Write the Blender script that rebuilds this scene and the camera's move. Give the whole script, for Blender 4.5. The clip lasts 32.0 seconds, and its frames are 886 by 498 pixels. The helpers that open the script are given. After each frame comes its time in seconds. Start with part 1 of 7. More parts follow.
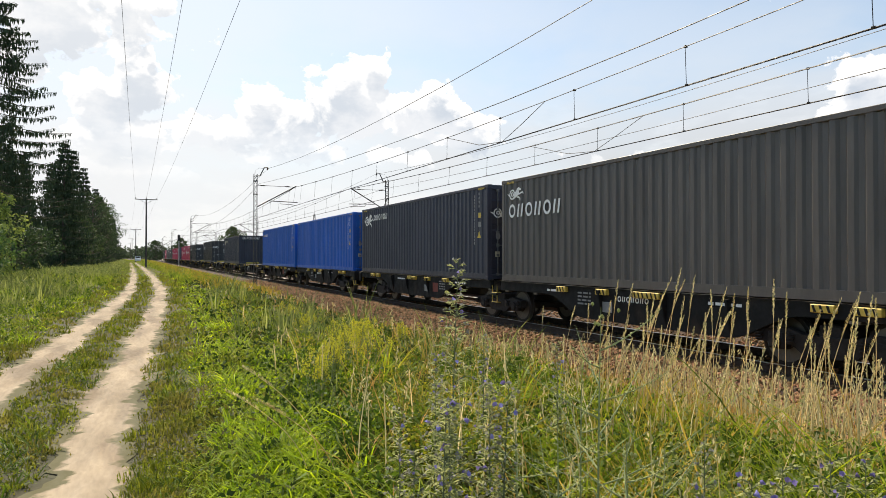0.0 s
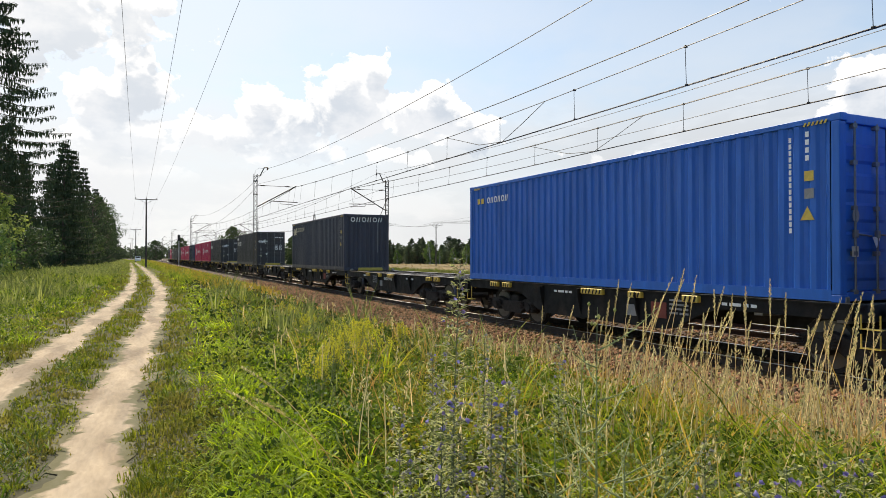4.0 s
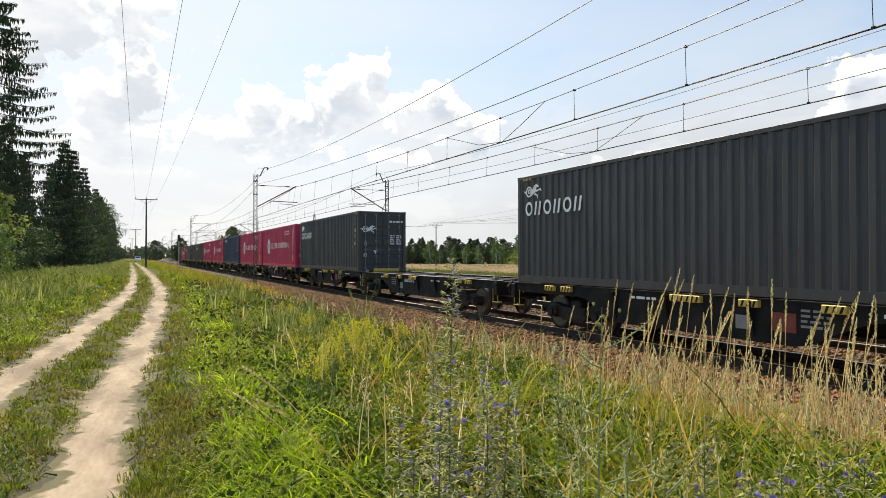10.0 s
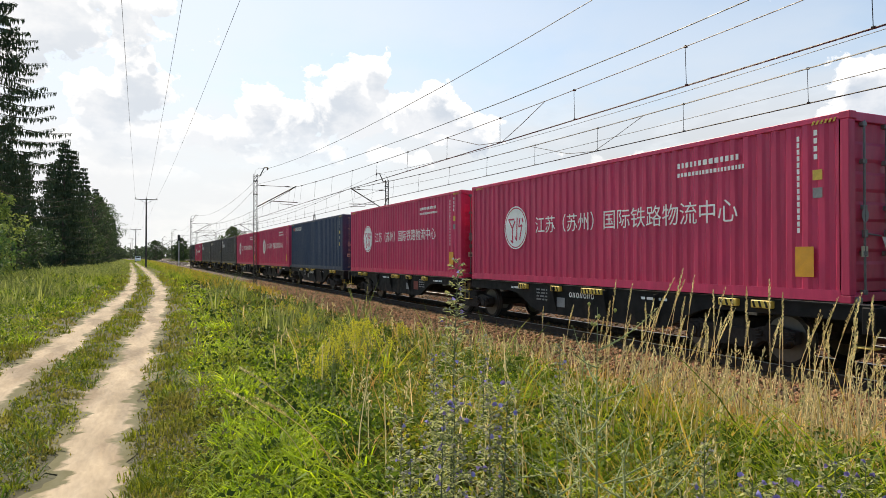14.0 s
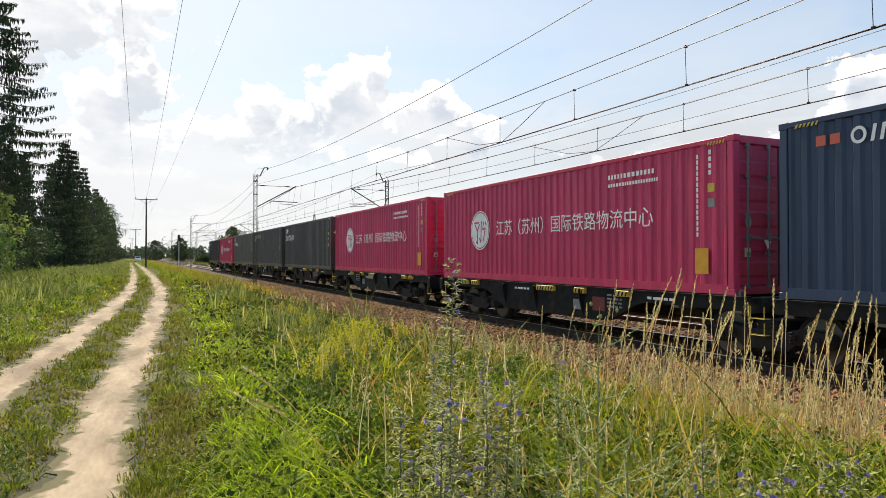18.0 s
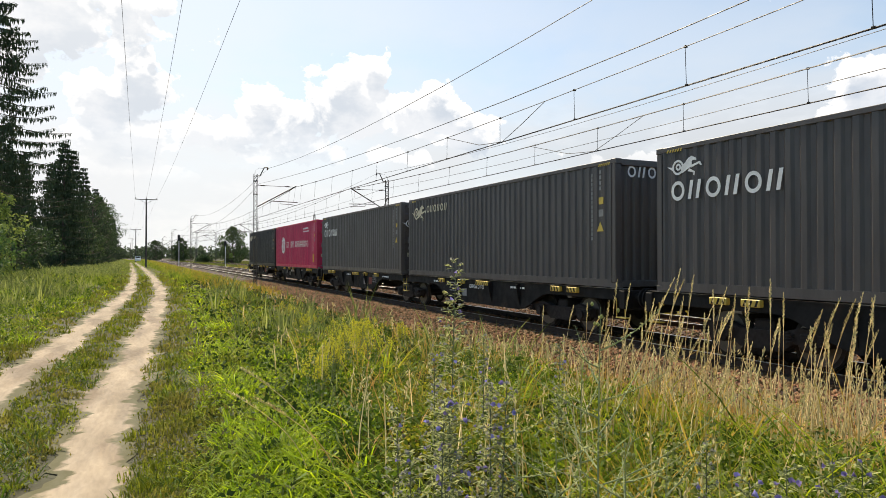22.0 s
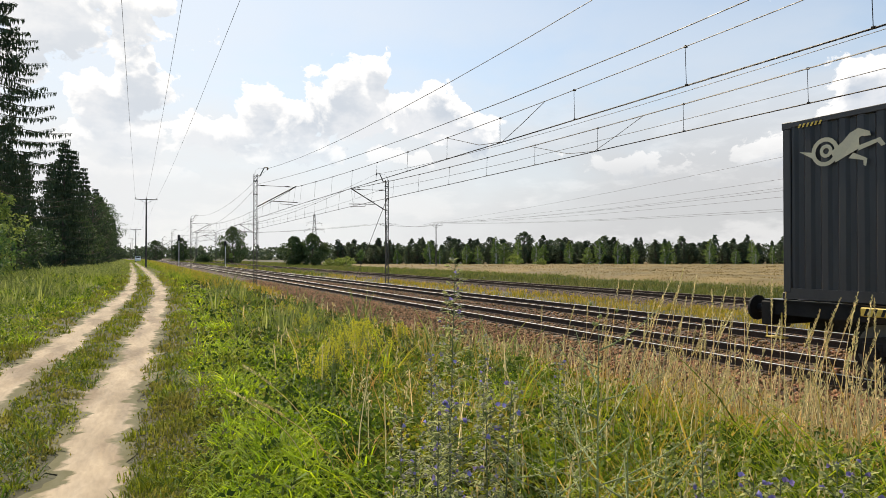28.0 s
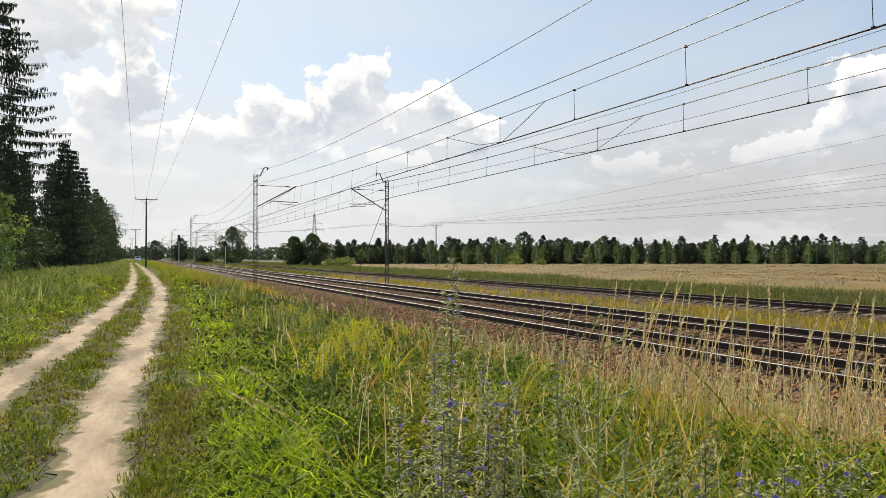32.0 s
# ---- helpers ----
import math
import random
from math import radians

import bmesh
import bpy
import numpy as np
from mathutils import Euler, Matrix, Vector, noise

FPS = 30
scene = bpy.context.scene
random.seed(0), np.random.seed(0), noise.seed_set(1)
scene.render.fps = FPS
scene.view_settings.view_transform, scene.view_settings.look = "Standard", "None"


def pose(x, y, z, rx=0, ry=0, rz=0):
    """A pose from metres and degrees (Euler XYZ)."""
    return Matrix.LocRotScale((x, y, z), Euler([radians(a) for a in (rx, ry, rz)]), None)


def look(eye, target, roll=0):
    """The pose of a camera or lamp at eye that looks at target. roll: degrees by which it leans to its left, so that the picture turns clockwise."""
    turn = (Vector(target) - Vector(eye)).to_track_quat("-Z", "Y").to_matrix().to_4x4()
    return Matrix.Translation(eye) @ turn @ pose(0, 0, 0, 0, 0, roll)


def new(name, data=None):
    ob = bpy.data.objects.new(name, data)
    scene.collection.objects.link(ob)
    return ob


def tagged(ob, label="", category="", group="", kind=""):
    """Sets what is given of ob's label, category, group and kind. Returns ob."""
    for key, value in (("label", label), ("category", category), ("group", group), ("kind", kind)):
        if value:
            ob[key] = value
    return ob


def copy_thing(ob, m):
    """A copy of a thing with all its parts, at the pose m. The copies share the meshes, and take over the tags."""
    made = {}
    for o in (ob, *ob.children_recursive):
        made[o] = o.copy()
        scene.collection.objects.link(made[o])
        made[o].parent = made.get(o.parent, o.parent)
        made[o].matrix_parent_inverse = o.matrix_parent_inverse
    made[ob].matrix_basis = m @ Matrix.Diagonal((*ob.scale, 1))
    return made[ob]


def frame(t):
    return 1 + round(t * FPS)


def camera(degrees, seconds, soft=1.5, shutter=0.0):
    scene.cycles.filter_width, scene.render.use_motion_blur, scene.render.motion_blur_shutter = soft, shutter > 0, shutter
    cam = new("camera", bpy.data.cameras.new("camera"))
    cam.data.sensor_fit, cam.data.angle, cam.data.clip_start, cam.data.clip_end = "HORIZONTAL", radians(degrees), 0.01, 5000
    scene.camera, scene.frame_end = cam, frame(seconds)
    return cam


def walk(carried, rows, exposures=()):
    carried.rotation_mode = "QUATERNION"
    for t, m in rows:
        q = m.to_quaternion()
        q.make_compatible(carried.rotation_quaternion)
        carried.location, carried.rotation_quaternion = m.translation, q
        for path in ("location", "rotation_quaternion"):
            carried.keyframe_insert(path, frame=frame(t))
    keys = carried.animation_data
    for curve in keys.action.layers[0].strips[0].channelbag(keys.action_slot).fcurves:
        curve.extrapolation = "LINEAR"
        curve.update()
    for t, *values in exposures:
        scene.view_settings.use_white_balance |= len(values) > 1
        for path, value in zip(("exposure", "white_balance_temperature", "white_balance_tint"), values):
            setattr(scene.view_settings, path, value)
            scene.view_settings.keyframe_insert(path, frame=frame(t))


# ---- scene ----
# World: y runs along the railway away from the viewer, x to the right, z = 0 is the top of the rails.
SPAN = 32.0
SPEED = 9.335                      # train, metres a second
EYE = (0.0, 0.0, 1.863)
TRACK_X = (10.87, 14.85, 24.5)     # centres of the three tracks

cam = camera(67.76, SPAN, soft=0.8)
VIEW = pose(*EYE, 90.67, 0, -25.02)
walk(cam, [(0.0, VIEW), (SPAN, VIEW)], [(t, e, 6600.0, 11.0) for t, e in ((0.0, 0.38), (4.0, 0.37), (6.0, 0.28), (8.0, 0.32), (10.0, 0.39), (11.5, 0.33), (13.0, 0.39), (25.0, 0.39), (27.0, 0.35), (28.0, 0.30), (29.0, 0.22), (SPAN, 0.22))])

# ---------------------------------------------------------------- light
SUN_AZ, SUN_EL = -3.5, 50.0        # degrees from +y towards +x, and above the horizon


def sky():
    w = bpy.data.worlds.new("sky")
    scene.world = w
    w.use_nodes = True
    nt = w.node_tree
    nt.nodes.clear()
    N, Lk = nt.nodes.new, nt.links.new
    out, bg = N("ShaderNodeOutputWorld"), N("ShaderNodeBackground")
    tex = N("ShaderNodeTexSky")
    tex.sky_type = "NISHITA"
    tex.sun_disc = False
    tex.sun_elevation = radians(SUN_EL)
    tex.sun_rotation = radians(SUN_AZ)
    tex.altitude, tex.air_density, tex.dust_density, tex.ozone_density = 100, 1.0, 0.5, 1.6

    def math_node(op, a, b=None, c=None, clamp=False):
        n = N("ShaderNodeMath")
        n.operation, n.use_clamp = op, clamp
        for i, v in enumerate((a, b, c)):
            if v is None:
                continue
            if isinstance(v, (int, float)):
                n.inputs[i].default_value = v
            else:
                Lk(v, n.inputs[i])
        return n.outputs[0]

    def mix(fac, a, b):
        n = N("ShaderNodeMix")
        n.data_type = "RGBA"
        for sock, v in ((n.inputs[0], fac), (n.inputs[6], a), (n.inputs[7], b)):
            if isinstance(v, (int, float)):
                sock.default_value = v
            elif isinstance(v, tuple):
                sock.default_value = (*v, 1)
            else:
                Lk(v, sock)
        return n.outputs[2]

    def ramp(v, lo, hi):
        n = N("ShaderNodeMapRange")
        n.interpolation_type = "SMOOTHSTEP"
        Lk(v, n.inputs[0])
        n.inputs[1].default_value, n.inputs[2].default_value = lo, hi
        return n.outputs[0]

    co = N("ShaderNodeTexCoord")
    sep = N("ShaderNodeSeparateXYZ")
    Lk(co.outputs["Generated"], sep.inputs[0])
    x, y, z = sep.outputs
    up = math_node("MAXIMUM", z, 0.0)
    # bearing from the view's middle, and height, both close to radians
    ca, sa = math.cos(radians(25.02)), math.sin(radians(25.02))
    ahead = math_node("ADD", math_node("MULTIPLY", y, ca), math_node("MULTIPLY", x, sa))
    side = math_node("SUBTRACT", math_node("MULTIPLY", x, ca), math_node("MULTIPLY", y, sa))
    bear = math_node("ARCTAN2", side, ahead)
    elev = math_node("ARCSINE", up)

    spot_on = N("ShaderNodeCombineXYZ")
    Lk(bear, spot_on.inputs[0])
    Lk(elev, spot_on.inputs[1])

    def vec(op, a, b, c=None):
        n = N("ShaderNodeVectorMath")
        n.operation = op
        for i, v in enumerate((a, b, c)):
            if v is None:
                continue
            if isinstance(v, tuple):
                n.inputs[i].default_value = v
            else:
                Lk(v, n.inputs[i])
        return n.outputs["Value"] if op == "DOT_PRODUCT" else n.outputs[0]

    def noise_at(where, scale, stretch, detail, rough, off, dist=0.0):
        n = N("ShaderNodeTexNoise")
        n.inputs["Scale"].default_value, n.inputs["Detail"].default_value = scale, detail
        n.inputs["Roughness"].default_value, n.inputs["Distortion"].default_value = rough, dist
        Lk(vec("MULTIPLY_ADD", where, (1.0, stretch, 1.0), (0.0, 0.0, off)), n.inputs["Vector"])
        return n.outputs["Fac"]

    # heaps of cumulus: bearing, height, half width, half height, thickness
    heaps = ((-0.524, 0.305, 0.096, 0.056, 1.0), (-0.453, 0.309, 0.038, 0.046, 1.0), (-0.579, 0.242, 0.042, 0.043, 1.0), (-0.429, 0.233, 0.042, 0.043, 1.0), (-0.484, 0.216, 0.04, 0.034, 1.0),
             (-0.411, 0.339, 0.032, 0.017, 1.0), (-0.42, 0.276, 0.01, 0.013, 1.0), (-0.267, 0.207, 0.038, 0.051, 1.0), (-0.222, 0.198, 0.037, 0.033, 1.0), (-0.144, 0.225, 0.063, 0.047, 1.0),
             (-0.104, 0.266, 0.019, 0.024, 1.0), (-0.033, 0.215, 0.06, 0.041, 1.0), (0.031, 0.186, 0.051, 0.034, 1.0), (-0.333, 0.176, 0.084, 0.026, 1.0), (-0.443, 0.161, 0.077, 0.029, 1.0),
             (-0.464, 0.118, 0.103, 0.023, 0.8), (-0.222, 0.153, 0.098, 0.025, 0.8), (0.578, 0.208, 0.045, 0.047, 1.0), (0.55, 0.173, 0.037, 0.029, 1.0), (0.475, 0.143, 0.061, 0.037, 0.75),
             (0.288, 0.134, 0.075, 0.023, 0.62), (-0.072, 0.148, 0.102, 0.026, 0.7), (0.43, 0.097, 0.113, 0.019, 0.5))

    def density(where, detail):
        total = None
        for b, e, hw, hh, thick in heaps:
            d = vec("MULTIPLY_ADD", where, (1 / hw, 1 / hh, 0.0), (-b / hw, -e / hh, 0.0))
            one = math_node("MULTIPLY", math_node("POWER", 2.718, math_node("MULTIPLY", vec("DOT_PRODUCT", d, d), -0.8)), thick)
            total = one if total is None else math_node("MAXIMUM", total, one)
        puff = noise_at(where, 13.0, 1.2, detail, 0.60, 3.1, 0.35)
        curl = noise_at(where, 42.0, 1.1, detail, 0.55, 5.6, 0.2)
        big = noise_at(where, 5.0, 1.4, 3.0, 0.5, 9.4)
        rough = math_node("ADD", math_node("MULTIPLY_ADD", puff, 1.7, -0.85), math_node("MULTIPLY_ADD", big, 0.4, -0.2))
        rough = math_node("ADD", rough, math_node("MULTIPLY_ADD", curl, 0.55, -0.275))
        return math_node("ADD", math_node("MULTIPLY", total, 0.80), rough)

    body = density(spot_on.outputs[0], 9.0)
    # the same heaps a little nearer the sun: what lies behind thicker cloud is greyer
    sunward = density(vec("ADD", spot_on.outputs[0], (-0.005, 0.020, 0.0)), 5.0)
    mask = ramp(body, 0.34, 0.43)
    broad = noise_at(spot_on.outputs[0], 3.2, 2.2, 5.0, 0.55, 7.7)
    towards = ramp(ahead, -0.1, 0.7)
    veil = math_node("MULTIPLY", math_node("MULTIPLY", ramp(broad, 0.30, 0.62), ramp(elev, 0.50, 0.08)), towards)
    low = math_node("MULTIPLY", ramp(elev, 0.30, 0.06), math_node("MULTIPLY_ADD", towards, 0.70, 0.30))
    grey_fac = ramp(sunward, 0.34, 0.66)
    # brightness round the sun
    sd = Vector((math.sin(radians(SUN_AZ)) * math.cos(radians(SUN_EL)), math.cos(radians(SUN_AZ)) * math.cos(radians(SUN_EL)), math.sin(radians(SUN_EL))))
    dot = N("ShaderNodeVectorMath")
    dot.operation = "DOT_PRODUCT"
    Lk(co.outputs["Generated"], dot.inputs[0])
    dot.inputs[1].default_value = sd
    glow = ramp(dot.outputs["Value"], 0.60, 1.0)

    blue = N("ShaderNodeVectorMath")
    blue.operation = "SCALE"
    Lk(vec("MULTIPLY", tex.outputs[0], (0.93, 1.02, 0.99)), blue.inputs[0])
    blue.inputs["Scale"].default_value = SKY_GAIN
    grey = mix(ramp(noise_at(spot_on.outputs[0], 9.0, 1.5, 5.0, 0.6, 1.3), 0.38, 0.62), (0.61, 0.69, 0.79), (0.86, 0.90, 0.95))
    cloud = mix(grey_fac, (1.16, 1.16, 1.15), grey)
    col = mix(math_node("MULTIPLY", towards, 0.30), blue.outputs[0], (0.84, 0.90, 0.94))
    col = mix(math_node("MULTIPLY", veil, 0.80), col, (0.86, 0.88, 0.90))
    hazy = mix(ramp(math_node("ADD", bear, math_node("MULTIPLY_ADD", broad, 0.8, -0.4)), -0.25, 0.45), (0.88, 0.90, 0.92), (0.66, 0.67, 0.685))
    hazy = mix(math_node("MULTIPLY", ramp(noise_at(spot_on.outputs[0], 9.0, 2.6, 7.0, 0.6, 4.4), 0.50, 0.66), 0.55), hazy, (0.98, 0.98, 0.98))
    col = mix(math_node("MULTIPLY", low, 0.90), col, hazy)
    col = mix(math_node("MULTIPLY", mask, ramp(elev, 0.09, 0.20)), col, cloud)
    col = mix(math_node("MULTIPLY", glow, 0.45), col, (1.2, 1.17, 1.1))
    Lk(col, bg.inputs[0])
    bg.inputs[1].default_value = 0.76
    Lk(bg.outputs[0], out.inputs[0])


SKY_GAIN = 0.160
sky()
sun = new("sun", bpy.data.lights.new("sun", "SUN"))
sun.data.energy, sun.data.angle, sun.data.color = 5.0, radians(0.6), (1.0, 0.885, 0.68)
_d = Vector((math.sin(radians(SUN_AZ)) * math.cos(radians(SUN_EL)), math.cos(radians(SUN_AZ)) * math.cos(radians(SUN_EL)), math.sin(radians(SUN_EL))))
sun.matrix_world = look(_d * 200, (0, 0, 0))


# ---------------------------------------------------------------- materials
def material(name, colour, rough=0.7, metal=0.0, vary=0.25, scale=6.0, bump=0.15, bump_scale=60.0, second=None, amount=0.4,
             island=0.0, rand=0.0, leaf=0.0, stretch=(1, 1, 1), spec=0.5, world_space=False):
    """Two scales of variation, fine relief, an optional second colour in patches; leaf: share of light let through."""
    m = bpy.data.materials.new(name)
    m.use_nodes = True
    nt = m.node_tree
    nt.nodes.clear()
    N, Lk = nt.nodes.new, nt.links.new
    out, bs = N("ShaderNodeOutputMaterial"), N("ShaderNodeBsdfPrincipled")
    bs.inputs["Roughness"].default_value, bs.inputs["Metallic"].default_value = rough, metal
    bs.inputs["Specular IOR Level"].default_value = spec
    co = N("ShaderNodeTexCoord")
    mp = N("ShaderNodeMapping")
    mp.inputs["Scale"].default_value = stretch
    if world_space:
        Lk(N("ShaderNodeNewGeometry").outputs["Position"], mp.inputs[0])
    else:
        Lk(co.outputs["Object"], mp.inputs[0])

    def tex(sc, detail=4.0):
        n = N("ShaderNodeTexNoise")
        n.inputs["Scale"].default_value, n.inputs["Detail"].default_value = sc, detail
        Lk(mp.outputs[0], n.inputs["Vector"])
        return n.outputs["Fac"]

    def mixer(mode, fac, a, b):
        n = N("ShaderNodeMix")
        n.data_type, n.blend_type = "RGBA", mode
        for sock, v in ((n.inputs[0], fac), (n.inputs[6], a), (n.inputs[7], b)):
            if isinstance(v, (int, float)):
                sock.default_value = v
            elif isinstance(v, tuple):
                sock.default_value = (*v[:3], 1)
            else:
                Lk(v, sock)
        return n.outputs[2]

    def rng(v, lo, hi, a=0.0, b=1.0):
        n = N("ShaderNodeMapRange")
        Lk(v, n.inputs[0])
        for i, q in enumerate((lo, hi, a, b)):
            n.inputs[i + 1].default_value = q
        return n.outputs[0]

    def tint(col, v, lo, hi):
        n = N("ShaderNodeHueSaturation")
        Lk(rng(v, 0.25, 0.75, lo, hi), n.inputs["Value"])
        if isinstance(col, tuple):
            n.inputs["Color"].default_value = (*col[:3], 1)
        else:
            Lk(col, n.inputs["Color"])
        return n.outputs[0]

    col = colour
    if second:
        col = mixer("MIX", rng(tex(scale * 0.45, 6.0), 0.62 - amount * 0.3, 0.72 - amount * 0.3), col, second)
    if island:
        g = N("ShaderNodeNewGeometry")
        r = g.outputs["Random Per Island"]
        n = N("ShaderNodeHueSaturation")
        Lk(rng(r, 0.0, 1.0, 1 - island, 1 + island), n.inputs["Value"])
        Lk(rng(r, 0.0, 1.0, 0.5 + island * 0.05, 0.5 - island * 0.04), n.inputs["Hue"])
        if isinstance(col, tuple):
            n.inputs["Color"].default_value = (*col[:3], 1)
        else:
            Lk(col, n.inputs["Color"])
        col = n.outputs[0]
    if rand:
        oi = N("ShaderNodeObjectInfo")
        n = N("ShaderNodeHueSaturation")
        Lk(rng(oi.outputs["Random"], 0.0, 1.0, 1 - rand, 1 + rand), n.inputs["Value"])
        Lk(rng(oi.outputs["Random"], 0.0, 1.0, 0.5 + rand * 0.06, 0.5 - rand * 0.04), n.inputs["Hue"])
        if isinstance(col, tuple):
            n.inputs["Color"].default_value = (*col[:3], 1)
        else:
            Lk(col, n.inputs["Color"])
        col = n.outputs[0]
    if vary:
        col = tint(col, tex(scale), 1 - vary, 1 + vary)
        col = tint(col, tex(scale * 9, 3.0), 1 - vary * 0.5, 1 + vary * 0.5)
    if isinstance(col, tuple):
        bs.inputs["Base Color"].default_value = (*col[:3], 1)
    else:
        Lk(col, bs.inputs["Base Color"])
    if vary and not leaf:
        Lk(rng(tex(scale * 2.3), 0.3, 0.7, max(rough - 0.12, 0.05), min(rough + 0.12, 1)), bs.inputs["Roughness"])
    if bump:
        b = N("ShaderNodeBump")
        b.inputs["Strength"].default_value, b.inputs["Distance"].default_value = bump, 0.01
        Lk(tex(bump_scale), b.inputs["Height"])
        Lk(b.outputs[0], bs.inputs["Normal"])
    if leaf:
        tr = N("ShaderNodeBsdfTranslucent")
        if isinstance(col, tuple):
            tr.inputs[0].default_value = (*col[:3], 1)
        else:
            Lk(col, tr.inputs[0])
        mx = N("ShaderNodeMixShader")
        mx.inputs[0].default_value = leaf
        Lk(bs.outputs[0], mx.inputs[1])
        Lk(tr.outputs[0], mx.inputs[2])
        Lk(mx.outputs[0], out.inputs[0])
    else:
        Lk(bs.outputs[0], out.inputs[0])
    return m


# ---------------------------------------------------------------- mesh helpers
class Shape:
    """Vertices and faces of one mesh, gathered piece by piece."""

    def __init__(self):
        self.v, self.f = [], []

    def add(self, verts, faces):
        n = len(self.v)
        self.v += [tuple(p) for p in verts]
        self.f += [tuple(i + n for i in q) for q in faces]
        return self

    def box(self, x0, x1, y0, y1, z0, z1):
        return self.add([(x0, y0, z0), (x1, y0, z0), (x1, y1, z0), (x0, y1, z0), (x0, y0, z1), (x1, y0, z1), (x1, y1, z1), (x0, y1, z1)],
                        [(0, 3, 2, 1), (4, 5, 6, 7), (0, 1, 5, 4), (1, 2, 6, 5), (2, 3, 7, 6), (3, 0, 4, 7)])

    def cbox(self, x0, x1, y0, y1, z0, z1, c=0.01):
        """A box with chamfered edges."""
        lo, hi = (x0, y0, z0), (x1, y1, z1)
        ids, vs = {}, []
        for sx in (0, 1):
            for sy in (0, 1):
                for sz in (0, 1):
                    s = (sx, sy, sz)
                    for a in range(3):
                        p = []
                        for k in range(3):
                            e = hi[k] if s[k] else lo[k]
                            if k != a:
                                e += -c if s[k] else c
                            p.append(e)
                        ids[s, a] = len(vs)
                        vs.append(p)
        fs = []
        for a in range(3):
            b, d = (a + 1) % 3, (a + 2) % 3
            for s in (0, 1):
                q = []
                for u, w in ((0, 0), (1, 0), (1, 1), (0, 1)):
                    k = [0, 0, 0]
                    k[a], k[b], k[d] = s, u, w
                    q.append(ids[tuple(k), a])
                fs.append(q if s else q[::-1])
            for u in (0, 1):
                for w in (0, 1):
                    k0, k1 = [0, 0, 0], [0, 0, 0]
                    k0[a], k1[a] = 0, 1
                    k0[b] = k1[b] = u
                    k0[d] = k1[d] = w
                    k0, k1 = tuple(k0), tuple(k1)
                    q = [ids[k0, b], ids[k1, b], ids[k1, d], ids[k0, d]]
                    fs.append(q if u != w else q[::-1])
        for s in ((i, j, k) for i in (0, 1) for j in (0, 1) for k in (0, 1)):
            q = [ids[s, 0], ids[s, 1], ids[s, 2]]
            fs.append(q if sum(s) % 2 else q[::-1])
        return self.add(vs, fs)

    def tube(self, p0, p1, r0, r1=None, n=8, caps=True):
        r1 = r0 if r1 is None else r1
        p0, p1 = Vector(p0), Vector(p1)
        w = (p1 - p0).normalized()
        u = w.orthogonal().normalized()
        v = w.cross(u)
        ring = [(math.cos(2 * math.pi * i / n), math.sin(2 * math.pi * i / n)) for i in range(n)]
        vs = [p0 + (u * c + v * s) * r0 for c, s in ring] + [p1 + (u * c + v * s) * r1 for c, s in ring]
        fs = [(i, (i + 1) % n, n + (i + 1) % n, n + i) for i in range(n)]
        if caps:
            fs += [tuple(range(n))[::-1], tuple(range(n, 2 * n))]
        return self.add(vs, fs)

    def path(self, pts, r, n=6):
        """One bent tube through the points."""
        pts = [Vector(p) for p in pts]
        vs, fs = [], []
        u = None
        for k, p in enumerate(pts):
            w = (pts[min(k + 1, len(pts) - 1)] - pts[max(k - 1, 0)]).normalized()
            u = w.orthogonal().normalized() if u is None else (u - w * u.dot(w)).normalized()
            v = w.cross(u)
            vs += [p + (u * math.cos(2 * math.pi * i / n) + v * math.sin(2 * math.pi * i / n)) * r for i in range(n)]
        for k in range(len(pts) - 1):
            fs += [(k * n + i, k * n + (i + 1) % n, (k + 1) * n + (i + 1) % n, (k + 1) * n + i) for i in range(n)]
        fs += [tuple(range(n))[::-1], tuple((len(pts) - 1) * n + i for i in range(n))]
        return self.add(vs, fs)

    def lathe(self, prof, axis="z", at=(0, 0, 0), n=16):
        """prof: (radius, height) pairs, turned round an axis."""
        vs, fs = [], []
        for r, h in prof:
            for i in range(n):
                a = 2 * math.pi * i / n
                p = (r * math.cos(a), r * math.sin(a), h)
                if axis == "x":
                    p = (p[2], p[0], p[1])
                elif axis == "y":
                    p = (p[1], p[2], p[0])
                vs.append((p[0] + at[0], p[1] + at[1], p[2] + at[2]))
        for k in range(len(prof) - 1):
            for i in range(n):
                j = (i + 1) % n
                fs.append((k * n + i, k * n + j, (k + 1) * n + j, (k + 1) * n + i))
        fs += [tuple(range(n))[::-1], tuple((len(prof) - 1) * n + i for i in range(n))]
        return self.add(vs, fs)

    def extrude(self, outline, axis, a, b):
        """A closed outline of (u, v) points run from a to b along an axis: x takes (y, z), y takes (x, z), z takes (x, y)."""
        def at(u, v, w):
            return (w, u, v) if axis == "x" else (u, w, v) if axis == "y" else (u, v, w)
        n = len(outline)
        vs = [at(u, v, a) for u, v in outline] + [at(u, v, b) for u, v in outline]
        fs = [(i, (i + 1) % n, n + (i + 1) % n, n + i) for i in range(n)]
        fs += [tuple(range(n))[::-1], tuple(range(n, 2 * n))]
        return self.add(vs, fs)

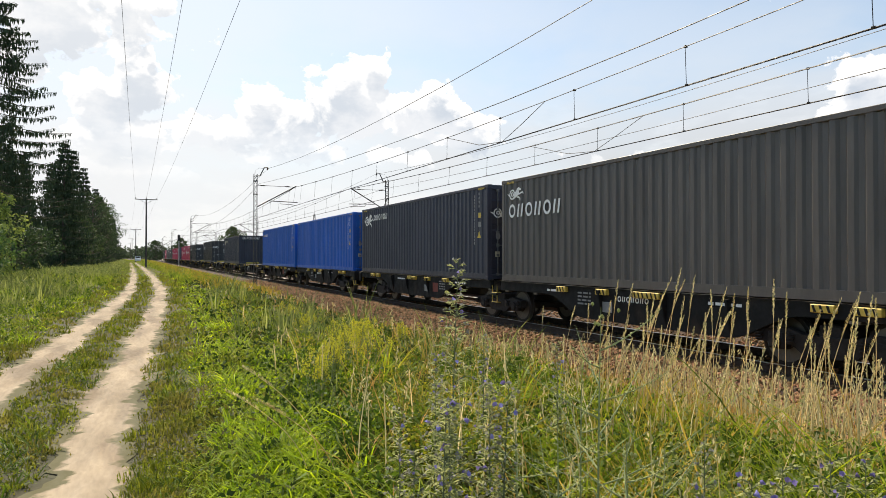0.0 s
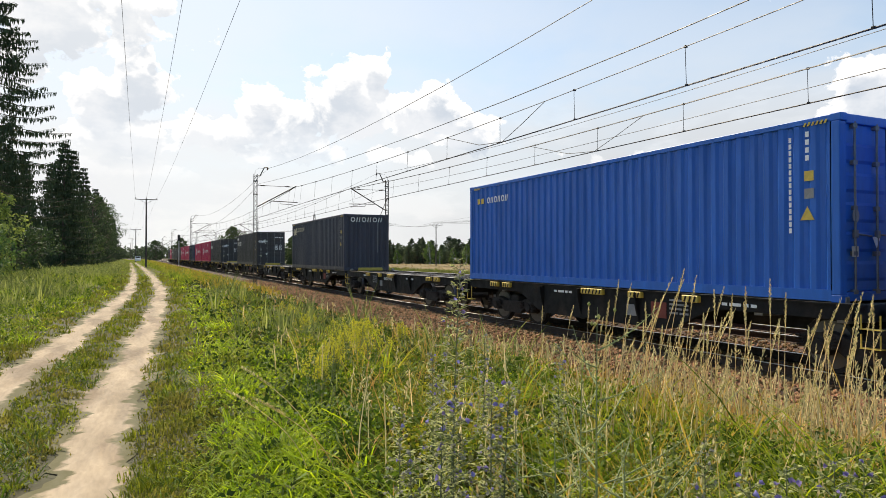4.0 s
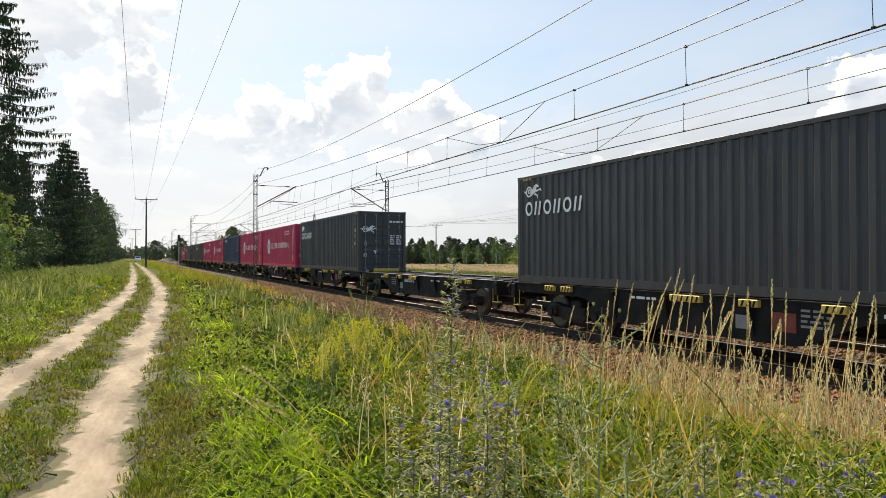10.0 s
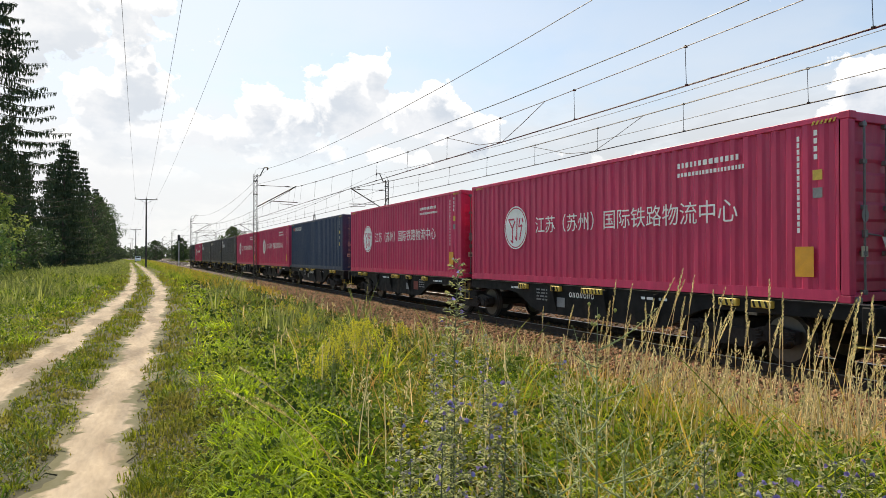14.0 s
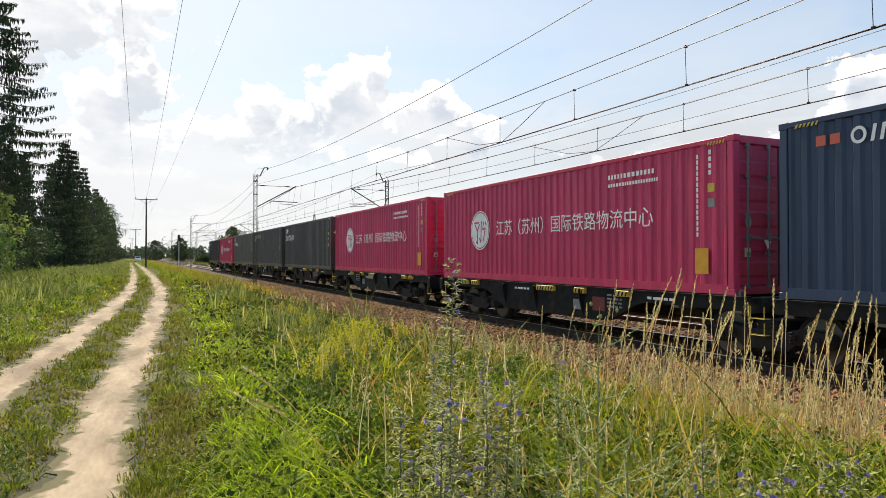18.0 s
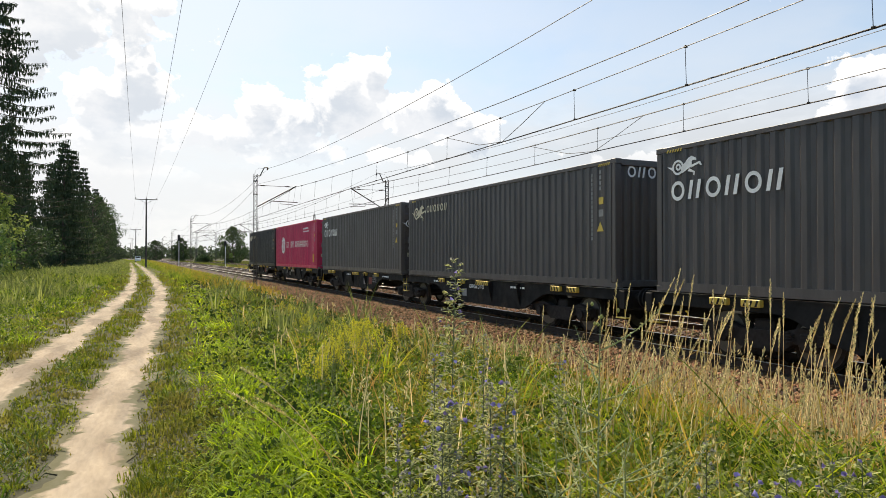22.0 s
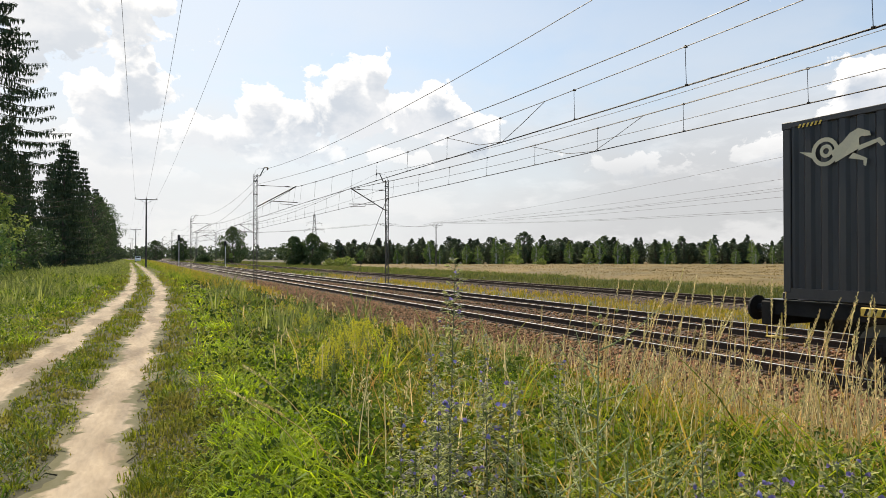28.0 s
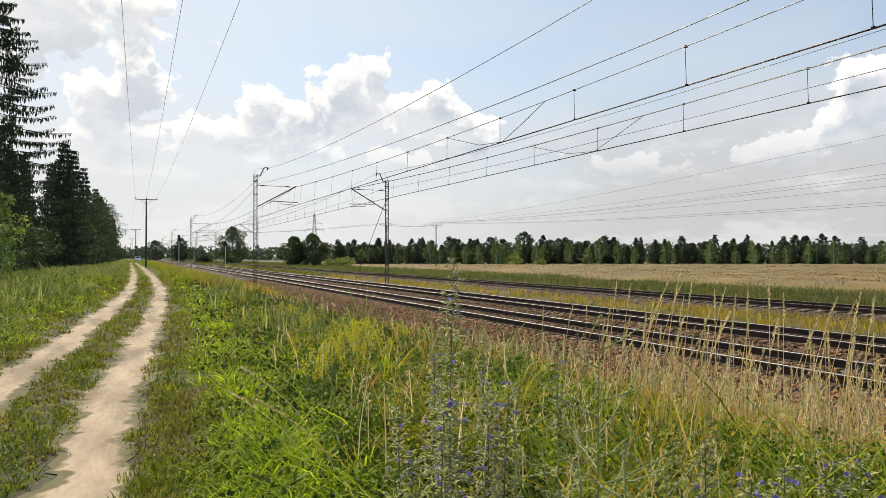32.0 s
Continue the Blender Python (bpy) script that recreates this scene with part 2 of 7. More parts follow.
    def mesh(self, name, mat, smooth=False):
        me = bpy.data.meshes.new(name)
        me.from_pydata(self.v, [], self.f)
        bm = bmesh.new()
        bm.from_mesh(me)
        bmesh.ops.recalc_face_normals(bm, faces=bm.faces)
        bm.to_mesh(me)
        bm.free()
        me.materials.append(mat)
        if smooth:
            me.polygons.foreach_set("use_smooth", [True] * len(me.polygons))
            me.set_sharp_from_angle(angle=radians(40))
        return me


def part(name, shape, mat, parent=None, label="", at=None, smooth=False):
    """One mesh object; under a thing or a part where a parent is given."""
    me = shape if isinstance(shape, bpy.types.Mesh) else shape.mesh(name, mat, smooth)
    ob = new(name, me)
    if parent:
        ob.parent = parent
    if at is not None:
        ob.matrix_basis = at if isinstance(at, Matrix) else Matrix.Translation(at)
    if label:
        tagged(ob, label)
    return ob


def thing(name, label, category, group="", at=None, kind=""):
    ob = tagged(new(name), label, category, group, kind)
    if at is not None:
        ob.matrix_basis = at if isinstance(at, Matrix) else Matrix.Translation(at)
    return ob


def bulk(name, verts, faces, mat, smooth=False):
    """A large mesh from arrays: verts (n, 3), faces (m, k)."""
    me = bpy.data.meshes.new(name)
    verts, faces = np.asarray(verts, np.float32), np.asarray(faces, np.int32)
    k = faces.shape[1]
    me.vertices.add(len(verts))
    me.vertices.foreach_set("co", verts.ravel())
    me.loops.add(faces.size)
    me.loops.foreach_set("vertex_index", faces.ravel())
    me.polygons.add(len(faces))
    me.polygons.foreach_set("loop_start", np.arange(0, faces.size, k, dtype=np.int32))
    me.polygons.foreach_set("loop_total", np.full(len(faces), k, np.int32))
    me.update(calc_edges=True)
    me.materials.append(mat)
    if smooth:
        me.polygons.foreach_set("use_smooth", np.ones(len(faces), bool))
    return me

# ---------------------------------------------------------------- ground
M_SOIL = material("meadow_soil", (0.050, 0.048, 0.020), 0.95, vary=0.35, scale=0.7, bump=0.5, bump_scale=14, second=(0.070, 0.058, 0.028), amount=0.5, world_space=True)


def rut_material():
    """Bare sand in the middle that breaks up into soil towards the edges."""
    m = material("pale_sand", (0.340, 0.270, 0.190), 0.95, vary=0.30, scale=2.6, bump=0.9, bump_scale=22, second=(0.235, 0.180, 0.122), amount=0.5, stretch=(1.0, 0.22, 1.0), world_space=True)
    nt = m.node_tree
    bs = next(n for n in nt.nodes if n.type == "BSDF_PRINCIPLED")
    sand = bs.inputs["Base Color"].links[0].from_socket
    at = nt.nodes.new("ShaderNodeAttribute")
    at.attribute_name = "bare"
    ge = nt.nodes.new("ShaderNodeNewGeometry")
    no = nt.nodes.new("ShaderNodeTexNoise")
    no.inputs["Scale"].default_value, no.inputs["Detail"].default_value = 5.0, 6.0
    nt.links.new(ge.outputs["Position"], no.inputs["Vector"])
    ad = nt.nodes.new("ShaderNodeMath")
    ad.operation = "ADD"
    nt.links.new(at.outputs["Fac"], ad.inputs[0])
    nt.links.new(no.outputs["Fac"], ad.inputs[1])
    mr = nt.nodes.new("ShaderNodeMapRange")
    nt.links.new(ad.outputs[0], mr.inputs[0])
    mr.inputs[1].default_value, mr.inputs[2].default_value = 0.80, 0.98
    mx = nt.nodes.new("ShaderNodeMix")
    mx.data_type = "RGBA"
    nt.links.new(mr.outputs[0], mx.inputs[0])
    mx.inputs[6].default_value = (0.105, 0.095, 0.042, 1)
    nt.links.new(sand, mx.inputs[7])
    nt.links.new(mx.outputs[2], bs.inputs["Base Color"])
    return m


# bed much darker than its stones: shade of the gaps put into the colour
M_BALLAST = material("ballast_bed", (0.040, 0.020, 0.011), 0.95, vary=0.60, scale=13, bump=1.0, bump_scale=24, second=(0.085, 0.046, 0.026), amount=0.4, world_space=True)
M_SAND = rut_material()
M_STONE = material("ballast_stone", (0.205, 0.112, 0.047), 0.9, vary=0.2, scale=9, bump=0.3, bump_scale=40, island=0.65)
M_STONE_GREY = material("grey_ballast_stone", (0.17, 0.15, 0.125), 0.9, vary=0.2, scale=9, bump=0.3, bump_scale=40, island=0.4)
M_RAIL = material("rusty_rail_side", (0.052, 0.032, 0.022), 0.92, 0.0, vary=0.3, scale=4, bump=0.3, bump_scale=80)
M_RAILTOP = material("polished_rail_head", (0.66, 0.64, 0.61), 0.46, 1.0, vary=0.06, scale=3, bump=0.03, bump_scale=200, stretch=(1, 0.05, 1))
M_RAILTOP_DULL = material("rusted_rail_head", (0.34, 0.27, 0.21), 0.5, 0.8, vary=0.2, scale=3, bump=0.05, bump_scale=100)
M_SLEEPER = material("weathered_concrete", (0.185, 0.155, 0.120), 0.9, vary=0.25, scale=5, bump=0.4, bump_scale=70, second=(0.11, 0.075, 0.050), amount=0.6, rand=0.2)
M_CLIP = material("rusty_clip", (0.07, 0.045, 0.033), 0.8, 0.3, vary=0.3, scale=30)
M_WHEAT = material("ripe_wheat", (0.168, 0.114, 0.030), 0.9, vary=0.26, scale=0.12, bump=0.8, bump_scale=7, second=(0.135, 0.098, 0.028), amount=0.5, world_space=True)


def road_x(y):
    """Middle of the sandy track at y."""
    return np.interp(y, (-60, -10, 0, 6, 11, 17.5, 27, 40, 68, 124, 230, 600), (-6.0, -2.3, -1.65, -1.22, -0.98, -0.55, 0.0, 0.53, 0.72, 0.35, -0.6, -3.5))


def smooth(a, b, v):
    s = np.clip((np.asarray(v, float) - a) / (b - a), 0, 1)
    return s * s * (3 - 2 * s)


def ground_z(x, y):
    x, y = np.asarray(x, float), np.asarray(y, float)
    prof = np.interp(x, (-60, -14, -5, -2.2, 0.6, 2.0, 4.5, 6.4, 7.6, 9.0, 17.0, 19.0, 22.0, 23.0, 26.0, 28.0, 31.0, 40.0, 48.0, 90.0),
                     (-0.1, 0.15, 0.12, 0.02, -0.02, 0.06, -0.02, -0.22, -0.50, -0.55, -0.55, -0.36, -0.42, -0.5, -0.5, -0.75, -0.80, -0.75, -1.05, -1.10))
    bank = 0.30 * smooth(0.2, 1.4, x) * smooth(6.2, 3.6, x) * smooth(13, 4, y)
    rut = np.abs(np.abs(x - road_x(y)) - 0.78)
    dip = -0.07 * smooth(0.75, 0.3, rut) * smooth(700, 400, y)
    wob = 0.05 * np.sin(x * 1.1 + y * 0.31) * np.sin(y * 0.47 - x * 0.5) * smooth(9, 6, np.abs(x - 1))
    return prof + bank + dip + wob


def grid(name, xs, ys, fz, mat, smooth_it=True):
    X, Y = np.meshgrid(xs, ys)
    V = np.stack([X, Y, fz(X, Y)], -1).reshape(-1, 3)
    nx, ny = len(xs), len(ys)
    i = (np.arange(ny - 1)[:, None] * nx + np.arange(nx - 1)[None, :]).ravel()
    F = np.stack([i, i + 1, i + nx + 1, i + nx], -1)
    return new(name, bulk(name, V, F, mat, smooth_it))


def build_ground():
    xs = np.unique(np.concatenate([[-3000, -900, -300, -120, -60, -30, -18, -12, -9], np.arange(-7, 9.01, 0.2), np.arange(9.5, 40, 0.7), [44, 50, 60, 90, 150, 300, 700, 1500, 3200]]))
    ys = np.unique(np.concatenate([[-500, -120, -40, -15], np.arange(-6, 45, 0.35), np.arange(45, 130, 3), np.arange(130, 420, 15), [500, 700, 1000, 1600, 2600, 4600]]))
    tagged(grid("ground", xs, ys, ground_z, M_SOIL), "meadow soil under grass", "ground", kind="structure")

    # two sandy wheel ruts
    rng = np.random.default_rng(5)
    for side in (-1, 1):
        ys = np.concatenate([np.arange(-40, -4, 0.6), np.arange(-4, 45, 0.12), np.arange(45, 240, 0.7)])
        n = 9
        V = []
        ph = rng.uniform(0, 6, 8)
        for y in ys:
            c = road_x(y) + side * 0.78
            wl = 0.45 + 0.09 * math.sin(y * 0.9 + ph[0]) + 0.06 * math.sin(y * 2.7 + ph[1]) + 0.04 * math.sin(y * 7.1 + ph[2]) + 0.03 * rng.normal()
            wr = 0.45 + 0.09 * math.sin(y * 0.8 + ph[3]) + 0.06 * math.sin(y * 2.3 + ph[4]) + 0.04 * math.sin(y * 6.3 + ph[5]) + 0.03 * rng.normal()
            for k in range(n):
                u = k / (n - 1)
                x = c - wl + (wl + wr) * u
                z = float(ground_z(x, y)) + 0.012 + 0.02 * math.sin(math.pi * u) - 0.012 * math.cos(6 * math.pi * u) * math.sin(math.pi * u) + 0.006 * rng.normal() * math.sin(math.pi * u)
                V.append((x, y, z))
        i = (np.arange(len(ys) - 1)[:, None] * n + np.arange(n - 1)[None, :]).ravel()
        F = np.stack([i, i + 1, i + n + 1, i + n], -1)
        me = bulk("road_rut", V, F, M_SAND, True)
        bare = me.attributes.new("bare", "FLOAT", "POINT")
        u = np.tile(np.linspace(-1, 1, n), len(ys))
        bare.data.foreach_set("value", (1.0 - np.abs(u)).astype(np.float32))
        ob = new("road_rut", me)
        tagged(ob, "pale sandy wheel rut of a dirt road", "dirt road", kind="structure")

    # ballast under the double track and under the siding
    for name, prof in (("ballast_bed", ((6.9, -0.60), (7.4, -0.50), (8.95, -0.235), (9.6, -0.215), (12.2, -0.215), (12.86, -0.26), (13.5, -0.215), (16.2, -0.215), (16.9, -0.24), (18.5, -0.48), (19.0, -0.6))),
                       ("siding_bed", ((22.1, -0.6), (22.5, -0.42), (23.3, -0.235), (25.7, -0.235), (26.6, -0.5), (27.2, -0.85)))):
        px, pz = [p[0] for p in prof], [p[1] for p in prof]
        xs = np.unique(np.concatenate([px, np.arange(px[0], px[-1], 0.16)]))
        ys = np.unique(np.concatenate([np.arange(-320, -14, 8.0), np.arange(-14, 42, 0.16), np.arange(42, 160, 1.2), np.arange(160, 700, 20)]))
        rg = np.random.default_rng(9)

        def fz(X, Y):
            return np.interp(X, px, pz) + 0.022 * rg.normal(size=X.shape) * ((Y < 60) & (Y > -14.1))
        tagged(grid(name, xs, ys, fz, M_BALLAST, False), "brown broken-stone track ballast", "track ballast", kind="structure")


def stones(name, n, fx, mat, label, seed, size=(0.02, 0.045)):
    """Loose broken stones: squashed, turned octahedra with cut corners."""
    rg = np.random.default_rng(seed)
    base = np.array([(1, 0, 0), (-1, 0, 0), (0, 1, 0), (0, -1, 0), (0, 0, 1), (0, 0, -1)], float)
    faces = np.array([(0, 2, 4), (2, 1, 4), (1, 3, 4), (3, 0, 4), (2, 0, 5), (1, 2, 5), (3, 1, 5), (0, 3, 5)])
    P = fx(rg, n)
    n = len(P)
    q = rg.normal(size=(n, 4))
    q /= np.linalg.norm(q, axis=1)[:, None]
    w, x, y, z = q.T
    R = np.stack([1 - 2 * (y * y + z * z), 2 * (x * y - z * w), 2 * (x * z + y * w), 2 * (x * y + z * w), 1 - 2 * (x * x + z * z), 2 * (y * z - x * w),
                  2 * (x * z - y * w), 2 * (y * z + x * w), 1 - 2 * (x * x + y * y)], -1).reshape(n, 3, 3)
    S = rg.uniform(*size, n)[:, None, None] * rg.uniform(0.65, 1.35, (n, 6, 3))
    V = np.einsum("nij,nkj->nki", R, base[None] * S) + P[:, None, :]
    F = faces[None] + (np.arange(n) * 6)[:, None, None]
    ob = new(name, bulk(name, V.reshape(-1, 3), F.reshape(-1, 3), mat))
    return tagged(ob, label, "ballast stones", kind="stuff")


def ballast_at(lo, hi, y0, y1, power=1.6):
    prof = ((6.9, -0.60), (7.4, -0.50), (8.95, -0.235), (9.6, -0.215), (12.2, -0.215), (12.86, -0.26), (13.5, -0.215), (16.2, -0.215), (16.9, -0.24), (18.5, -0.48), (19.0, -0.6),
            (22.1, -0.6), (22.5, -0.42), (23.3, -0.235), (25.7, -0.235), (26.6, -0.5))

    def fx(rg, n):
        x = rg.uniform(lo, hi, n)
        y = y0 + (y1 - y0) * rg.uniform(0, 1, n) ** power
        z = np.interp(x, [p[0] for p in prof], [p[1] for p in prof]) + rg.uniform(0.005, 0.05, n)
        return np.stack([x, y, z], -1)
    return fx


def rail_shapes(length):
    """Flat-bottomed rail: foot, web and head; the worn running surface is a strip of its own."""
    o = [(-0.07, -0.172), (0.07, -0.172), (0.07, -0.160), (0.012, -0.145), (0.010, -0.050), (0.036, -0.038), (0.036, -0.006), (-0.036, -0.006), (-0.036, -0.038), (-0.010, -0.050), (-0.012, -0.145), (-0.07, -0.160)]
    body = Shape().extrude(o, "y", 0, length)
    head = Shape().extrude([(-0.034, -0.005), (0.034, -0.005), (0.034, -0.002), (0.024, 0.0), (-0.024, 0.0), (-0.034, -0.002)], "y", 0, length)
    return body, head


def build_tracks():
    body, head = rail_shapes(1046.0)
    mb, mh, mh_dull = body.mesh("rail", M_RAIL), head.mesh("rail_head", M_RAILTOP), head.mesh("rail_head", M_RAILTOP_DULL)
    s = Shape()
    s.extrude([(-1.25, -0.36), (1.25, -0.36), (1.25, -0.225), (1.22, -0.19), (0.95, -0.172), (0.55, -0.176), (0.35, -0.205), (-0.35, -0.205), (-0.55, -0.176), (-0.95, -0.172), (-1.22, -0.19), (-1.25, -0.225)], "y", -0.125, 0.125)
    m_sl = s.mesh("sleeper", M_SLEEPER)
    c = Shape()
    for dx in (-0.11, 0.11):
        c.cbox(dx - 0.035, dx + 0.035, -0.05, 0.05, -0.178, -0.145, 0.008)
        c.tube((dx, -0.055, -0.15), (dx, 0.055, -0.15), 0.012, n=6)
    m_cl = c.mesh("rail_clip", M_CLIP)
    for k, cx in enumerate(TRACK_X):
        tr = thing("railway_track", ("nearest running track with worn bright rails", "second running track with worn bright rails", "rusty siding track beyond the running lines")[k] + " on concrete sleepers", "railway track", at=(cx, -14, 0), kind="structure")
        for sx in (-1, 1):
            r = part("rail", mb, None, tr, at=(sx * 0.7535, -306, 0))
            part("rail_head", mh if k < 2 else mh_dull, None, r, "bright worn running surface" if k < 2 else "dull rusty running surface")
        count = (110, 100, 70)[k]
        for i in range(count):
            y = 6 + i * 0.6
            sl = part("sleeper", m_sl, None, tr, at=(0, y, 0))
            if k < 2 and i < 80:
                for sx in (-1, 1):
                    part("rail_clip", m_cl, None, sl, at=(sx * 0.7535, 0, 0))
        # the sleepers before and beyond, joined
        rest = Shape()
        for i in range(-510, 10):
            rest.box(-1.25, 1.25, i * 0.6 - 0.125, i * 0.6 + 0.125, -0.36, -0.175)
        for i in range(count, count + 420):
            y = 6 + i * 0.6
            rest.box(-1.25, 1.25, y - 0.125, y + 0.125, -0.36, -0.175)
        tagged(part("far_sleepers", rest, M_SLEEPER, tr), kind="stuff")
    stones("ballast_stones", 34000, ballast_at(7.0, 9.7, 3, 60, 1.5), M_STONE, "loose rust-brown stones on the ballast shoulder", 3, (0.026, 0.055))
    stones("track_stones", 26000, ballast_at(9.7, 17.6, 5, 55, 1.4), M_STONE, "rust-brown stones between the sleepers", 4, (0.026, 0.052))
    stones("siding_stones", 5000, ballast_at(22.3, 26.3, 8, 70, 1.2), M_STONE_GREY, "grey stones along the siding", 6, (0.02, 0.04))


build_ground()
build_tracks()

# ---------------------------------------------------------------- overhead line
M_STEEL = material("galvanised_mast_steel", (0.085, 0.080, 0.072), 0.65, 0.45, vary=0.25, scale=3, bump=0.2, bump_scale=60, second=(0.10, 0.075, 0.055), amount=0.4)
M_WIRE = material("dark_copper_wire", (0.05, 0.045, 0.04), 0.55, 0.6, vary=0.1, scale=5, bump=0)
M_INSUL = material("brown_insulator", (0.07, 0.035, 0.02), 0.25, vary=0.1, scale=20, bump=0)
M_CONC = material("pole_concrete", (0.20, 0.19, 0.17), 0.9, vary=0.2, scale=3, bump=0.3, bump_scale=50)
M_POLE = material("dark_tarred_pole", (0.075, 0.068, 0.060), 0.9, vary=0.25, scale=4, bump=0.3, bump_scale=40)

MAST_Y, MAST_STEP, MAST_TOP = 49.0, 60.3, 7.86
CONTACT_Z, CARRIER_MAST, CARRIER_MID = 5.62, 7.02, 6.42


def mast(x, y, inward):
    """Lattice mast of two channels with lacing, a horn for the earth wire and a hinged cantilever. inward: +1 when the track lies to its right."""
    t = thing("catenary_mast", "grey lattice steel catenary mast beside the tracks", "catenary mast", "overhead line masts", at=(x, y, -0.35))
    top = MAST_TOP + 0.35
    base = Shape().cbox(-0.3, 0.3, -0.3, 0.3, -0.3, 0.12, 0.03)
    part("foundation", base, M_CONC, t)
    for sy in (-1, 1):
        p = Shape().extrude([(sy * 0.115 - 0.018, -0.06), (sy * 0.115 + 0.018, -0.06), (sy * 0.115 + 0.018, 0.06), (sy * 0.115 - 0.018, 0.06)], "z", 0.1, top)
        part("channel", p, M_STEEL, t)
    lac = Shape()
    z, s = 0.3, 1
    while z < top - 0.4:
        lac.tube((-0.12 * s, -0.055, z), (0.12 * s, -0.055, z + 0.34), 0.018, n=4)
        lac.tube((0.12 * s, 0.055, z), (-0.12 * s, 0.055, z + 0.34), 0.018, n=4)
        z, s = z + 0.34, -s
    part("lacing", lac, M_STEEL, t)
    for z in (top - 0.55, top - 1.5):
        part("band", Shape().cbox(-0.17, 0.17, -0.09, 0.09, z, z + 0.07, 0.01), M_STEEL, t)
    i = inward
    horn = Shape().path([(0, 0, top - 0.15), (i * 0.32, 0, top - 0.12), (i * 0.62, 0, top + 0.50), (i * 0.88, 0, top + 0.50)], 0.04, 6)
    part("horn", horn, M_STEEL, t)
    part("insulator", Shape().lathe([(0.03, -0.1), (0.06, -0.07), (0.035, -0.04), (0.06, 0), (0.035, 0.03), (0.06, 0.07), (0.03, 0.1)], "z", (i * 0.86, 0, top + 0.42), 10), M_INSUL, t)
    jump = Shape().path([(i * 0.7, 0, top + 0.42), (i * 0.25, 0, top + 0.44), (-0.02 * i, 0, top + 0.22), (-0.05 * i, 0, top - 0.1)], 0.010, 4)
    part("bond_wire", jump, M_WIRE, t)
    cz = CARRIER_MAST + 0.35
    arm = Shape().tube((i * 0.1, 0, cz - 1.55), (i * 2.95, 0, cz + 0.08), 0.040, n=8)
    part("cantilever_tube", arm, M_STEEL, t)
    part("tie_rod", Shape().tube((i * 0.1, 0, cz + 0.03), (i * 2.9, 0, cz + 0.0), 0.016, n=6), M_STEEL, t)
    for q in (0.5, 2.3):
        part("insulator", Shape().lathe([(0.02, -0.16), (0.055, -0.12), (0.03, -0.09), (0.055, -0.05), (0.03, -0.02), (0.055, 0.02), (0.03, 0.06), (0.055, 0.1), (0.02, 0.16)], "x", (i * q, 0, cz + 0.02), 10), M_INSUL, t)
    az = CONTACT_Z + 0.35
    part("registration_tube", Shape().tube((i * 1.0, 0, az + 0.32), (i * 3.05, 0, az + 0.27), 0.030, n=8), M_STEEL, t)
    part("steady_arm", Shape().path([(i * 1.75, 0, az + 0.24), (i * 1.8, 0, az + 0.12), (i * 2.6, 0, az + 0.10), (i * 2.95, 0, az + 0.02)], 0.018, 6), M_STEEL, t)
    part("dropper_wire", Shape().tube((i * 2.9, 0, cz), (i * 2.75, 0, az + 0.28), 0.008, n=4), M_WIRE, t)
    return t


def wire_shape(pts, r):
    return Shape().path(pts, r, 5)


def carrier_z(u):
    """Height of the carrying cable along a span, u from 0 to 1."""
    return CARRIER_MID + (CARRIER_MAST - CARRIER_MID) * (2 * u - 1) ** 2


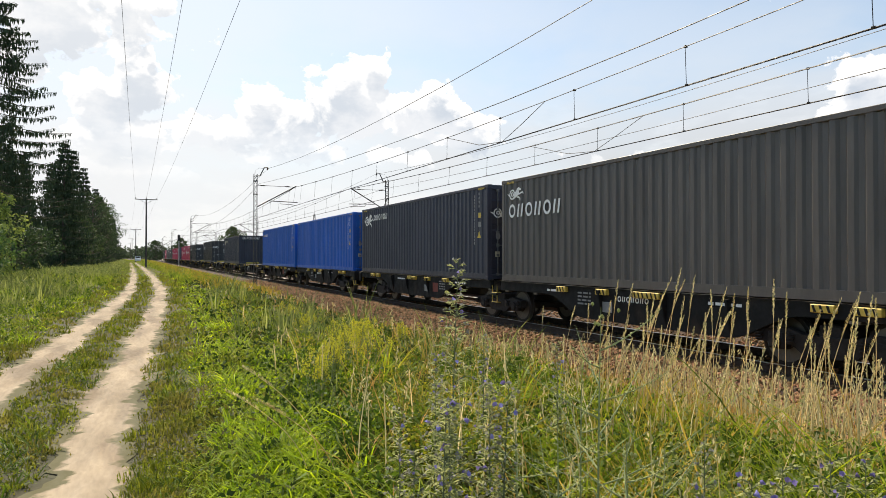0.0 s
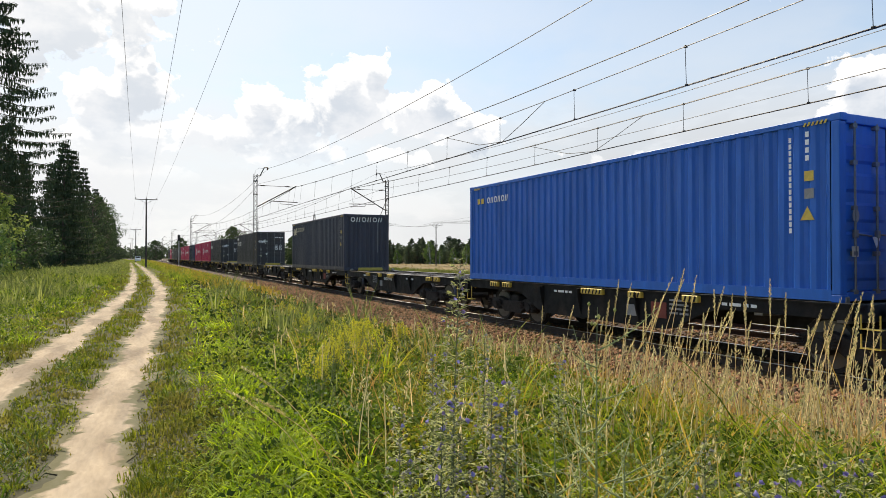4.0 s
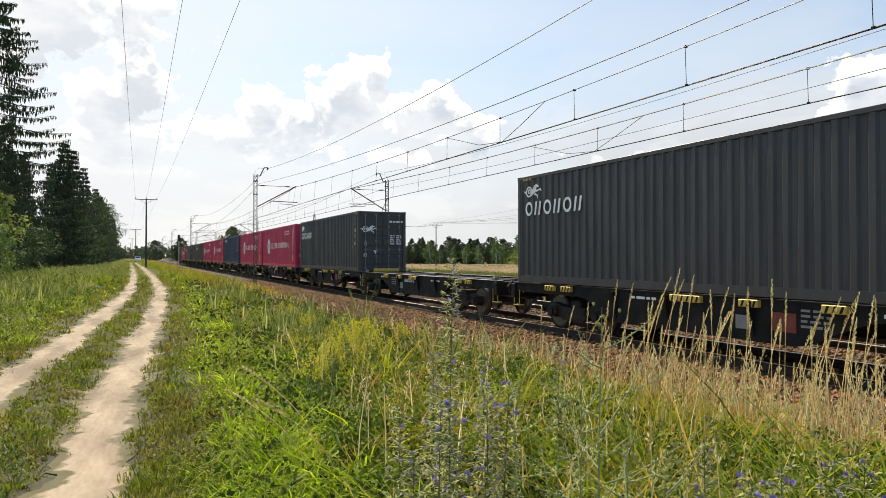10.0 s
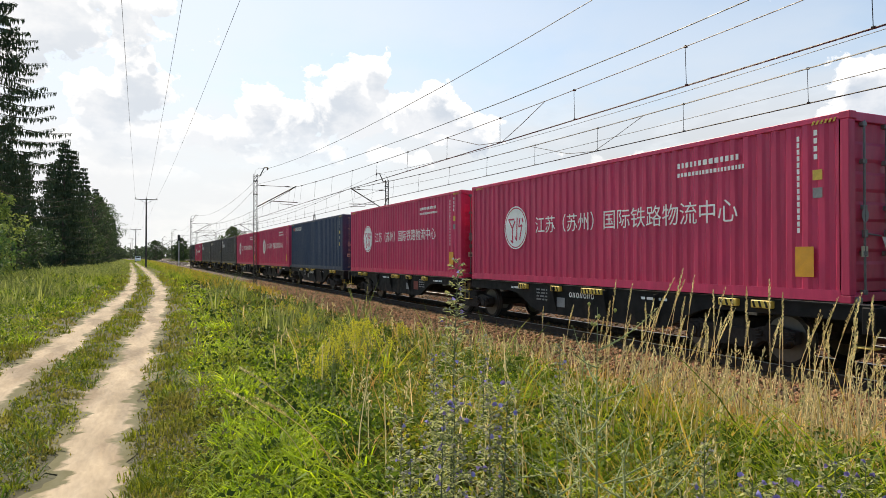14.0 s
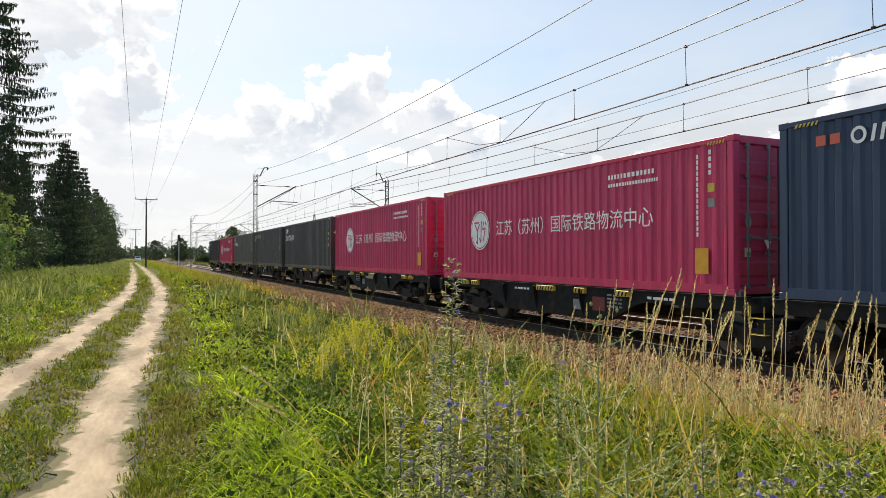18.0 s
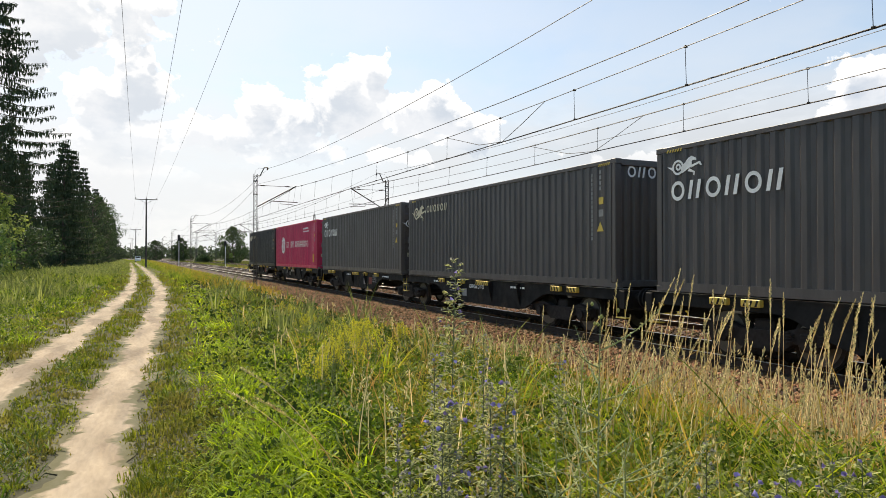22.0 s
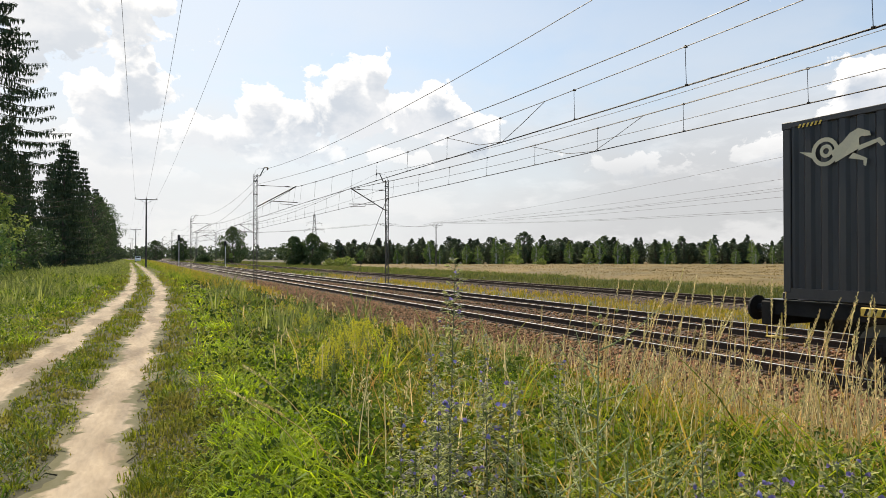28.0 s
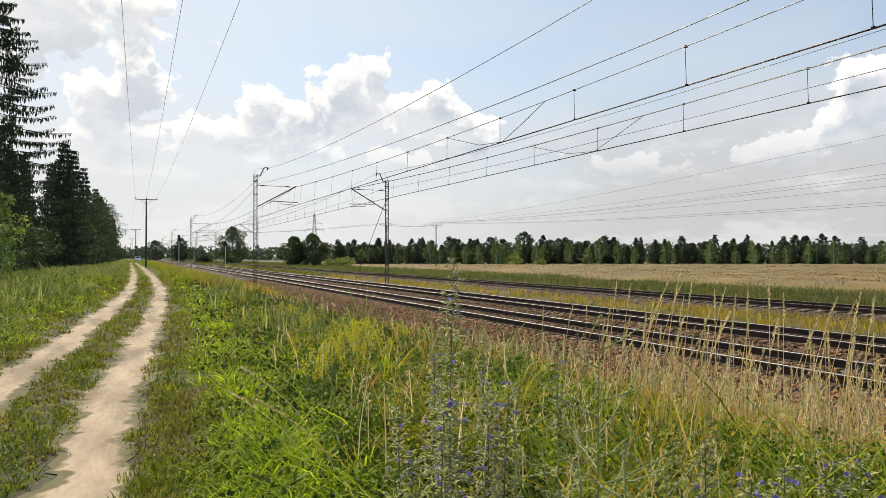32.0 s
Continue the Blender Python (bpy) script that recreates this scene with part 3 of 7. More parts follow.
def build_overhead():
    spans = list(range(-1, 8))
    for k in range(0, 9):
        y = MAST_Y + k * MAST_STEP
        mast(TRACK_X[0] - 2.99, y, 1)
        mast(TRACK_X[1] + 2.99, y - 0.4, -1)
    for ti in (0, 1):
        cx = TRACK_X[ti]
        sgn = 1 if ti == 0 else -1
        mx = cx - sgn * 2.99
        line = thing("overhead_line", "catenary wires with droppers over a running track", "overhead wire", "catenary lines", at=(cx, 0, 0))
        car, con = [[], []], [[], []]
        for k in spans:
            y0 = MAST_Y + k * MAST_STEP
            zz = 0.12 if k % 2 else -0.12
            steps = 20 if k < 3 else 6
            pts = [(zz * (1 - 2 * i / steps), y0 + MAST_STEP * i / steps, carrier_z(i / steps)) for i in range(steps + 1)]
            for dz in (-0.5, 0.5):
                car[dz > 0].extend([(p[0] + dz * 0.09, p[1], p[2] + dz * 0.04) for p in pts[:-1]])
            for j in (0, 1):
                con[j].append((zz * 2 + j * 0.045, y0, CONTACT_Z))
            n = 15
            for i in range(n):
                u = (i + 0.5) / n
                y = y0 + MAST_STEP * u
                xx = zz * (1 - 2 * u)
                d = Shape().path([(xx, y, carrier_z(u)), (xx * 2, y, CONTACT_Z + 0.01)], 0.007 if k < 2 else 0.012, 4)
                d.cbox(xx * 2 - 0.02, xx * 2 + 0.06, y - 0.03, y + 0.03, CONTACT_Z - 0.01, CONTACT_Z + 0.03, 0.006)
                d.cbox(xx - 0.02, xx + 0.05, y - 0.03, y + 0.03, carrier_z(u) - 0.02, carrier_z(u) + 0.03, 0.006)
                part("dropper", d, M_WIRE, line)
        for c in car:
            part("carrier_cable", wire_shape(c, 0.0105), M_WIRE, line)
        for c in con:
            part("contact_wire", wire_shape(c, 0.0105), M_WIRE, line)
        # electrical bond between carrier and contact wire
        yb = 18.8 if ti == 0 else 19.1
        part("bond_cable", wire_shape([(0, yb - 2.6, carrier_z(0.52)), (0.05, yb - 1.2, 6.0), (0.05, yb, CONTACT_Z + 0.02), (0.06, yb + 1.6, 5.78), (0.03, yb + 3.4, 6.25), (0, yb + 4.2, carrier_z(0.62))], 0.011), M_WIRE, line)
        # earth wire on the horns and feeder on the masts
        hx = mx + sgn * 0.86
        g = thing("earth_wire", "thin wire strung along the mast tops", "overhead wire", "mast wires", at=(0, 0, 0))
        s, s2 = [], []
        for k in spans:
            y0 = MAST_Y + k * MAST_STEP
            for sh, x, z, sag in ((s, hx, MAST_TOP + 0.43, (1.07, 0.8)[ti]), (s2, mx + sgn * 0.25, MAST_TOP - 0.70, (1.55, 0.45)[ti])):
                st = 12 if k < 2 else 5
                low = 0.62 if sh is s2 and ti == 0 and k == -1 else 1.0
                sh.extend([(x, y0 + MAST_STEP * i / st, z - sag * (1 - (2 * (i / st) ** low - 1) ** 2)) for i in range(st)])
        part("wire", wire_shape(s, 0.010), M_WIRE, g)
        part("wire", wire_shape(s2, 0.010), M_WIRE, g)


def power_pole(x, y, h, arm=1.68, mat=None, turn=0.0):
    t = thing("power_pole", "dark medium-voltage power pole with a flat crossarm", "power pole", "power line poles", at=pose(x, y, float(ground_z(x, y)) - 0.05, 0, 0, turn))
    part("pole", Shape().lathe([(0.17, -0.5), (0.16, 0.5), (0.13, h * 0.6), (0.11, h), (0.05, h + 0.02)], "z", n=12), mat or M_POLE, t, smooth=True)
    part("crossarm", Shape().cbox(-arm - 0.1, arm + 0.1, -0.05, 0.05, h - 0.18, h - 0.06, 0.01), M_STEEL, t)
    for s in (-1, 1):
        part("brace", Shape().tube((s * arm * 0.62, 0, h - 0.16), (s * 0.1, 0, h - 0.85), 0.03, n=6), M_STEEL, t)
    for xx in (-arm, 0.0 if arm < 1 else 0.02, arm):
        part("insulator", Shape().lathe([(0.03, 0), (0.07, 0.05), (0.04, 0.1), (0.07, 0.15), (0.04, 0.2), (0.06, 0.25), (0.02, 0.3)], "z", (xx, 0, h - 0.06), 8), M_INSUL, t)
    return t


def strung(name, label, points, sag, r, mats=None):
    """Wires from pole to pole; points: lists of ends, one list for each conductor."""
    t = thing(name, label, "power line")
    for ends in points:
        run = []
        for a, b in zip(ends, ends[1:]):
            a, b = Vector(a), Vector(b)
            n = 14
            run += [a.lerp(b, i / n) - Vector((0, 0, sag * (1 - (2 * i / n - 1) ** 2))) for i in range(n)]
        part("wire", wire_shape(run + [Vector(ends[-1])], r), M_WIRE, t)
    return t


def build_power_lines():
    line = ((1.15, -12.0, 9.9), (1.72, 125.0, 11.9), (0.2, 262.0, 11.9), (-1.5, 400.0, 11.9), (-3.0, 540, 11.9))
    for x, y, h in line[1:]:
        power_pole(x, y, h)
    strung("power_wires", "three thin conductors of the roadside power line", [[(x + dx, y, h + 0.2) for x, y, h in line] for dx in (-1.72, 0.02, 1.66)], 0.9, 0.0075)
    # the line across the field
    far = ((20.5, 257.0), (59.8, 163.0), (71.5, 157.5), (62.0, 13.0), (66, -60))
    for i, (x, y) in enumerate(far[:3]):
        power_pole(x, y, 11.4, 1.6, M_POLE, -60.0 if i == 0 else -20.0)
    ca, sa = math.cos(radians(-20)), math.sin(radians(-20))
    for dx, end in ((-1.6, 14.1), (0.0, 11.3), (1.6, 10.3), (-1.6, 9.34), (0.0, 8.67), (1.6, 7.03), (0.8, 6.6)):
        strung("field_wire", "thin conductor of the power line over the wheat field", [[(x + dx * ca, y + dx * sa, 10.7 if i < 3 else end) for i, (x, y) in enumerate(far)]], 1.0, 0.014)


def stay(x, y, to):
    """Slanting stay of an anchor mast."""
    t = thing("mast_stay", "slanting steel stay of a catenary mast", "mast stay", "mast stays")
    part("rod", Shape().tube((x, y, 6.4), (x, to, -0.4), 0.022, n=6), M_STEEL, t)
    part("foot", Shape().cbox(x - 0.15, x + 0.15, to - 0.2, to + 0.2, -0.6, -0.25, 0.03), M_CONC, t)


def signal(x, y, h):
    t = thing("railway_signal", "black-headed colour light signal on a pale post", "railway signal", "line-side signals", at=(x, y, -0.4))
    part("post", Shape().lathe([(0.08, 0), (0.07, h - 0.9), (0.05, h)], "z", n=10), M_WHITEPOST, t, smooth=True)
    part("head", Shape().extrude([(-0.26, h - 0.95), (-0.16, h - 1.1), (0.16, h - 1.1), (0.26, h - 0.95), (0.26, h - 0.1), (0.16, h + 0.1), (-0.16, h + 0.1), (-0.26, h - 0.1)], "y", -0.08, 0.06), M_SIGNAL, t)
    for k in range(2):
        part("hood", Shape().lathe([(0.13, 0), (0.13, -0.22), (0.115, -0.22)], "y", (0, -0.09, h - 0.25 - k * 0.45), 12), M_SIGNAL, t)
    part("ladder", Shape().path([(0.2, 0.1, 0.2), (0.2, 0.1, h - 1.2)], 0.012, 4).path([(-0.2, 0.1, 0.2), (-0.2, 0.1, h - 1.2)], 0.012, 4), M_STEEL, t)
    part("base", Shape().cbox(-0.25, 0.25, -0.25, 0.25, -0.1, 0.25, 0.03), M_CONC, t)


def pylon(x, y, h):
    """Far lattice pylon with three pairs of arms."""
    t = thing("pylon", "grey lattice pylon far beyond the field", "pylon", at=(x, y, -1))
    s = Shape()
    w = lambda z: 2.4 * (1 - z / h) ** 1.3 + 0.35
    zs = [h * (i / 9) for i in range(10)]
    for sx in (-1, 1):
        for sy in (-1, 1):
            s.path([(sx * w(z), sy * w(z), z) for z in zs], 0.10, 4)
    part("legs", s, M_STEEL, t)
    b = Shape()
    for i in range(9):
        for sy in (-1, 1):
            b.tube((-w(zs[i]), sy * w(zs[i]), zs[i]), (w(zs[i + 1]), sy * w(zs[i + 1]), zs[i + 1]), 0.06, n=4)
            b.tube((w(zs[i]), sy * w(zs[i]), zs[i]), (-w(zs[i + 1]), sy * w(zs[i + 1]), zs[i + 1]), 0.06, n=4)
    part("bracing", b, M_STEEL, t)
    for z, L in ((h * 0.66, 6.0), (h * 0.80, 4.6)):
        part("arm", Shape().tube((-L, 0, z), (L, 0, z), 0.12, n=4).tube((-L, 0, z), (0, 0, z + 1.6), 0.07, n=4).tube((L, 0, z), (0, 0, z + 1.6), 0.07, n=4), M_STEEL, t)
        for sx in (-1, 1):
            part("insulator", Shape().tube((sx * L, 0, z), (sx * L, 0, z - 1.6), 0.08, n=5), M_INSUL, t)


def far_van(x, y):
    """A small white van far down the dirt road."""
    t = thing("white_van", "small white van far along the dirt road", "van", at=(x, y, 0.0))
    part("body", Shape().extrude([(-2.2, 0.35), (2.2, 0.35), (2.2, 1.95), (-1.0, 1.95), (-1.6, 1.15), (-2.2, 1.05)], "x", -0.9, 0.9), M_VAN, t)
    part("windscreen", Shape().add([(-0.75, -1.56, 1.2), (0.75, -1.56, 1.2), (0.7, -1.08, 1.85), (-0.7, -1.08, 1.85)], [(0, 1, 2, 3)]), M_SIGNAL, t)
    for sx in (-1, 1):
        for yy in (-1.4, 1.4):
            part("wheel", Shape().lathe([(0.2, -0.1), (0.33, -0.1), (0.33, 0.1), (0.2, 0.1)], "x", (sx * 0.82, yy, 0.33), 14), M_SIGNAL, t)


M_WHITEPOST = material("pale_painted_post", (0.70, 0.70, 0.68), 0.6, vary=0.15, scale=4, bump=0)
M_SIGNAL = material("signal_black", (0.02, 0.02, 0.02), 0.5, vary=0.1, scale=4, bump=0)
M_VAN = material("white_van_paint", (0.70, 0.72, 0.75), 0.4, vary=0.05, scale=2, bump=0)
build_overhead()
build_power_lines()
stay(TRACK_X[1] + 2.99, MAST_Y - 0.4, 57.0)
stay(TRACK_X[1] + 2.99, MAST_Y - 0.4 + MAST_STEP, 117.5)
signal(8.0, 143.0, 6.6)
signal(18.2, 153.5, 5.6)
pylon(98.5, 395.5, 29.0)
far_van(0.9, 250.0)

# ---------------------------------------------------------------- trees
M_BARK = material("grey_brown_bark", (0.09, 0.072, 0.055), 0.95, vary=0.35, scale=6, bump=0.8, bump_scale=30, stretch=(1, 1, 0.3))
M_BIRCH = material("birch_bark", (0.42, 0.41, 0.38), 0.8, vary=0.3, scale=5, bump=0.3, bump_scale=30, second=(0.06, 0.055, 0.05), amount=0.2, stretch=(1, 1, 3))
M_NEEDLE = material("spruce_needles", (0.042, 0.066, 0.028), 0.8, vary=0, bump=0, island=0.35, leaf=0.12)
M_PINE = material("pine_needles", (0.085, 0.112, 0.056), 0.8, vary=0, bump=0, island=0.35, rand=0.35, leaf=0.25)
M_LEAF = material("broad_leaves", (0.150, 0.225, 0.050), 0.7, vary=0, bump=0, island=0.35, rand=0.22, leaf=0.32)
M_LEAF_DARK = material("dark_broad_leaves", (0.075, 0.115, 0.036), 0.7, vary=0, bump=0, island=0.35, rand=0.2, leaf=0.25)
M_LEAF_LIGHT = material("pale_shrub_leaves", (0.265, 0.330, 0.066), 0.7, vary=0, bump=0, island=0.5, leaf=0.38)


def leaf_cloud(rg, centres, radii, n, size, flat=0.7):
    """n small leaf quads scattered in clumps; gaps stay between the clumps."""
    centres, radii = np.asarray(centres, float), np.asarray(radii, float)
    pick = rg.integers(0, len(centres), n)
    d = rg.normal(size=(n, 3))
    d /= np.linalg.norm(d, axis=1)[:, None]
    r = radii[pick] * rg.uniform(0.25, 1.0, n) ** 0.5
    P = centres[pick] + d * r[:, None] * np.array((1, 1, flat))
    u = rg.normal(size=(n, 3))
    u /= np.linalg.norm(u, axis=1)[:, None]
    v = np.cross(u, rg.normal(size=(n, 3)))
    v /= np.linalg.norm(v, axis=1)[:, None]
    s = size * rg.uniform(0.6, 1.4, n)[:, None]
    V = np.stack([P - u * s, P + v * s * 0.55, P + u * s, P - v * s * 0.55], 1).reshape(-1, 3)
    F = np.arange(4 * n).reshape(n, 4)
    return V, F


def broad_tree(name, label, seed, height, spread, trunk_to, leaves, size, leaf_mat, bark=None, clumps=26, cat="tree", at=None, low=0.25):
    rg = np.random.default_rng(seed)
    t = thing(name, label, cat, at=at)
    s = Shape()
    lean = rg.normal(0, 0.02, 2) * height
    r0 = height * 0.018 + 0.04 if height > 4 else height * 0.008 + 0.01
    s.tube((0, 0, -0.3), (lean[0] * 0.5, lean[1] * 0.5, height * trunk_to * 0.6), r0 * 1.25, r0 * 0.85, 8)
    s.tube((lean[0] * 0.5, lean[1] * 0.5, height * trunk_to * 0.58), (lean[0], lean[1], height * 0.9), r0 * 0.85, r0 * 0.2, 7)
    cs, rs = [], []
    for i in range(clumps):
        u = (i + rg.uniform(0, 1)) / clumps
        z = height * (low + (1 - low) * u * 0.96)
        prof = math.sin(math.pi * min(max((u * 0.86 + 0.12), 0), 1)) ** 0.75
        a = i * 2.399 + rg.normal(0, 0.4)
        rad = spread * prof * rg.uniform(0.35, 0.95)
        c = (lean[0] * u + rad * math.cos(a), lean[1] * u + rad * math.sin(a), z)
        cs.append(c)
        rs.append(spread * rg.uniform(0.24, 0.46) * (0.30 + 0.75 * prof) * (26 / clumps) ** 0.30)
        zs = max(z - rad * 0.8 - 0.3, height * low * 0.6)
        s.tube((lean[0] * u * 0.6, lean[1] * u * 0.6, zs), (c[0], c[1], c[2]), r0 * 0.28, r0 * 0.08, 3, False)
    part("trunk", s, bark or M_BARK, t)
    V, F = leaf_cloud(rg, cs, rs, leaves, size)
    part("crown", bulk("crown", V, F, leaf_mat), None, t)
    return t


def spruce(seed, height, radius, whorls, mat, label, at, low=0.05, boughs=7, stations=14, twig=0.5, power=1.6):
    """Tapered trunk, tiers of boughs with lifted tips, side twigs along them and curtains of hanging twigs below."""
    rg = np.random.default_rng(seed)
    t = thing("spruce_tree", label, "spruce tree", at=at)
    part("trunk", Shape().tube((0, 0, -0.3), (0, 0, height * 0.5), height * 0.013 + 0.06, height * 0.008, 10).tube((0, 0, height * 0.5), (0, 0, height), height * 0.008, 0.02, 8), M_BARK, t)
    wood = Shape()
    quads = []
    for w in range(whorls):
        u = low + (1 - low) * w / (whorls - 1)
        z = height * u * 0.99
        tier = radius * (1 - u ** power)
        nb = boughs if u < 0.85 else 5
        for b in range(nb):
            a = b * 2 * math.pi / nb + w * 0.83 + rg.normal(0, 0.25)
            L = tier * rg.uniform(0.66, 1.12) + 0.2
            zb = z + rg.normal(0, 0.18) * min(1.0, L * 0.4)
            sag = rg.uniform(0.10, 0.20)
            ca, sa = math.cos(a), math.sin(a)

            def at_q(q):
                return np.array((ca * L * q, sa * L * q, zb + L * (-sag * 2.2 * q + sag * 1.9 * q ** 2.4)))
            for q0, q1 in ((0.0, 0.35), (0.35, 0.7), (0.7, 1.0)):
                wood.tube(at_q(q0), at_q(q1), 0.012 + 0.020 * (1 - q0), 0.012 + 0.020 * (1 - q1), 3, False)
            m = max(5, int(stations * (0.35 + 0.65 * L / radius)))
            for i in range(m):
                q = 0.14 + 0.86 * (i + rg.uniform(0, 1)) / m
                p = at_q(q)
                out = twig * (1.15 - 0.85 * q) * rg.uniform(0.6, 1.3) + 0.10
                for side in (-1, 1):
                    d = np.array((-sa * side * 0.8 + ca * 0.55, ca * side * 0.8 + sa * 0.55, rg.uniform(-0.25, 0.12)))
                    tip = p + d * out
                    wv = np.array((ca * 0.6, sa * 0.6, 0.6)) * out * 0.10
                    quads.append((p, p + d * out * 0.5 + wv, tip, p + d * out * 0.5 - wv))
                    for k in range(2):
                        h0 = p + d * out * rg.uniform(0.1, 0.95)
                        hl = twig * rg.uniform(0.35, 1.15) * (1.1 - 0.55 * q)
                        e = h0 + np.array((rg.normal(0, 0.07), rg.normal(0, 0.07), -1.0)) * hl
                        g = rg.uniform(0, 6.28)
                        wd = np.array((math.cos(g), math.sin(g), 0.0)) * (0.030 + 0.07 * hl)
                        mm = h0 * 0.55 + e * 0.45
                        quads.append((h0, mm + wd, e, mm - wd))
    tagged(part("bough_wood", wood, M_BARK, t), kind="stuff")
    V = np.array(quads).reshape(-1, 3)
    part("needles", bulk("needles", V, np.arange(len(V)).reshape(-1, 4), mat), None, t)
    return t


def build_trees():
    # spruces along the road
    spots = ((-10.2, 63.0, 24.6, 6.0), (-8.8, 103.0, 17.4, 5.4), (-13.5, 90.0, 15.0, 4.4), (-9.6, 128.0, 20.0, 5.6), (-9.5, 152.0, 20.0, 5.6), (-8.4, 176.0, 18.0, 4.6),
             (-8.6, 205.0, 18.5, 4.8), (-8.4, 238.0, 18.0, 4.8), (-8.0, 275.0, 17.5, 4.8), (-8.5, 320.0, 18.0, 5.0), (-14, 140, 19, 5), (-15, 115, 17, 5), (-16, 185, 19, 5))
    for i, (x, y, h, r) in enumerate(spots):
        if i == 0:
            spruce(20, h, r, 19, M_NEEDLE, "tall dark spruce with drooping boughs beside the road", (x, y, 0.0), 0.22, 7, 26, 0.62, 3.0)
        else:
            spruce(20 + i, h, r, 24, M_NEEDLE, "dark spruce at the edge of the roadside wood", (x, y, 0.0), 0.03, 7, 15, 0.85, 1.15)
    for i, (x, y, h, sp, mat, lab) in enumerate(((-8.3, 50.0, 6.4, 2.4, M_LEAF_LIGHT, "pale green leafy shrub under the tall spruce"), (-9.5, 45.0, 5.0, 3.2, M_LEAF, "leafy green bush beside the meadow"),
                                                 (-7.4, 112.0, 8.2, 3.4, M_LEAF_DARK, "round leafy tree before the dark spruces"), (-7.4, 140.0, 14.5, 5.0, M_LEAF_DARK, "leafy tree before the dark spruces"),
                                                 (-7.6, 185, 16.0, 5.6, M_LEAF_DARK, "leafy tree before the dark spruces"), (-11.5, 80, 6.5, 4.5, M_LEAF_DARK, "dark undergrowth tree in the roadside wood"))):
        broad_tree("roadside_tree", lab, 60 + i, h, sp, 0.5, 5200 if i < 2 else 3800, 0.10 if i < 2 else 0.16, mat, clumps=34, at=(x, y, 0.05), low=0.06)

    # trees beyond the tracks
    for i, (x, y, h, sp, mat) in enumerate(((28.6, 223.9, 12.4, 5.4, M_LEAF_DARK), (19.6, 345, 9.5, 3.4, M_LEAF_DARK), (22.3, 250.0, 3.0, 3.0, M_LEAF_DARK), (20.6, 354.0, 12.0, 4.5, M_LEAF_DARK), (10.5, 420, 12, 7.0, M_LEAF_DARK),
                                            (41.5, 190.5, 8.4, 4.2, M_LEAF_DARK), (46.5, 188.0, 9.2, 4.6, M_LEAF_DARK))):
        broad_tree("field_tree", "dark round-headed tree beyond the railway", 90 + i, h, sp, 0.4, 6000, 0.25, mat, clumps=60, at=(x, y, -0.5), low=0.02)

    # wood behind the wheat: pines and birches in mixed heights
    kinds = []
    for k in range(6):
        kinds.append(broad_tree("pine_tree", "dark pine in the wood behind the wheat field", 130 + k, 9.6 + 0.8 * (k % 4), (1.9, 2.6, 1.6)[k % 3], 0.8, 1900, 0.25, M_PINE, clumps=(64, 80, 56)[k % 3], cat="pine tree", low=(0.03, 0.10, 0.02)[k % 3], at=(60 + k, 900, 0)))
    for k in range(4):
        kinds.append(broad_tree("birch_tree", "light green birch at the edge of the wood", 150 + k, 9.2 + 0.9 * (k % 3), 1.9, 0.7, 1700, 0.20, M_LEAF, M_BIRCH, clumps=40, cat="birch tree", low=0.02, at=(60 + k, 905, 0)))
    rg = random.Random(8)
    ca, sa = math.cos(radians(25.02)), math.sin(radians(25.02))

    def place(kind, lateral, depth, scale):
        x, y = lateral * ca + depth * sa, -lateral * sa + depth * ca
        m = pose(x, y, -1.1, 0, 0, rg.uniform(0, 360)) @ Matrix.Diagonal((scale * rg.uniform(0.9, 1.7), scale * rg.uniform(0.9, 1.7), scale, 1))
        c = copy_thing(kind, pose(x, y, -0.3, 0, 0, 0))
        c.matrix_basis = m
        tagged(c, group="wood behind the field")
    for i in range(120):
        lat = -33 + i * 1.70 + rg.uniform(-1.6, 1.6)
        place(kinds[rg.randrange(6)], lat, 216 + rg.uniform(-4, 8), rg.uniform(0.50, 0.84))
    for i in range(80):
        lat = -34 + i * 2.5 + rg.uniform(-2.0, 2.0)
        place(kinds[rg.randrange(6)], lat, 232 + rg.uniform(-6, 8), rg.uniform(0.62, 1.00) if rg.random() < 0.85 else rg.uniform(1.0, 1.18))
    for i in range(40):
        lat = -16 + i * 4.6 + rg.uniform(-3.0, 3.0)
        place(kinds[6 + rg.randrange(4)], lat, 209 + rg.uniform(-5, 4), rg.uniform(0.38, 0.92))
    for k in kinds:
        bpy.data.objects.remove(k.children[0])
        bpy.data.objects.remove(k.children[0])
        bpy.data.objects.remove(k)
    # low bushes before the wood
    for i, (lat, dep, h) in enumerate(((-31, 196, 2.6), (-28.5, 195, 3.0), (29.5, 198, 2.4), (21.5, 199, 3.6), (-34, 197, 2.3))):
        broad_tree("field_bush", "small light green bush at the edge of the wheat", 170 + i, h, h * 0.75, 0.4, 900, 0.2, M_LEAF_LIGHT, clumps=12, cat="bush",
                   at=(lat * ca + dep * sa, -lat * sa + dep * ca, -1.1), low=0.05)
    # saplings beside the siding
    for i, (x, y, h) in enumerate(((20.5, 63.7, 3.0), (20.5, 162.0, 3.2))):
        broad_tree("sapling", "thin sapling with a small crown beside the siding", 185 + i, h, 0.5, 0.8, 420, 0.09, M_LEAF, clumps=9, cat="sapling", at=(x, y, -0.4), low=0.62)
    # far, hazy wood on the horizon
    r2 = np.random.default_rng(12)
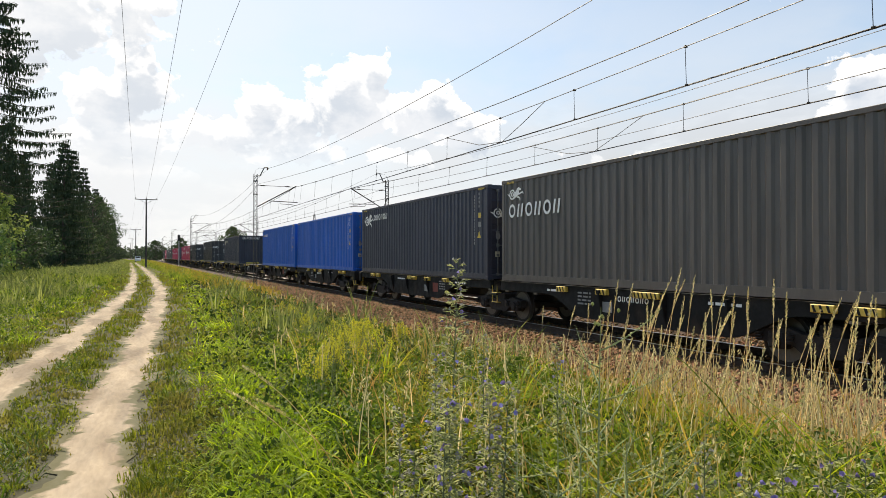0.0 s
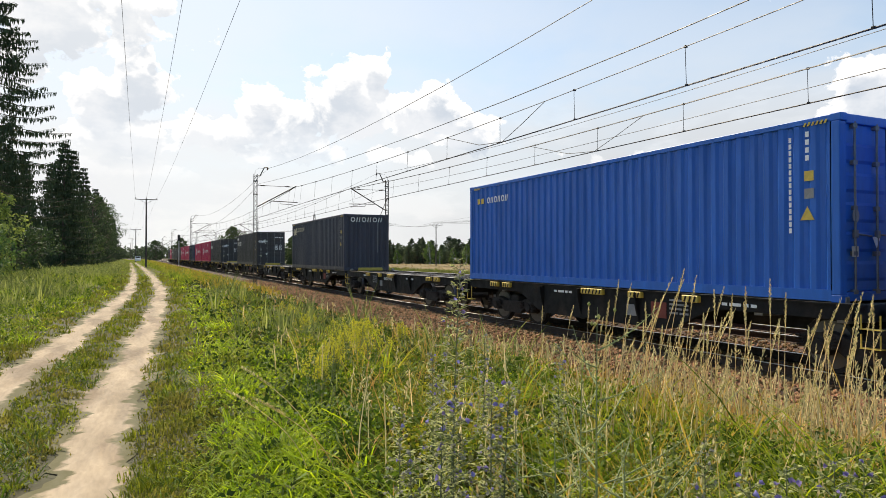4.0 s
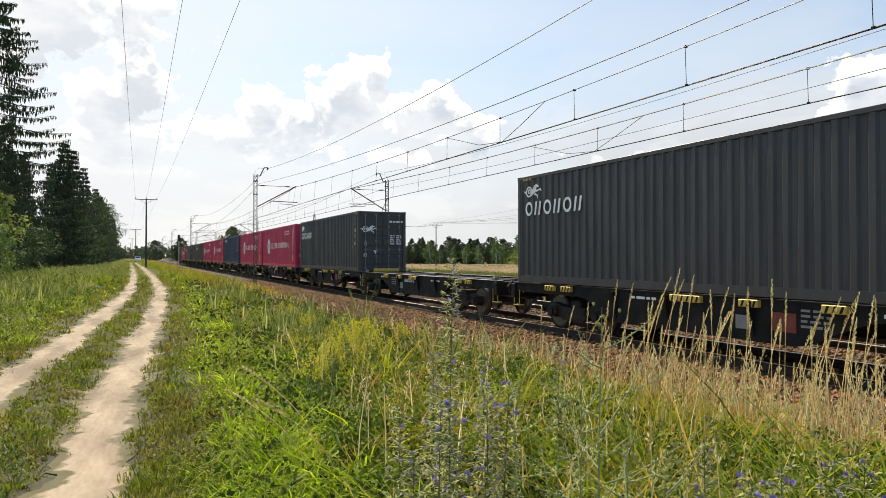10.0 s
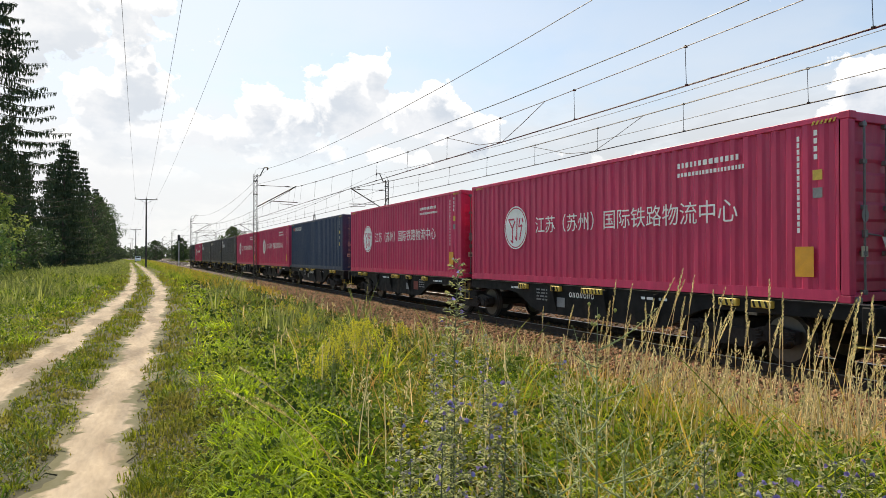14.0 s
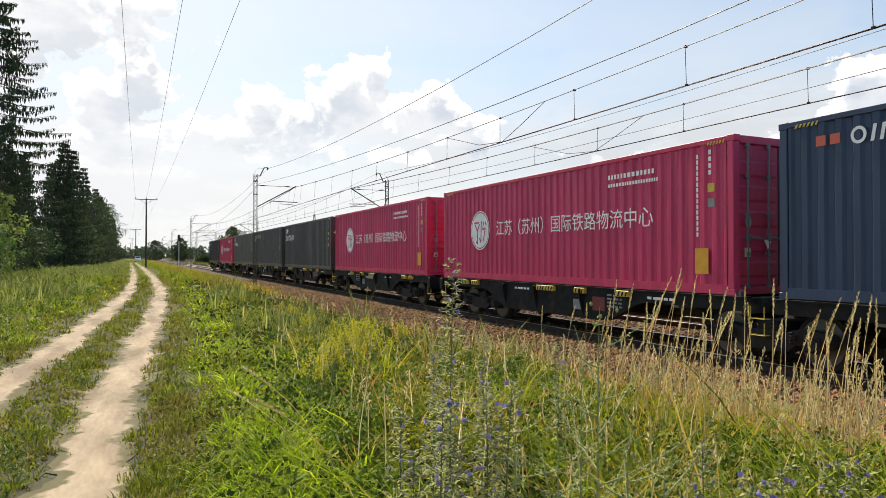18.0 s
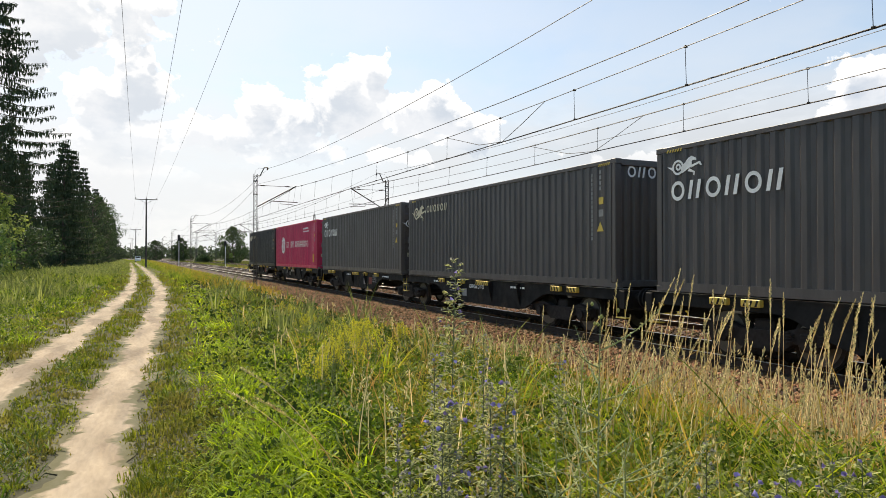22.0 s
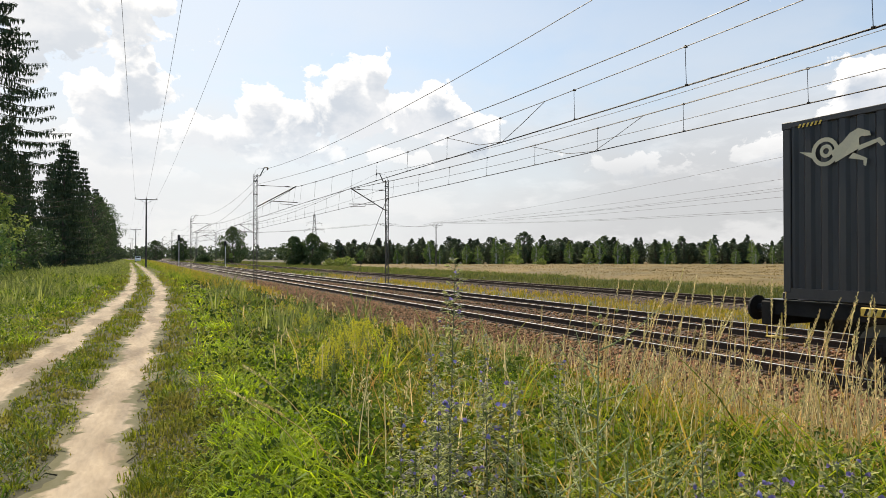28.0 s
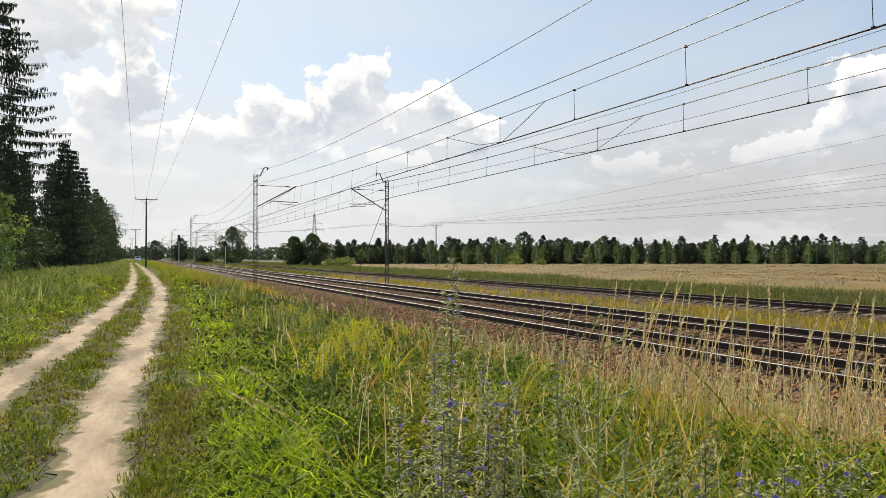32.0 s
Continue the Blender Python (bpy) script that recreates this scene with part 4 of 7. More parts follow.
    cs = [(lat * ca + dep * sa, -lat * sa + dep * ca, rg.uniform(0.5, 9.0)) for lat, dep in ((rg.uniform(-330, -20), rg.uniform(560, 700)) for _ in range(420))]
    V, F = leaf_cloud(r2, cs, np.full(len(cs), 5.0), 9000, 1.6)
    tagged(new("far_woods", bulk("far_woods", V, F, M_PINE)), "low dark wood along the far horizon", "distant wood", kind="stuff")
    cs = [(lat * ca + dep * sa, -lat * sa + dep * ca, rg.uniform(0.5, 5.4)) for lat, dep in ((rg.uniform(-45, 190), rg.uniform(222, 246)) for _ in range(900))]
    V, F = leaf_cloud(r2, cs, np.full(len(cs), 2.2), 30000, 0.42)
    tagged(new("wood_undergrowth", bulk("wood_undergrowth", V, F, M_PINE)), "dark undergrowth between the trees of the wood", "undergrowth", kind="stuff")


build_trees()

# ---------------------------------------------------------------- grass and weeds
def blade_paint(name, colour, other, amount, scale, leaf=0.5, island=0.45, rough=0.55):
    return material(name, colour, rough, vary=0.14, scale=scale, bump=0, second=other, amount=amount, island=island, leaf=leaf, world_space=True, spec=0.2)


# extra-dark leaf colour: stands in for the shade low in the meadow
G_GAP_SHADE = blade_paint("shade_toned_undergrowth", (0.050, 0.085, 0.012), (0.085, 0.090, 0.022), 0.4, 2.0, 0.25, 0.4, 0.7)
G_LUSH = blade_paint("lush_grass", (0.350, 0.470, 0.012), (0.250, 0.345, 0.012), 0.45, 2.2, 0.58)
G_TURF = blade_paint("short_turf", (0.185, 0.215, 0.016), (0.205, 0.190, 0.034), 0.5, 2.0)
G_MEADOW = blade_paint("meadow_grass", (0.245, 0.315, 0.013), (0.330, 0.310, 0.022), 0.45, 1.6, 0.5)
G_OLIVE = blade_paint("olive_grass", (0.440, 0.325, 0.048), (0.330, 0.275, 0.028), 0.5, 1.8, 0.45)
G_DARK = blade_paint("dark_weeds", (0.090, 0.150, 0.012), (0.145, 0.205, 0.018), 0.4, 1.8, 0.4)
G_BANK = blade_paint("bank_weeds", (0.105, 0.125, 0.030), (0.160, 0.160, 0.042), 0.4, 0.5)
G_GREY = blade_paint("grey_green_weeds", (0.235, 0.265, 0.080), (0.180, 0.215, 0.048), 0.5, 1.2)
G_DRY = blade_paint("dry_golden_grass", (0.580, 0.375, 0.100), (0.440, 0.265, 0.065), 0.5, 2.2, 0.4)
G_STRAW = blade_paint("straw_seed_heads", (0.660, 0.560, 0.290), (0.560, 0.440, 0.200), 0.4, 3.0, 0.4)
G_EARS = blade_paint("wheat_ears", (0.205, 0.136, 0.034), (0.160, 0.106, 0.028), 0.5, 0.15, 0.3)
G_VERGE = blade_paint("verge_grass", (0.240, 0.310, 0.028), (0.275, 0.275, 0.042), 0.4, 0.4, 0.5, 0.4)
G_FAR = blade_paint("far_bank_grass", (0.150, 0.180, 0.034), (0.210, 0.195, 0.050), 0.4, 0.2, 0.4, 0.4)
G_YELLOW = material("yellow_flowers", (0.70, 0.64, 0.06), 0.7, vary=0, bump=0, island=0.25, leaf=0.35)
G_BLUE = material("blue_flowers", (0.27, 0.23, 0.56), 0.7, vary=0, bump=0, island=0.35, leaf=0.35)
G_STALK = material("dark_hairy_stalk", (0.13, 0.15, 0.075), 0.8, vary=0.2, scale=20, bump=0, leaf=0.1)
G_STEM = material("hairy_green_stem", (0.30, 0.34, 0.16), 0.8, vary=0.2, scale=20, bump=0, leaf=0.2)
G_LEAFY = material("hairy_grey_leaf", (0.380, 0.405, 0.165), 0.75, vary=0, bump=0, island=0.4, leaf=0.5)
G_BROWN = material("withered_flower", (0.34, 0.33, 0.29), 0.8, vary=0, bump=0, island=0.4, leaf=0.4)


def field_points(rg, n, near, far, inside, spread=38.0, power=1.0):
    """Points before the viewer, denser near by, kept where inside(x, y) says so (a chance from 0 to 1)."""
    r = near * (far / near) ** (rg.uniform(0, 1, n) ** power)
    a = np.radians(25.02 + rg.uniform(-spread, spread, n))
    x, y = r * np.sin(a), r * np.cos(a)
    keep = rg.uniform(0, 1, n) < inside(x, y)
    return x[keep], y[keep], r[keep]


def tufts(rg, x, y, r, per, spread):
    """Each point becomes a tuft: blades round it with a shared height factor and an outward lean."""
    n = len(x)
    k = np.repeat(np.arange(n), per)
    a = rg.uniform(0, 2 * np.pi, len(k))
    d = np.abs(rg.normal(0, 1, len(k))) * (spread + 0.004 * r[k])
    f = rg.uniform(0.55, 1.25, n)[k]
    return x[k] + np.cos(a) * d, y[k] + np.sin(a) * d, r[k], f, a


def blades(name, label, mat, x, y, h, w, lean, seed, z=None, cat="grass", way=None):
    """Bent, tapered blades, one island each."""
    rg = np.random.default_rng(seed)
    n = len(x)
    z = ground_z(x, y) - 0.02 if z is None else z
    a = rg.uniform(0, 2 * np.pi, n)
    b = rg.uniform(0, 2 * np.pi, n) if way is None else way + rg.normal(0, 0.6, n)
    px, py = np.cos(a) * w / 2, np.sin(a) * w / 2
    lx, ly = np.cos(b) * lean, np.sin(b) * lean
    V = np.empty((n, 5, 3), np.float32)
    V[:, 0] = np.stack([x - px, y - py, z], -1)
    V[:, 1] = np.stack([x + px, y + py, z], -1)
    V[:, 2] = np.stack([x - px * 0.8 + lx * 0.3, y - py * 0.8 + ly * 0.3, z + h * 0.62], -1)
    V[:, 3] = np.stack([x + px * 0.8 + lx * 0.3, y + py * 0.8 + ly * 0.3, z + h * 0.62], -1)
    V[:, 4] = np.stack([x + lx, y + ly, z + h * (1 - 0.35 * np.minimum(lean / np.maximum(h, 0.01), 1))], -1)
    F = np.array([(0, 1, 3), (0, 3, 2), (2, 3, 4)])[None] + (np.arange(n) * 5)[:, None, None]
    ob = new(name, bulk(name, V.reshape(-1, 3), F.reshape(-1, 3), mat))
    return tagged(ob, label, cat, kind="stuff")


def arched(name, label, mat, x, y, h, w, lean, bend, way, seed, z=None, cat="grass", segs=4):
    """Ribbons that leave the ground at an angle and arch over; one island each. h: length, lean and bend in radians."""
    rg = np.random.default_rng(seed)
    n = len(x)
    z = ground_z(x, y) - 0.02 if z is None else z
    twist = way + np.pi / 2 + rg.normal(0, 0.7, n)
    px, py = np.cos(twist) * w / 2, np.sin(twist) * w / 2
    bend = np.maximum(bend, 0.02)
    V = np.empty((n, 2 * segs + 1, 3), np.float32)
    for i in range(segs + 1):
        q = i / segs
        out = h * (np.cos(lean) - np.cos(lean + bend * q)) / bend
        up = h * (np.sin(lean + bend * q) - np.sin(lean)) / bend
        c = np.stack([x + np.cos(way) * out, y + np.sin(way) * out, z + up], -1)
        if i == segs:
            V[:, 2 * segs] = c
        else:
            f = (0.7 + 0.6 * q if q < 0.5 else 1.0 - 1.2 * (q - 0.5) ** 1.5)
            d = np.stack([px * f, py * f, np.zeros(n)], -1)
            V[:, 2 * i], V[:, 2 * i + 1] = c - d, c + d
    T = []
    for i in range(segs - 1):
        T += [(2 * i, 2 * i + 1, 2 * i + 3), (2 * i, 2 * i + 3, 2 * i + 2)]
    T.append((2 * segs - 2, 2 * segs - 1, 2 * segs))
    F = np.array(T)[None] + (np.arange(n) * (2 * segs + 1))[:, None, None]
    ob = new(name, bulk(name, V.reshape(-1, 3), F.reshape(-1, 3), mat))
    return tagged(ob, label, cat, kind="stuff")


def lumps(x, y, size, seed):
    """Smooth value noise from 0 to 1 with lumps of about that size."""
    def rnd(i, j):
        v = np.sin(i * 127.1 + j * 311.7 + seed * 74.7) * 43758.5453
        return v - np.floor(v)
    u, v = np.asarray(x, float) / size, np.asarray(y, float) / size
    i, j = np.floor(u), np.floor(v)
    a, b = u - i, v - j
    a, b = a * a * (3 - 2 * a), b * b * (3 - 2 * b)
    return (rnd(i, j) * (1 - a) + rnd(i + 1, j) * a) * (1 - b) + (rnd(i, j + 1) * (1 - a) + rnd(i + 1, j + 1) * a) * b


def cards(name, label, mat, P, size, seed, cat="flowers", up=0.4, slim=0.6):
    """Small four-sided petals or seeds at the points P."""
    rg = np.random.default_rng(seed)
    n = len(P)
    u = rg.normal(size=(n, 3))
    u[:, 2] += up
    u /= np.linalg.norm(u, axis=1)[:, None]
    v = np.cross(u, rg.normal(size=(n, 3)))
    v /= np.linalg.norm(v, axis=1)[:, None]
    s = size * rg.uniform(0.6, 1.4, n)[:, None]
    V = np.stack([P - u * s, P + v * s * slim, P + u * s, P - v * s * slim], 1).reshape(-1, 3)
    ob = new(name, bulk(name, V, np.arange(4 * n).reshape(n, 4), mat))
    return tagged(ob, label, cat, kind="stuff")


def patchy(x, y, f, s):
    return 0.5 + 0.5 * np.sin(x * f + s) * np.sin(y * f * 0.8 + 2 * s) + 0.25 * np.sin(x * f * 2.3 + y * f * 1.7 + s)


def rut_gap(x, y):
    """0 in the wheel ruts, 1 off them."""
    d = np.abs(np.abs(x - road_x(y)) - 0.78)
    return smooth(0.24, 0.42, d + 0.05 * np.sin(y * 5.1 + x * 9) + 0.22 * (lumps(x, y, 0.45, 3.0) - 0.5) + 0.16 * (lumps(x, y, 1.3, 5.0) - 0.5))


def build_grass():
    rg = np.random.default_rng(77)
    q = lambda x, y: x - road_x(y)

    def sward(name, label, mat, n, near, far, inside, per, spread, hts, wid, lean, seed, grow=None, widen=0.00115):
        x, y, r = field_points(rg, n, near, far, inside)
        x, y, r, f, a = tufts(rg, x, y, r, per, spread)
        h = rg.uniform(*hts, len(x)) * f
        if grow is not None:
            h = h * grow(x, y, r)
        blades(name, label, mat, x, y, h, wid + widen * r, h * rg.uniform(*lean, len(x)), seed, way=a)

    def clumps(name, label, mat, n, near, far, inside, per, spread, hts, wid, lean, bend, seed, grow=None, widen=0.0009, segs=4, rise=0.0):
        """Clumps of arching blades that share a height and lean outwards from their middle."""
        x, y, r = field_points(rg, n, near, far, inside)
        m = len(x)
        k = np.repeat(np.arange(m), per)
        a = rg.uniform(0, 2 * np.pi, len(k))
        d = np.abs(rg.normal(0, 1, len(k))) * (spread * rg.uniform(0.6, 1.5, m)[k] + 0.003 * r[k])
        f = np.exp(rg.normal(0, 0.28, m))[k]
        xx, yy, rr = x[k] + np.cos(a) * d, y[k] + np.sin(a) * d, r[k]
        h = rg.uniform(*hts, len(k)) * f
        if grow is not None:
            h = h * grow(xx, yy, rr)
        arched(name, label, mat, xx, yy, h, (wid + widen * rr) * rg.uniform(0.6, 1.4, len(k)), rg.uniform(*lean, len(k)), rg.uniform(*bend, len(k)), a + rg.normal(0, 0.5, len(k)), seed, ground_z(xx, yy) - 0.02 + rise, segs=segs)

    # short turf on and beside the road
    sward("road_turf", "short green turf between and beside the wheel ruts", G_TURF, 34000, 3.2, 70, lambda x, y: ((q(x, y) > -2.4) & (q(x, y) < 2.7)) * rut_gap(x, y), 10, 0.04, (0.04, 0.13), 0.005, (0.2, 1.0), 1,
          lambda x, y, r: (0.9 + 0.02 * r) * (0.25 + 0.75 * rut_gap(x, y)) * (0.45 + 1.1 * lumps(x, y, 0.35, 8.0)))
    clumps("turf_tufts", "greener tufts in the short turf", G_DARK, 5200, 3.4, 40, lambda x, y: ((q(x, y) > -2.2) & (q(x, y) < 2.4)) * (rut_gap(x, y) > 0.8) * (lumps(x, y, 0.7, 1.0) > 0.45), 10, 0.03, (0.08, 0.20), 0.006, (0.2, 0.9), (0.4, 1.6), 71, segs=3)
    # lush band between the turf and the tall meadow
    edge = lambda x, y: 0.5 * (lumps(x, y, 1.4, 6.0) - 0.5)
    band = lambda x, y: smooth(1.65, 2.1, q(x, y) + edge(x, y)) * smooth(3.7, 2.7, q(x, y) + edge(x, y))
    clumps("lush_grass", "bright green fresh grass along the road", G_LUSH, 17000, 2.4, 75, lambda x, y: band(x, y) * (0.15 + 0.85 * (lumps(x, y, 0.5, 2.0) > 0.36)), 19, 0.045, (0.12, 0.30), 0.0060, (0.1, 0.7), (0.8, 2.6), 2,
           lambda x, y, r: 0.55 + 0.9 * lumps(x, y, 0.8, 4.0), 0.0006)
    # tall meadow between the road and the ballast: low growth coloured dark as shade, then clumps with gaps between
    # them
    mead = lambda x, y: smooth(2.4, 3.3, q(x, y) + edge(x, y)) * smooth(7.0, 5.6, x)
    fade = lambda x, r: (1 - 0.30 * smooth(10, 30, r)) * (1 - 0.55 * smooth(3.2, 5.6, x))
    clumps("meadow_grass", "mixed yellow-green meadow grass before the railway", G_MEADOW, 13000, 1.7, 80, lambda x, y: mead(x, y) * (0.05 + 0.95 * (lumps(x, y, 0.5, 9.0) > 0.50)), 15, 0.05, (0.20, 0.56), 0.0062, (0.05, 0.6), (0.8, 2.6), 3,
           lambda x, y, r: fade(x, r) * (0.5 + 0.9 * lumps(x, y, 0.9, 9.5)))
    clumps("green_grass", "fresh green grass tufts in the meadow", G_LUSH, 7000, 1.8, 60, lambda x, y: mead(x, y) * (lumps(x, y, 0.6, 12.0) > 0.62) * smooth(5.6, 3.8, x), 13, 0.05, (0.18, 0.48), 0.009, (0.1, 0.7), (0.9, 2.8), 15, lambda x, y, r: fade(x, r))
    clumps("olive_grass", "ripening olive-yellow grass in the meadow", G_OLIVE, 4200, 2.4, 80, lambda x, y: mead(x, y) * (lumps(x, y, 0.8, 21.0) > 0.55) * smooth(2.6, 4.6, q(x, y)), 9, 0.06, (0.28, 0.66), 0.0035, (0.03, 0.4), (0.2, 1.6), 13, lambda x, y, r: fade(x, r))
    clumps("dark_weeds", "darker broad weeds in the meadow", G_DARK, 6000, 1.8, 60, lambda x, y: mead(x, y) * (lumps(x, y, 0.8, 31.0) > 0.48), 12, 0.06, (0.18, 0.44), 0.015, (0.2, 0.8), (0.7, 2.3), 4, lambda x, y, r: fade(x, r))
    # golden dry grass near the ballast
    gold = lambda x, y: smooth(4.6, 6.4, x + 0.5 * np.sin(y * 0.6)) * smooth(8.2, 6.9, x) * (0.22 + 0.78 * smooth(16, 6, y)) + 0.02 * mead(x, y)
    clumps("dry_grass", "dry golden grass on the foot of the ballast", G_DRY, 19000, 2.2, 80, lambda x, y: gold(x, y) * (0.2 + 0.8 * (lumps(x, y, 0.5, 41.0) > 0.42)), 10, 0.05, (0.22, 0.60), 0.0034, (0.03, 0.35), (0.1, 1.4), 5, lambda x, y, r: (0.40 + 0.60 * smooth(7.6, 5.6, x)) * (1 - 0.45 * smooth(8, 22, r)))
    clumps("gold_base", "yellow-green grass under the dry stalks", G_OLIVE, 9000, 2.2, 60, lambda x, y: np.clip(gold(x, y), 0, 1) * smooth(7.6, 6.6, x) * (lumps(x, y, 0.6, 47.0) > 0.35), 11, 0.06, (0.10, 0.28), 0.0045, (0.1, 0.8), (0.3, 1.6), 25)
    clumps("mugwort", "grey-green mugwort in the meadow near the mast", G_GREY, 2200, 9, 75, lambda x, y: mead(x, y) * smooth(5.6, 4.4, x) * (lumps(x, y, 2.2, 17.0) > 0.56), 12, 0.08, (0.40, 0.90), 0.010, (0.02, 0.4), (0.1, 0.8), 14, segs=3)
    # left of the road
    left = lambda x, y: smooth(-1.3, -2.2, q(x, y)) * smooth(-45, -25, x)
    sward("left_meadow", "rough grass and weeds beyond the dirt road", G_VERGE, 24000, 6, 130, left, 10, 0.06, (0.16, 0.46), 0.005, (0.2, 0.9), 6, lambda x, y, r: (0.30 + 0.8 * smooth(-1.4, -4.0, q(x, y))) * (0.6 + 0.6 * np.clip(patchy(x, y, 0.9, 3.3), 0, 1.2)), 0.0006)
    sward("left_weeds", "green leafy weeds beyond the dirt road", G_DARK, 4000, 6, 120, lambda x, y: left(x, y) * (patchy(x, y, 0.7, 3.0) > 0.6), 9, 0.07, (0.2, 0.5), 0.012, (0.4, 1.0), 16, lambda x, y, r: 0.35 + 0.9 * smooth(-1.4, -4.0, q(x, y)))
    sward("grey_weeds", "tall grey-green mugwort beyond the dirt road", G_GREY, 14000, 8, 150, lambda x, y: left(x, y) * (q(x, y) < -2.8) * (patchy(x, y, 0.35, 2.0) > 0.42), 9, 0.08, (0.40, 0.85), 0.006, (0.1, 0.5), 7, None, 0.0006)
    clumps("left_lush", "bright green grass beside the dirt road", G_LUSH, 9000, 6, 75, lambda x, y: smooth(-1.25, -1.6, q(x, y)) * smooth(-3.4, -2.2, q(x, y)) * (lumps(x, y, 0.6, 71.0) > 0.35), 10, 0.05, (0.10, 0.26), 0.008, (0.1, 0.7), (0.8, 2.4), 72, segs=3)
    clumps("left_tall", "tall grey-green weeds near the roadside trees", G_GREY, 3000, 12, 70, lambda x, y: smooth(-2.8, -3.8, q(x, y)) * smooth(-14, -9, x) * (lumps(x, y, 1.6, 73.0) > 0.42), 11, 0.08, (0.40, 0.95), 0.009, (0.02, 0.4), (0.1, 1.0), 74, segs=3)
    # between the running lines and the siding, and past it
    sward("track_side_grass", "pale grass between the running lines and the siding", G_OLIVE, 15000, 16, 230, lambda x, y: smooth(16.8, 17.8, x) * smooth(23.3, 22.5, x) + 0.08 * ((x > 22.9) & (x < 24.0)), 9, 0.1, (0.15, 0.42), 0.007, (0.15, 0.7), 8, None, 0.0006)
    sward("bank_weeds", "dark green weeds on the bank before the wheat", G_BANK, 16000, 26, 270, lambda x, y: smooth(26.4, 27.2, x) * smooth(52, 42, x), 9, 0.25, (0.30, 0.70), 0.008, (0.2, 0.8), 9, None, 0.0005)
    sward("bank_grass", "yellow-green grass on the bank before the wheat", G_FAR, 15000, 26, 270, lambda x, y: smooth(28, 34, x) * smooth(60, 54, x) * (patchy(x, y, 0.15, 1.0) > 0.30), 9, 0.25, (0.25, 0.60), 0.008, (0.2, 0.8), 10, None, 0.0005)

    # the same meadows farther off, in coarser tufts
    for name, label, mat, n, x0, x1, y0, y1, hts, seed in (("far_verge", "meadow along the far railway", G_VERGE, 9000, -7.0, 7.6, 48, 420, (0.25, 0.6), 51),
                                                            ("far_weeds", "grey-green weeds beyond the far dirt road", G_GREY, 3500, -8.0, -0.8, 60, 300, (0.4, 0.9), 52),
                                                            ("far_olive", "dry grass beside the far ballast", G_OLIVE, 3500, 4.0, 8.2, 40, 400, (0.25, 0.6), 53),
                                                            ("far_green", "green meadow beyond the siding", G_FAR, 7000, 18.0, 60.0, 75, 420, (0.3, 0.7), 54)):
        yy = y0 * (y1 / y0) ** rg.uniform(0, 1, n)
        xx = rg.uniform(x0, x1, n)
        keep = (rut_gap(xx, yy) > 0.9) | (yy > 230)
        xx, yy = xx[keep], yy[keep]
        keep = ~((xx > 8.3) & (xx < 17.5)) & ~((xx > 22.6) & (xx < 26.4))
        xx, yy = xx[keep], yy[keep]
        xx, yy, rr, f, a = tufts(rg, xx, yy, np.hypot(xx, yy), 6, 0.12)
        h = rg.uniform(*hts, len(xx)) * f * np.where(np.abs(xx - road_x(yy)) < 2.2, 0.22, 1.0)
        blades(name, label, mat, xx, yy, h, 0.012 + 0.0007 * rr, h * rg.uniform(0.2, 0.8, len(xx)), seed, way=a)

    # the meadow goes on round and behind the viewer
    n = 6000
    rr = 0.5 * (50 / 0.5) ** rg.uniform(0, 1, n)
    aa = rg.uniform(0, 2 * np.pi, n)
    xx, yy = rr * np.sin(aa), rr * np.cos(aa)
    off = np.abs((np.degrees(aa) - 25.02 + 180) % 360 - 180)
    keep = ((off > 37) | (rr < 2.3)) & (rut_gap(xx, yy) > 0.6) & (xx < 7.2)
    xx, yy, rr, f, a = tufts(rg, xx[keep], yy[keep], rr[keep], 8, 0.09)
    h = rg.uniform(0.12, 0.45, len(xx)) * f * np.where(np.abs(xx - road_x(yy)) < 2.0, 0.3, 1.0)
    m = 9000
    d, g = 0.6 + 11 * rg.uniform(0, 1, m) ** 0.7, rg.uniform(0, 2 * np.pi, m)
    tx, ty = d * np.sin(g), d * np.cos(g)
    off = np.abs((np.degrees(g) - 25.02 + 180) % 360 - 180)
    keep = ((off > 38) | (d < 1.7)) & (rut_gap(tx, ty) > 0.6) & (tx < 6.8)
    k = np.repeat(np.nonzero(keep)[0], 8)
    tx, ty, g = tx[k] + rg.normal(0, 0.07, len(k)), ty[k] + rg.normal(0, 0.07, len(k)), rg.uniform(0, 2 * np.pi, len(k))
    th = rg.uniform(0.10, 0.32, len(k)) * (0.5 + lumps(tx, ty, 0.8, 81.0)) * np.where(np.abs(tx - road_x(ty)) < 2.0, 0.35, 1.0)
    arched("nearby_grass", "green meadow grass round the viewer's place", G_MEADOW, tx, ty, th, np.full(len(k), 0.014), rg.uniform(0.1, 0.7, len(k)), rg.uniform(0.6, 2.2, len(k)), g, 62, segs=2)
    blades("surrounding_grass", "mixed meadow grass beside the dirt road", G_MEADOW, xx, yy, h, 0.006 + 0.0009 * rr, h * rg.uniform(0.2, 0.9, len(xx)), 61, way=a)

    # leafy herbs: mounds of small broad leaves
    def herbs(name, label, mat, n, near, far, inside, per, hts, size, seed):
        x, y, r = field_points(rg, n, near, far, inside)
        m = len(x)
        k = np.repeat(np.arange(m), per)
        hh = rg.uniform(*hts, m)[k]
        u = rg.uniform(0, 1, len(k)) ** 0.7
        wd = (0.05 + 0.10 * rg.uniform(0, 1, m))[k] * (1.15 - 0.7 * u)
        P = np.stack([x[k] + rg.normal(0, 1, len(k)) * wd, y[k] + rg.normal(0, 1, len(k)) * wd, ground_z(x, y)[k] + hh * u], -1)
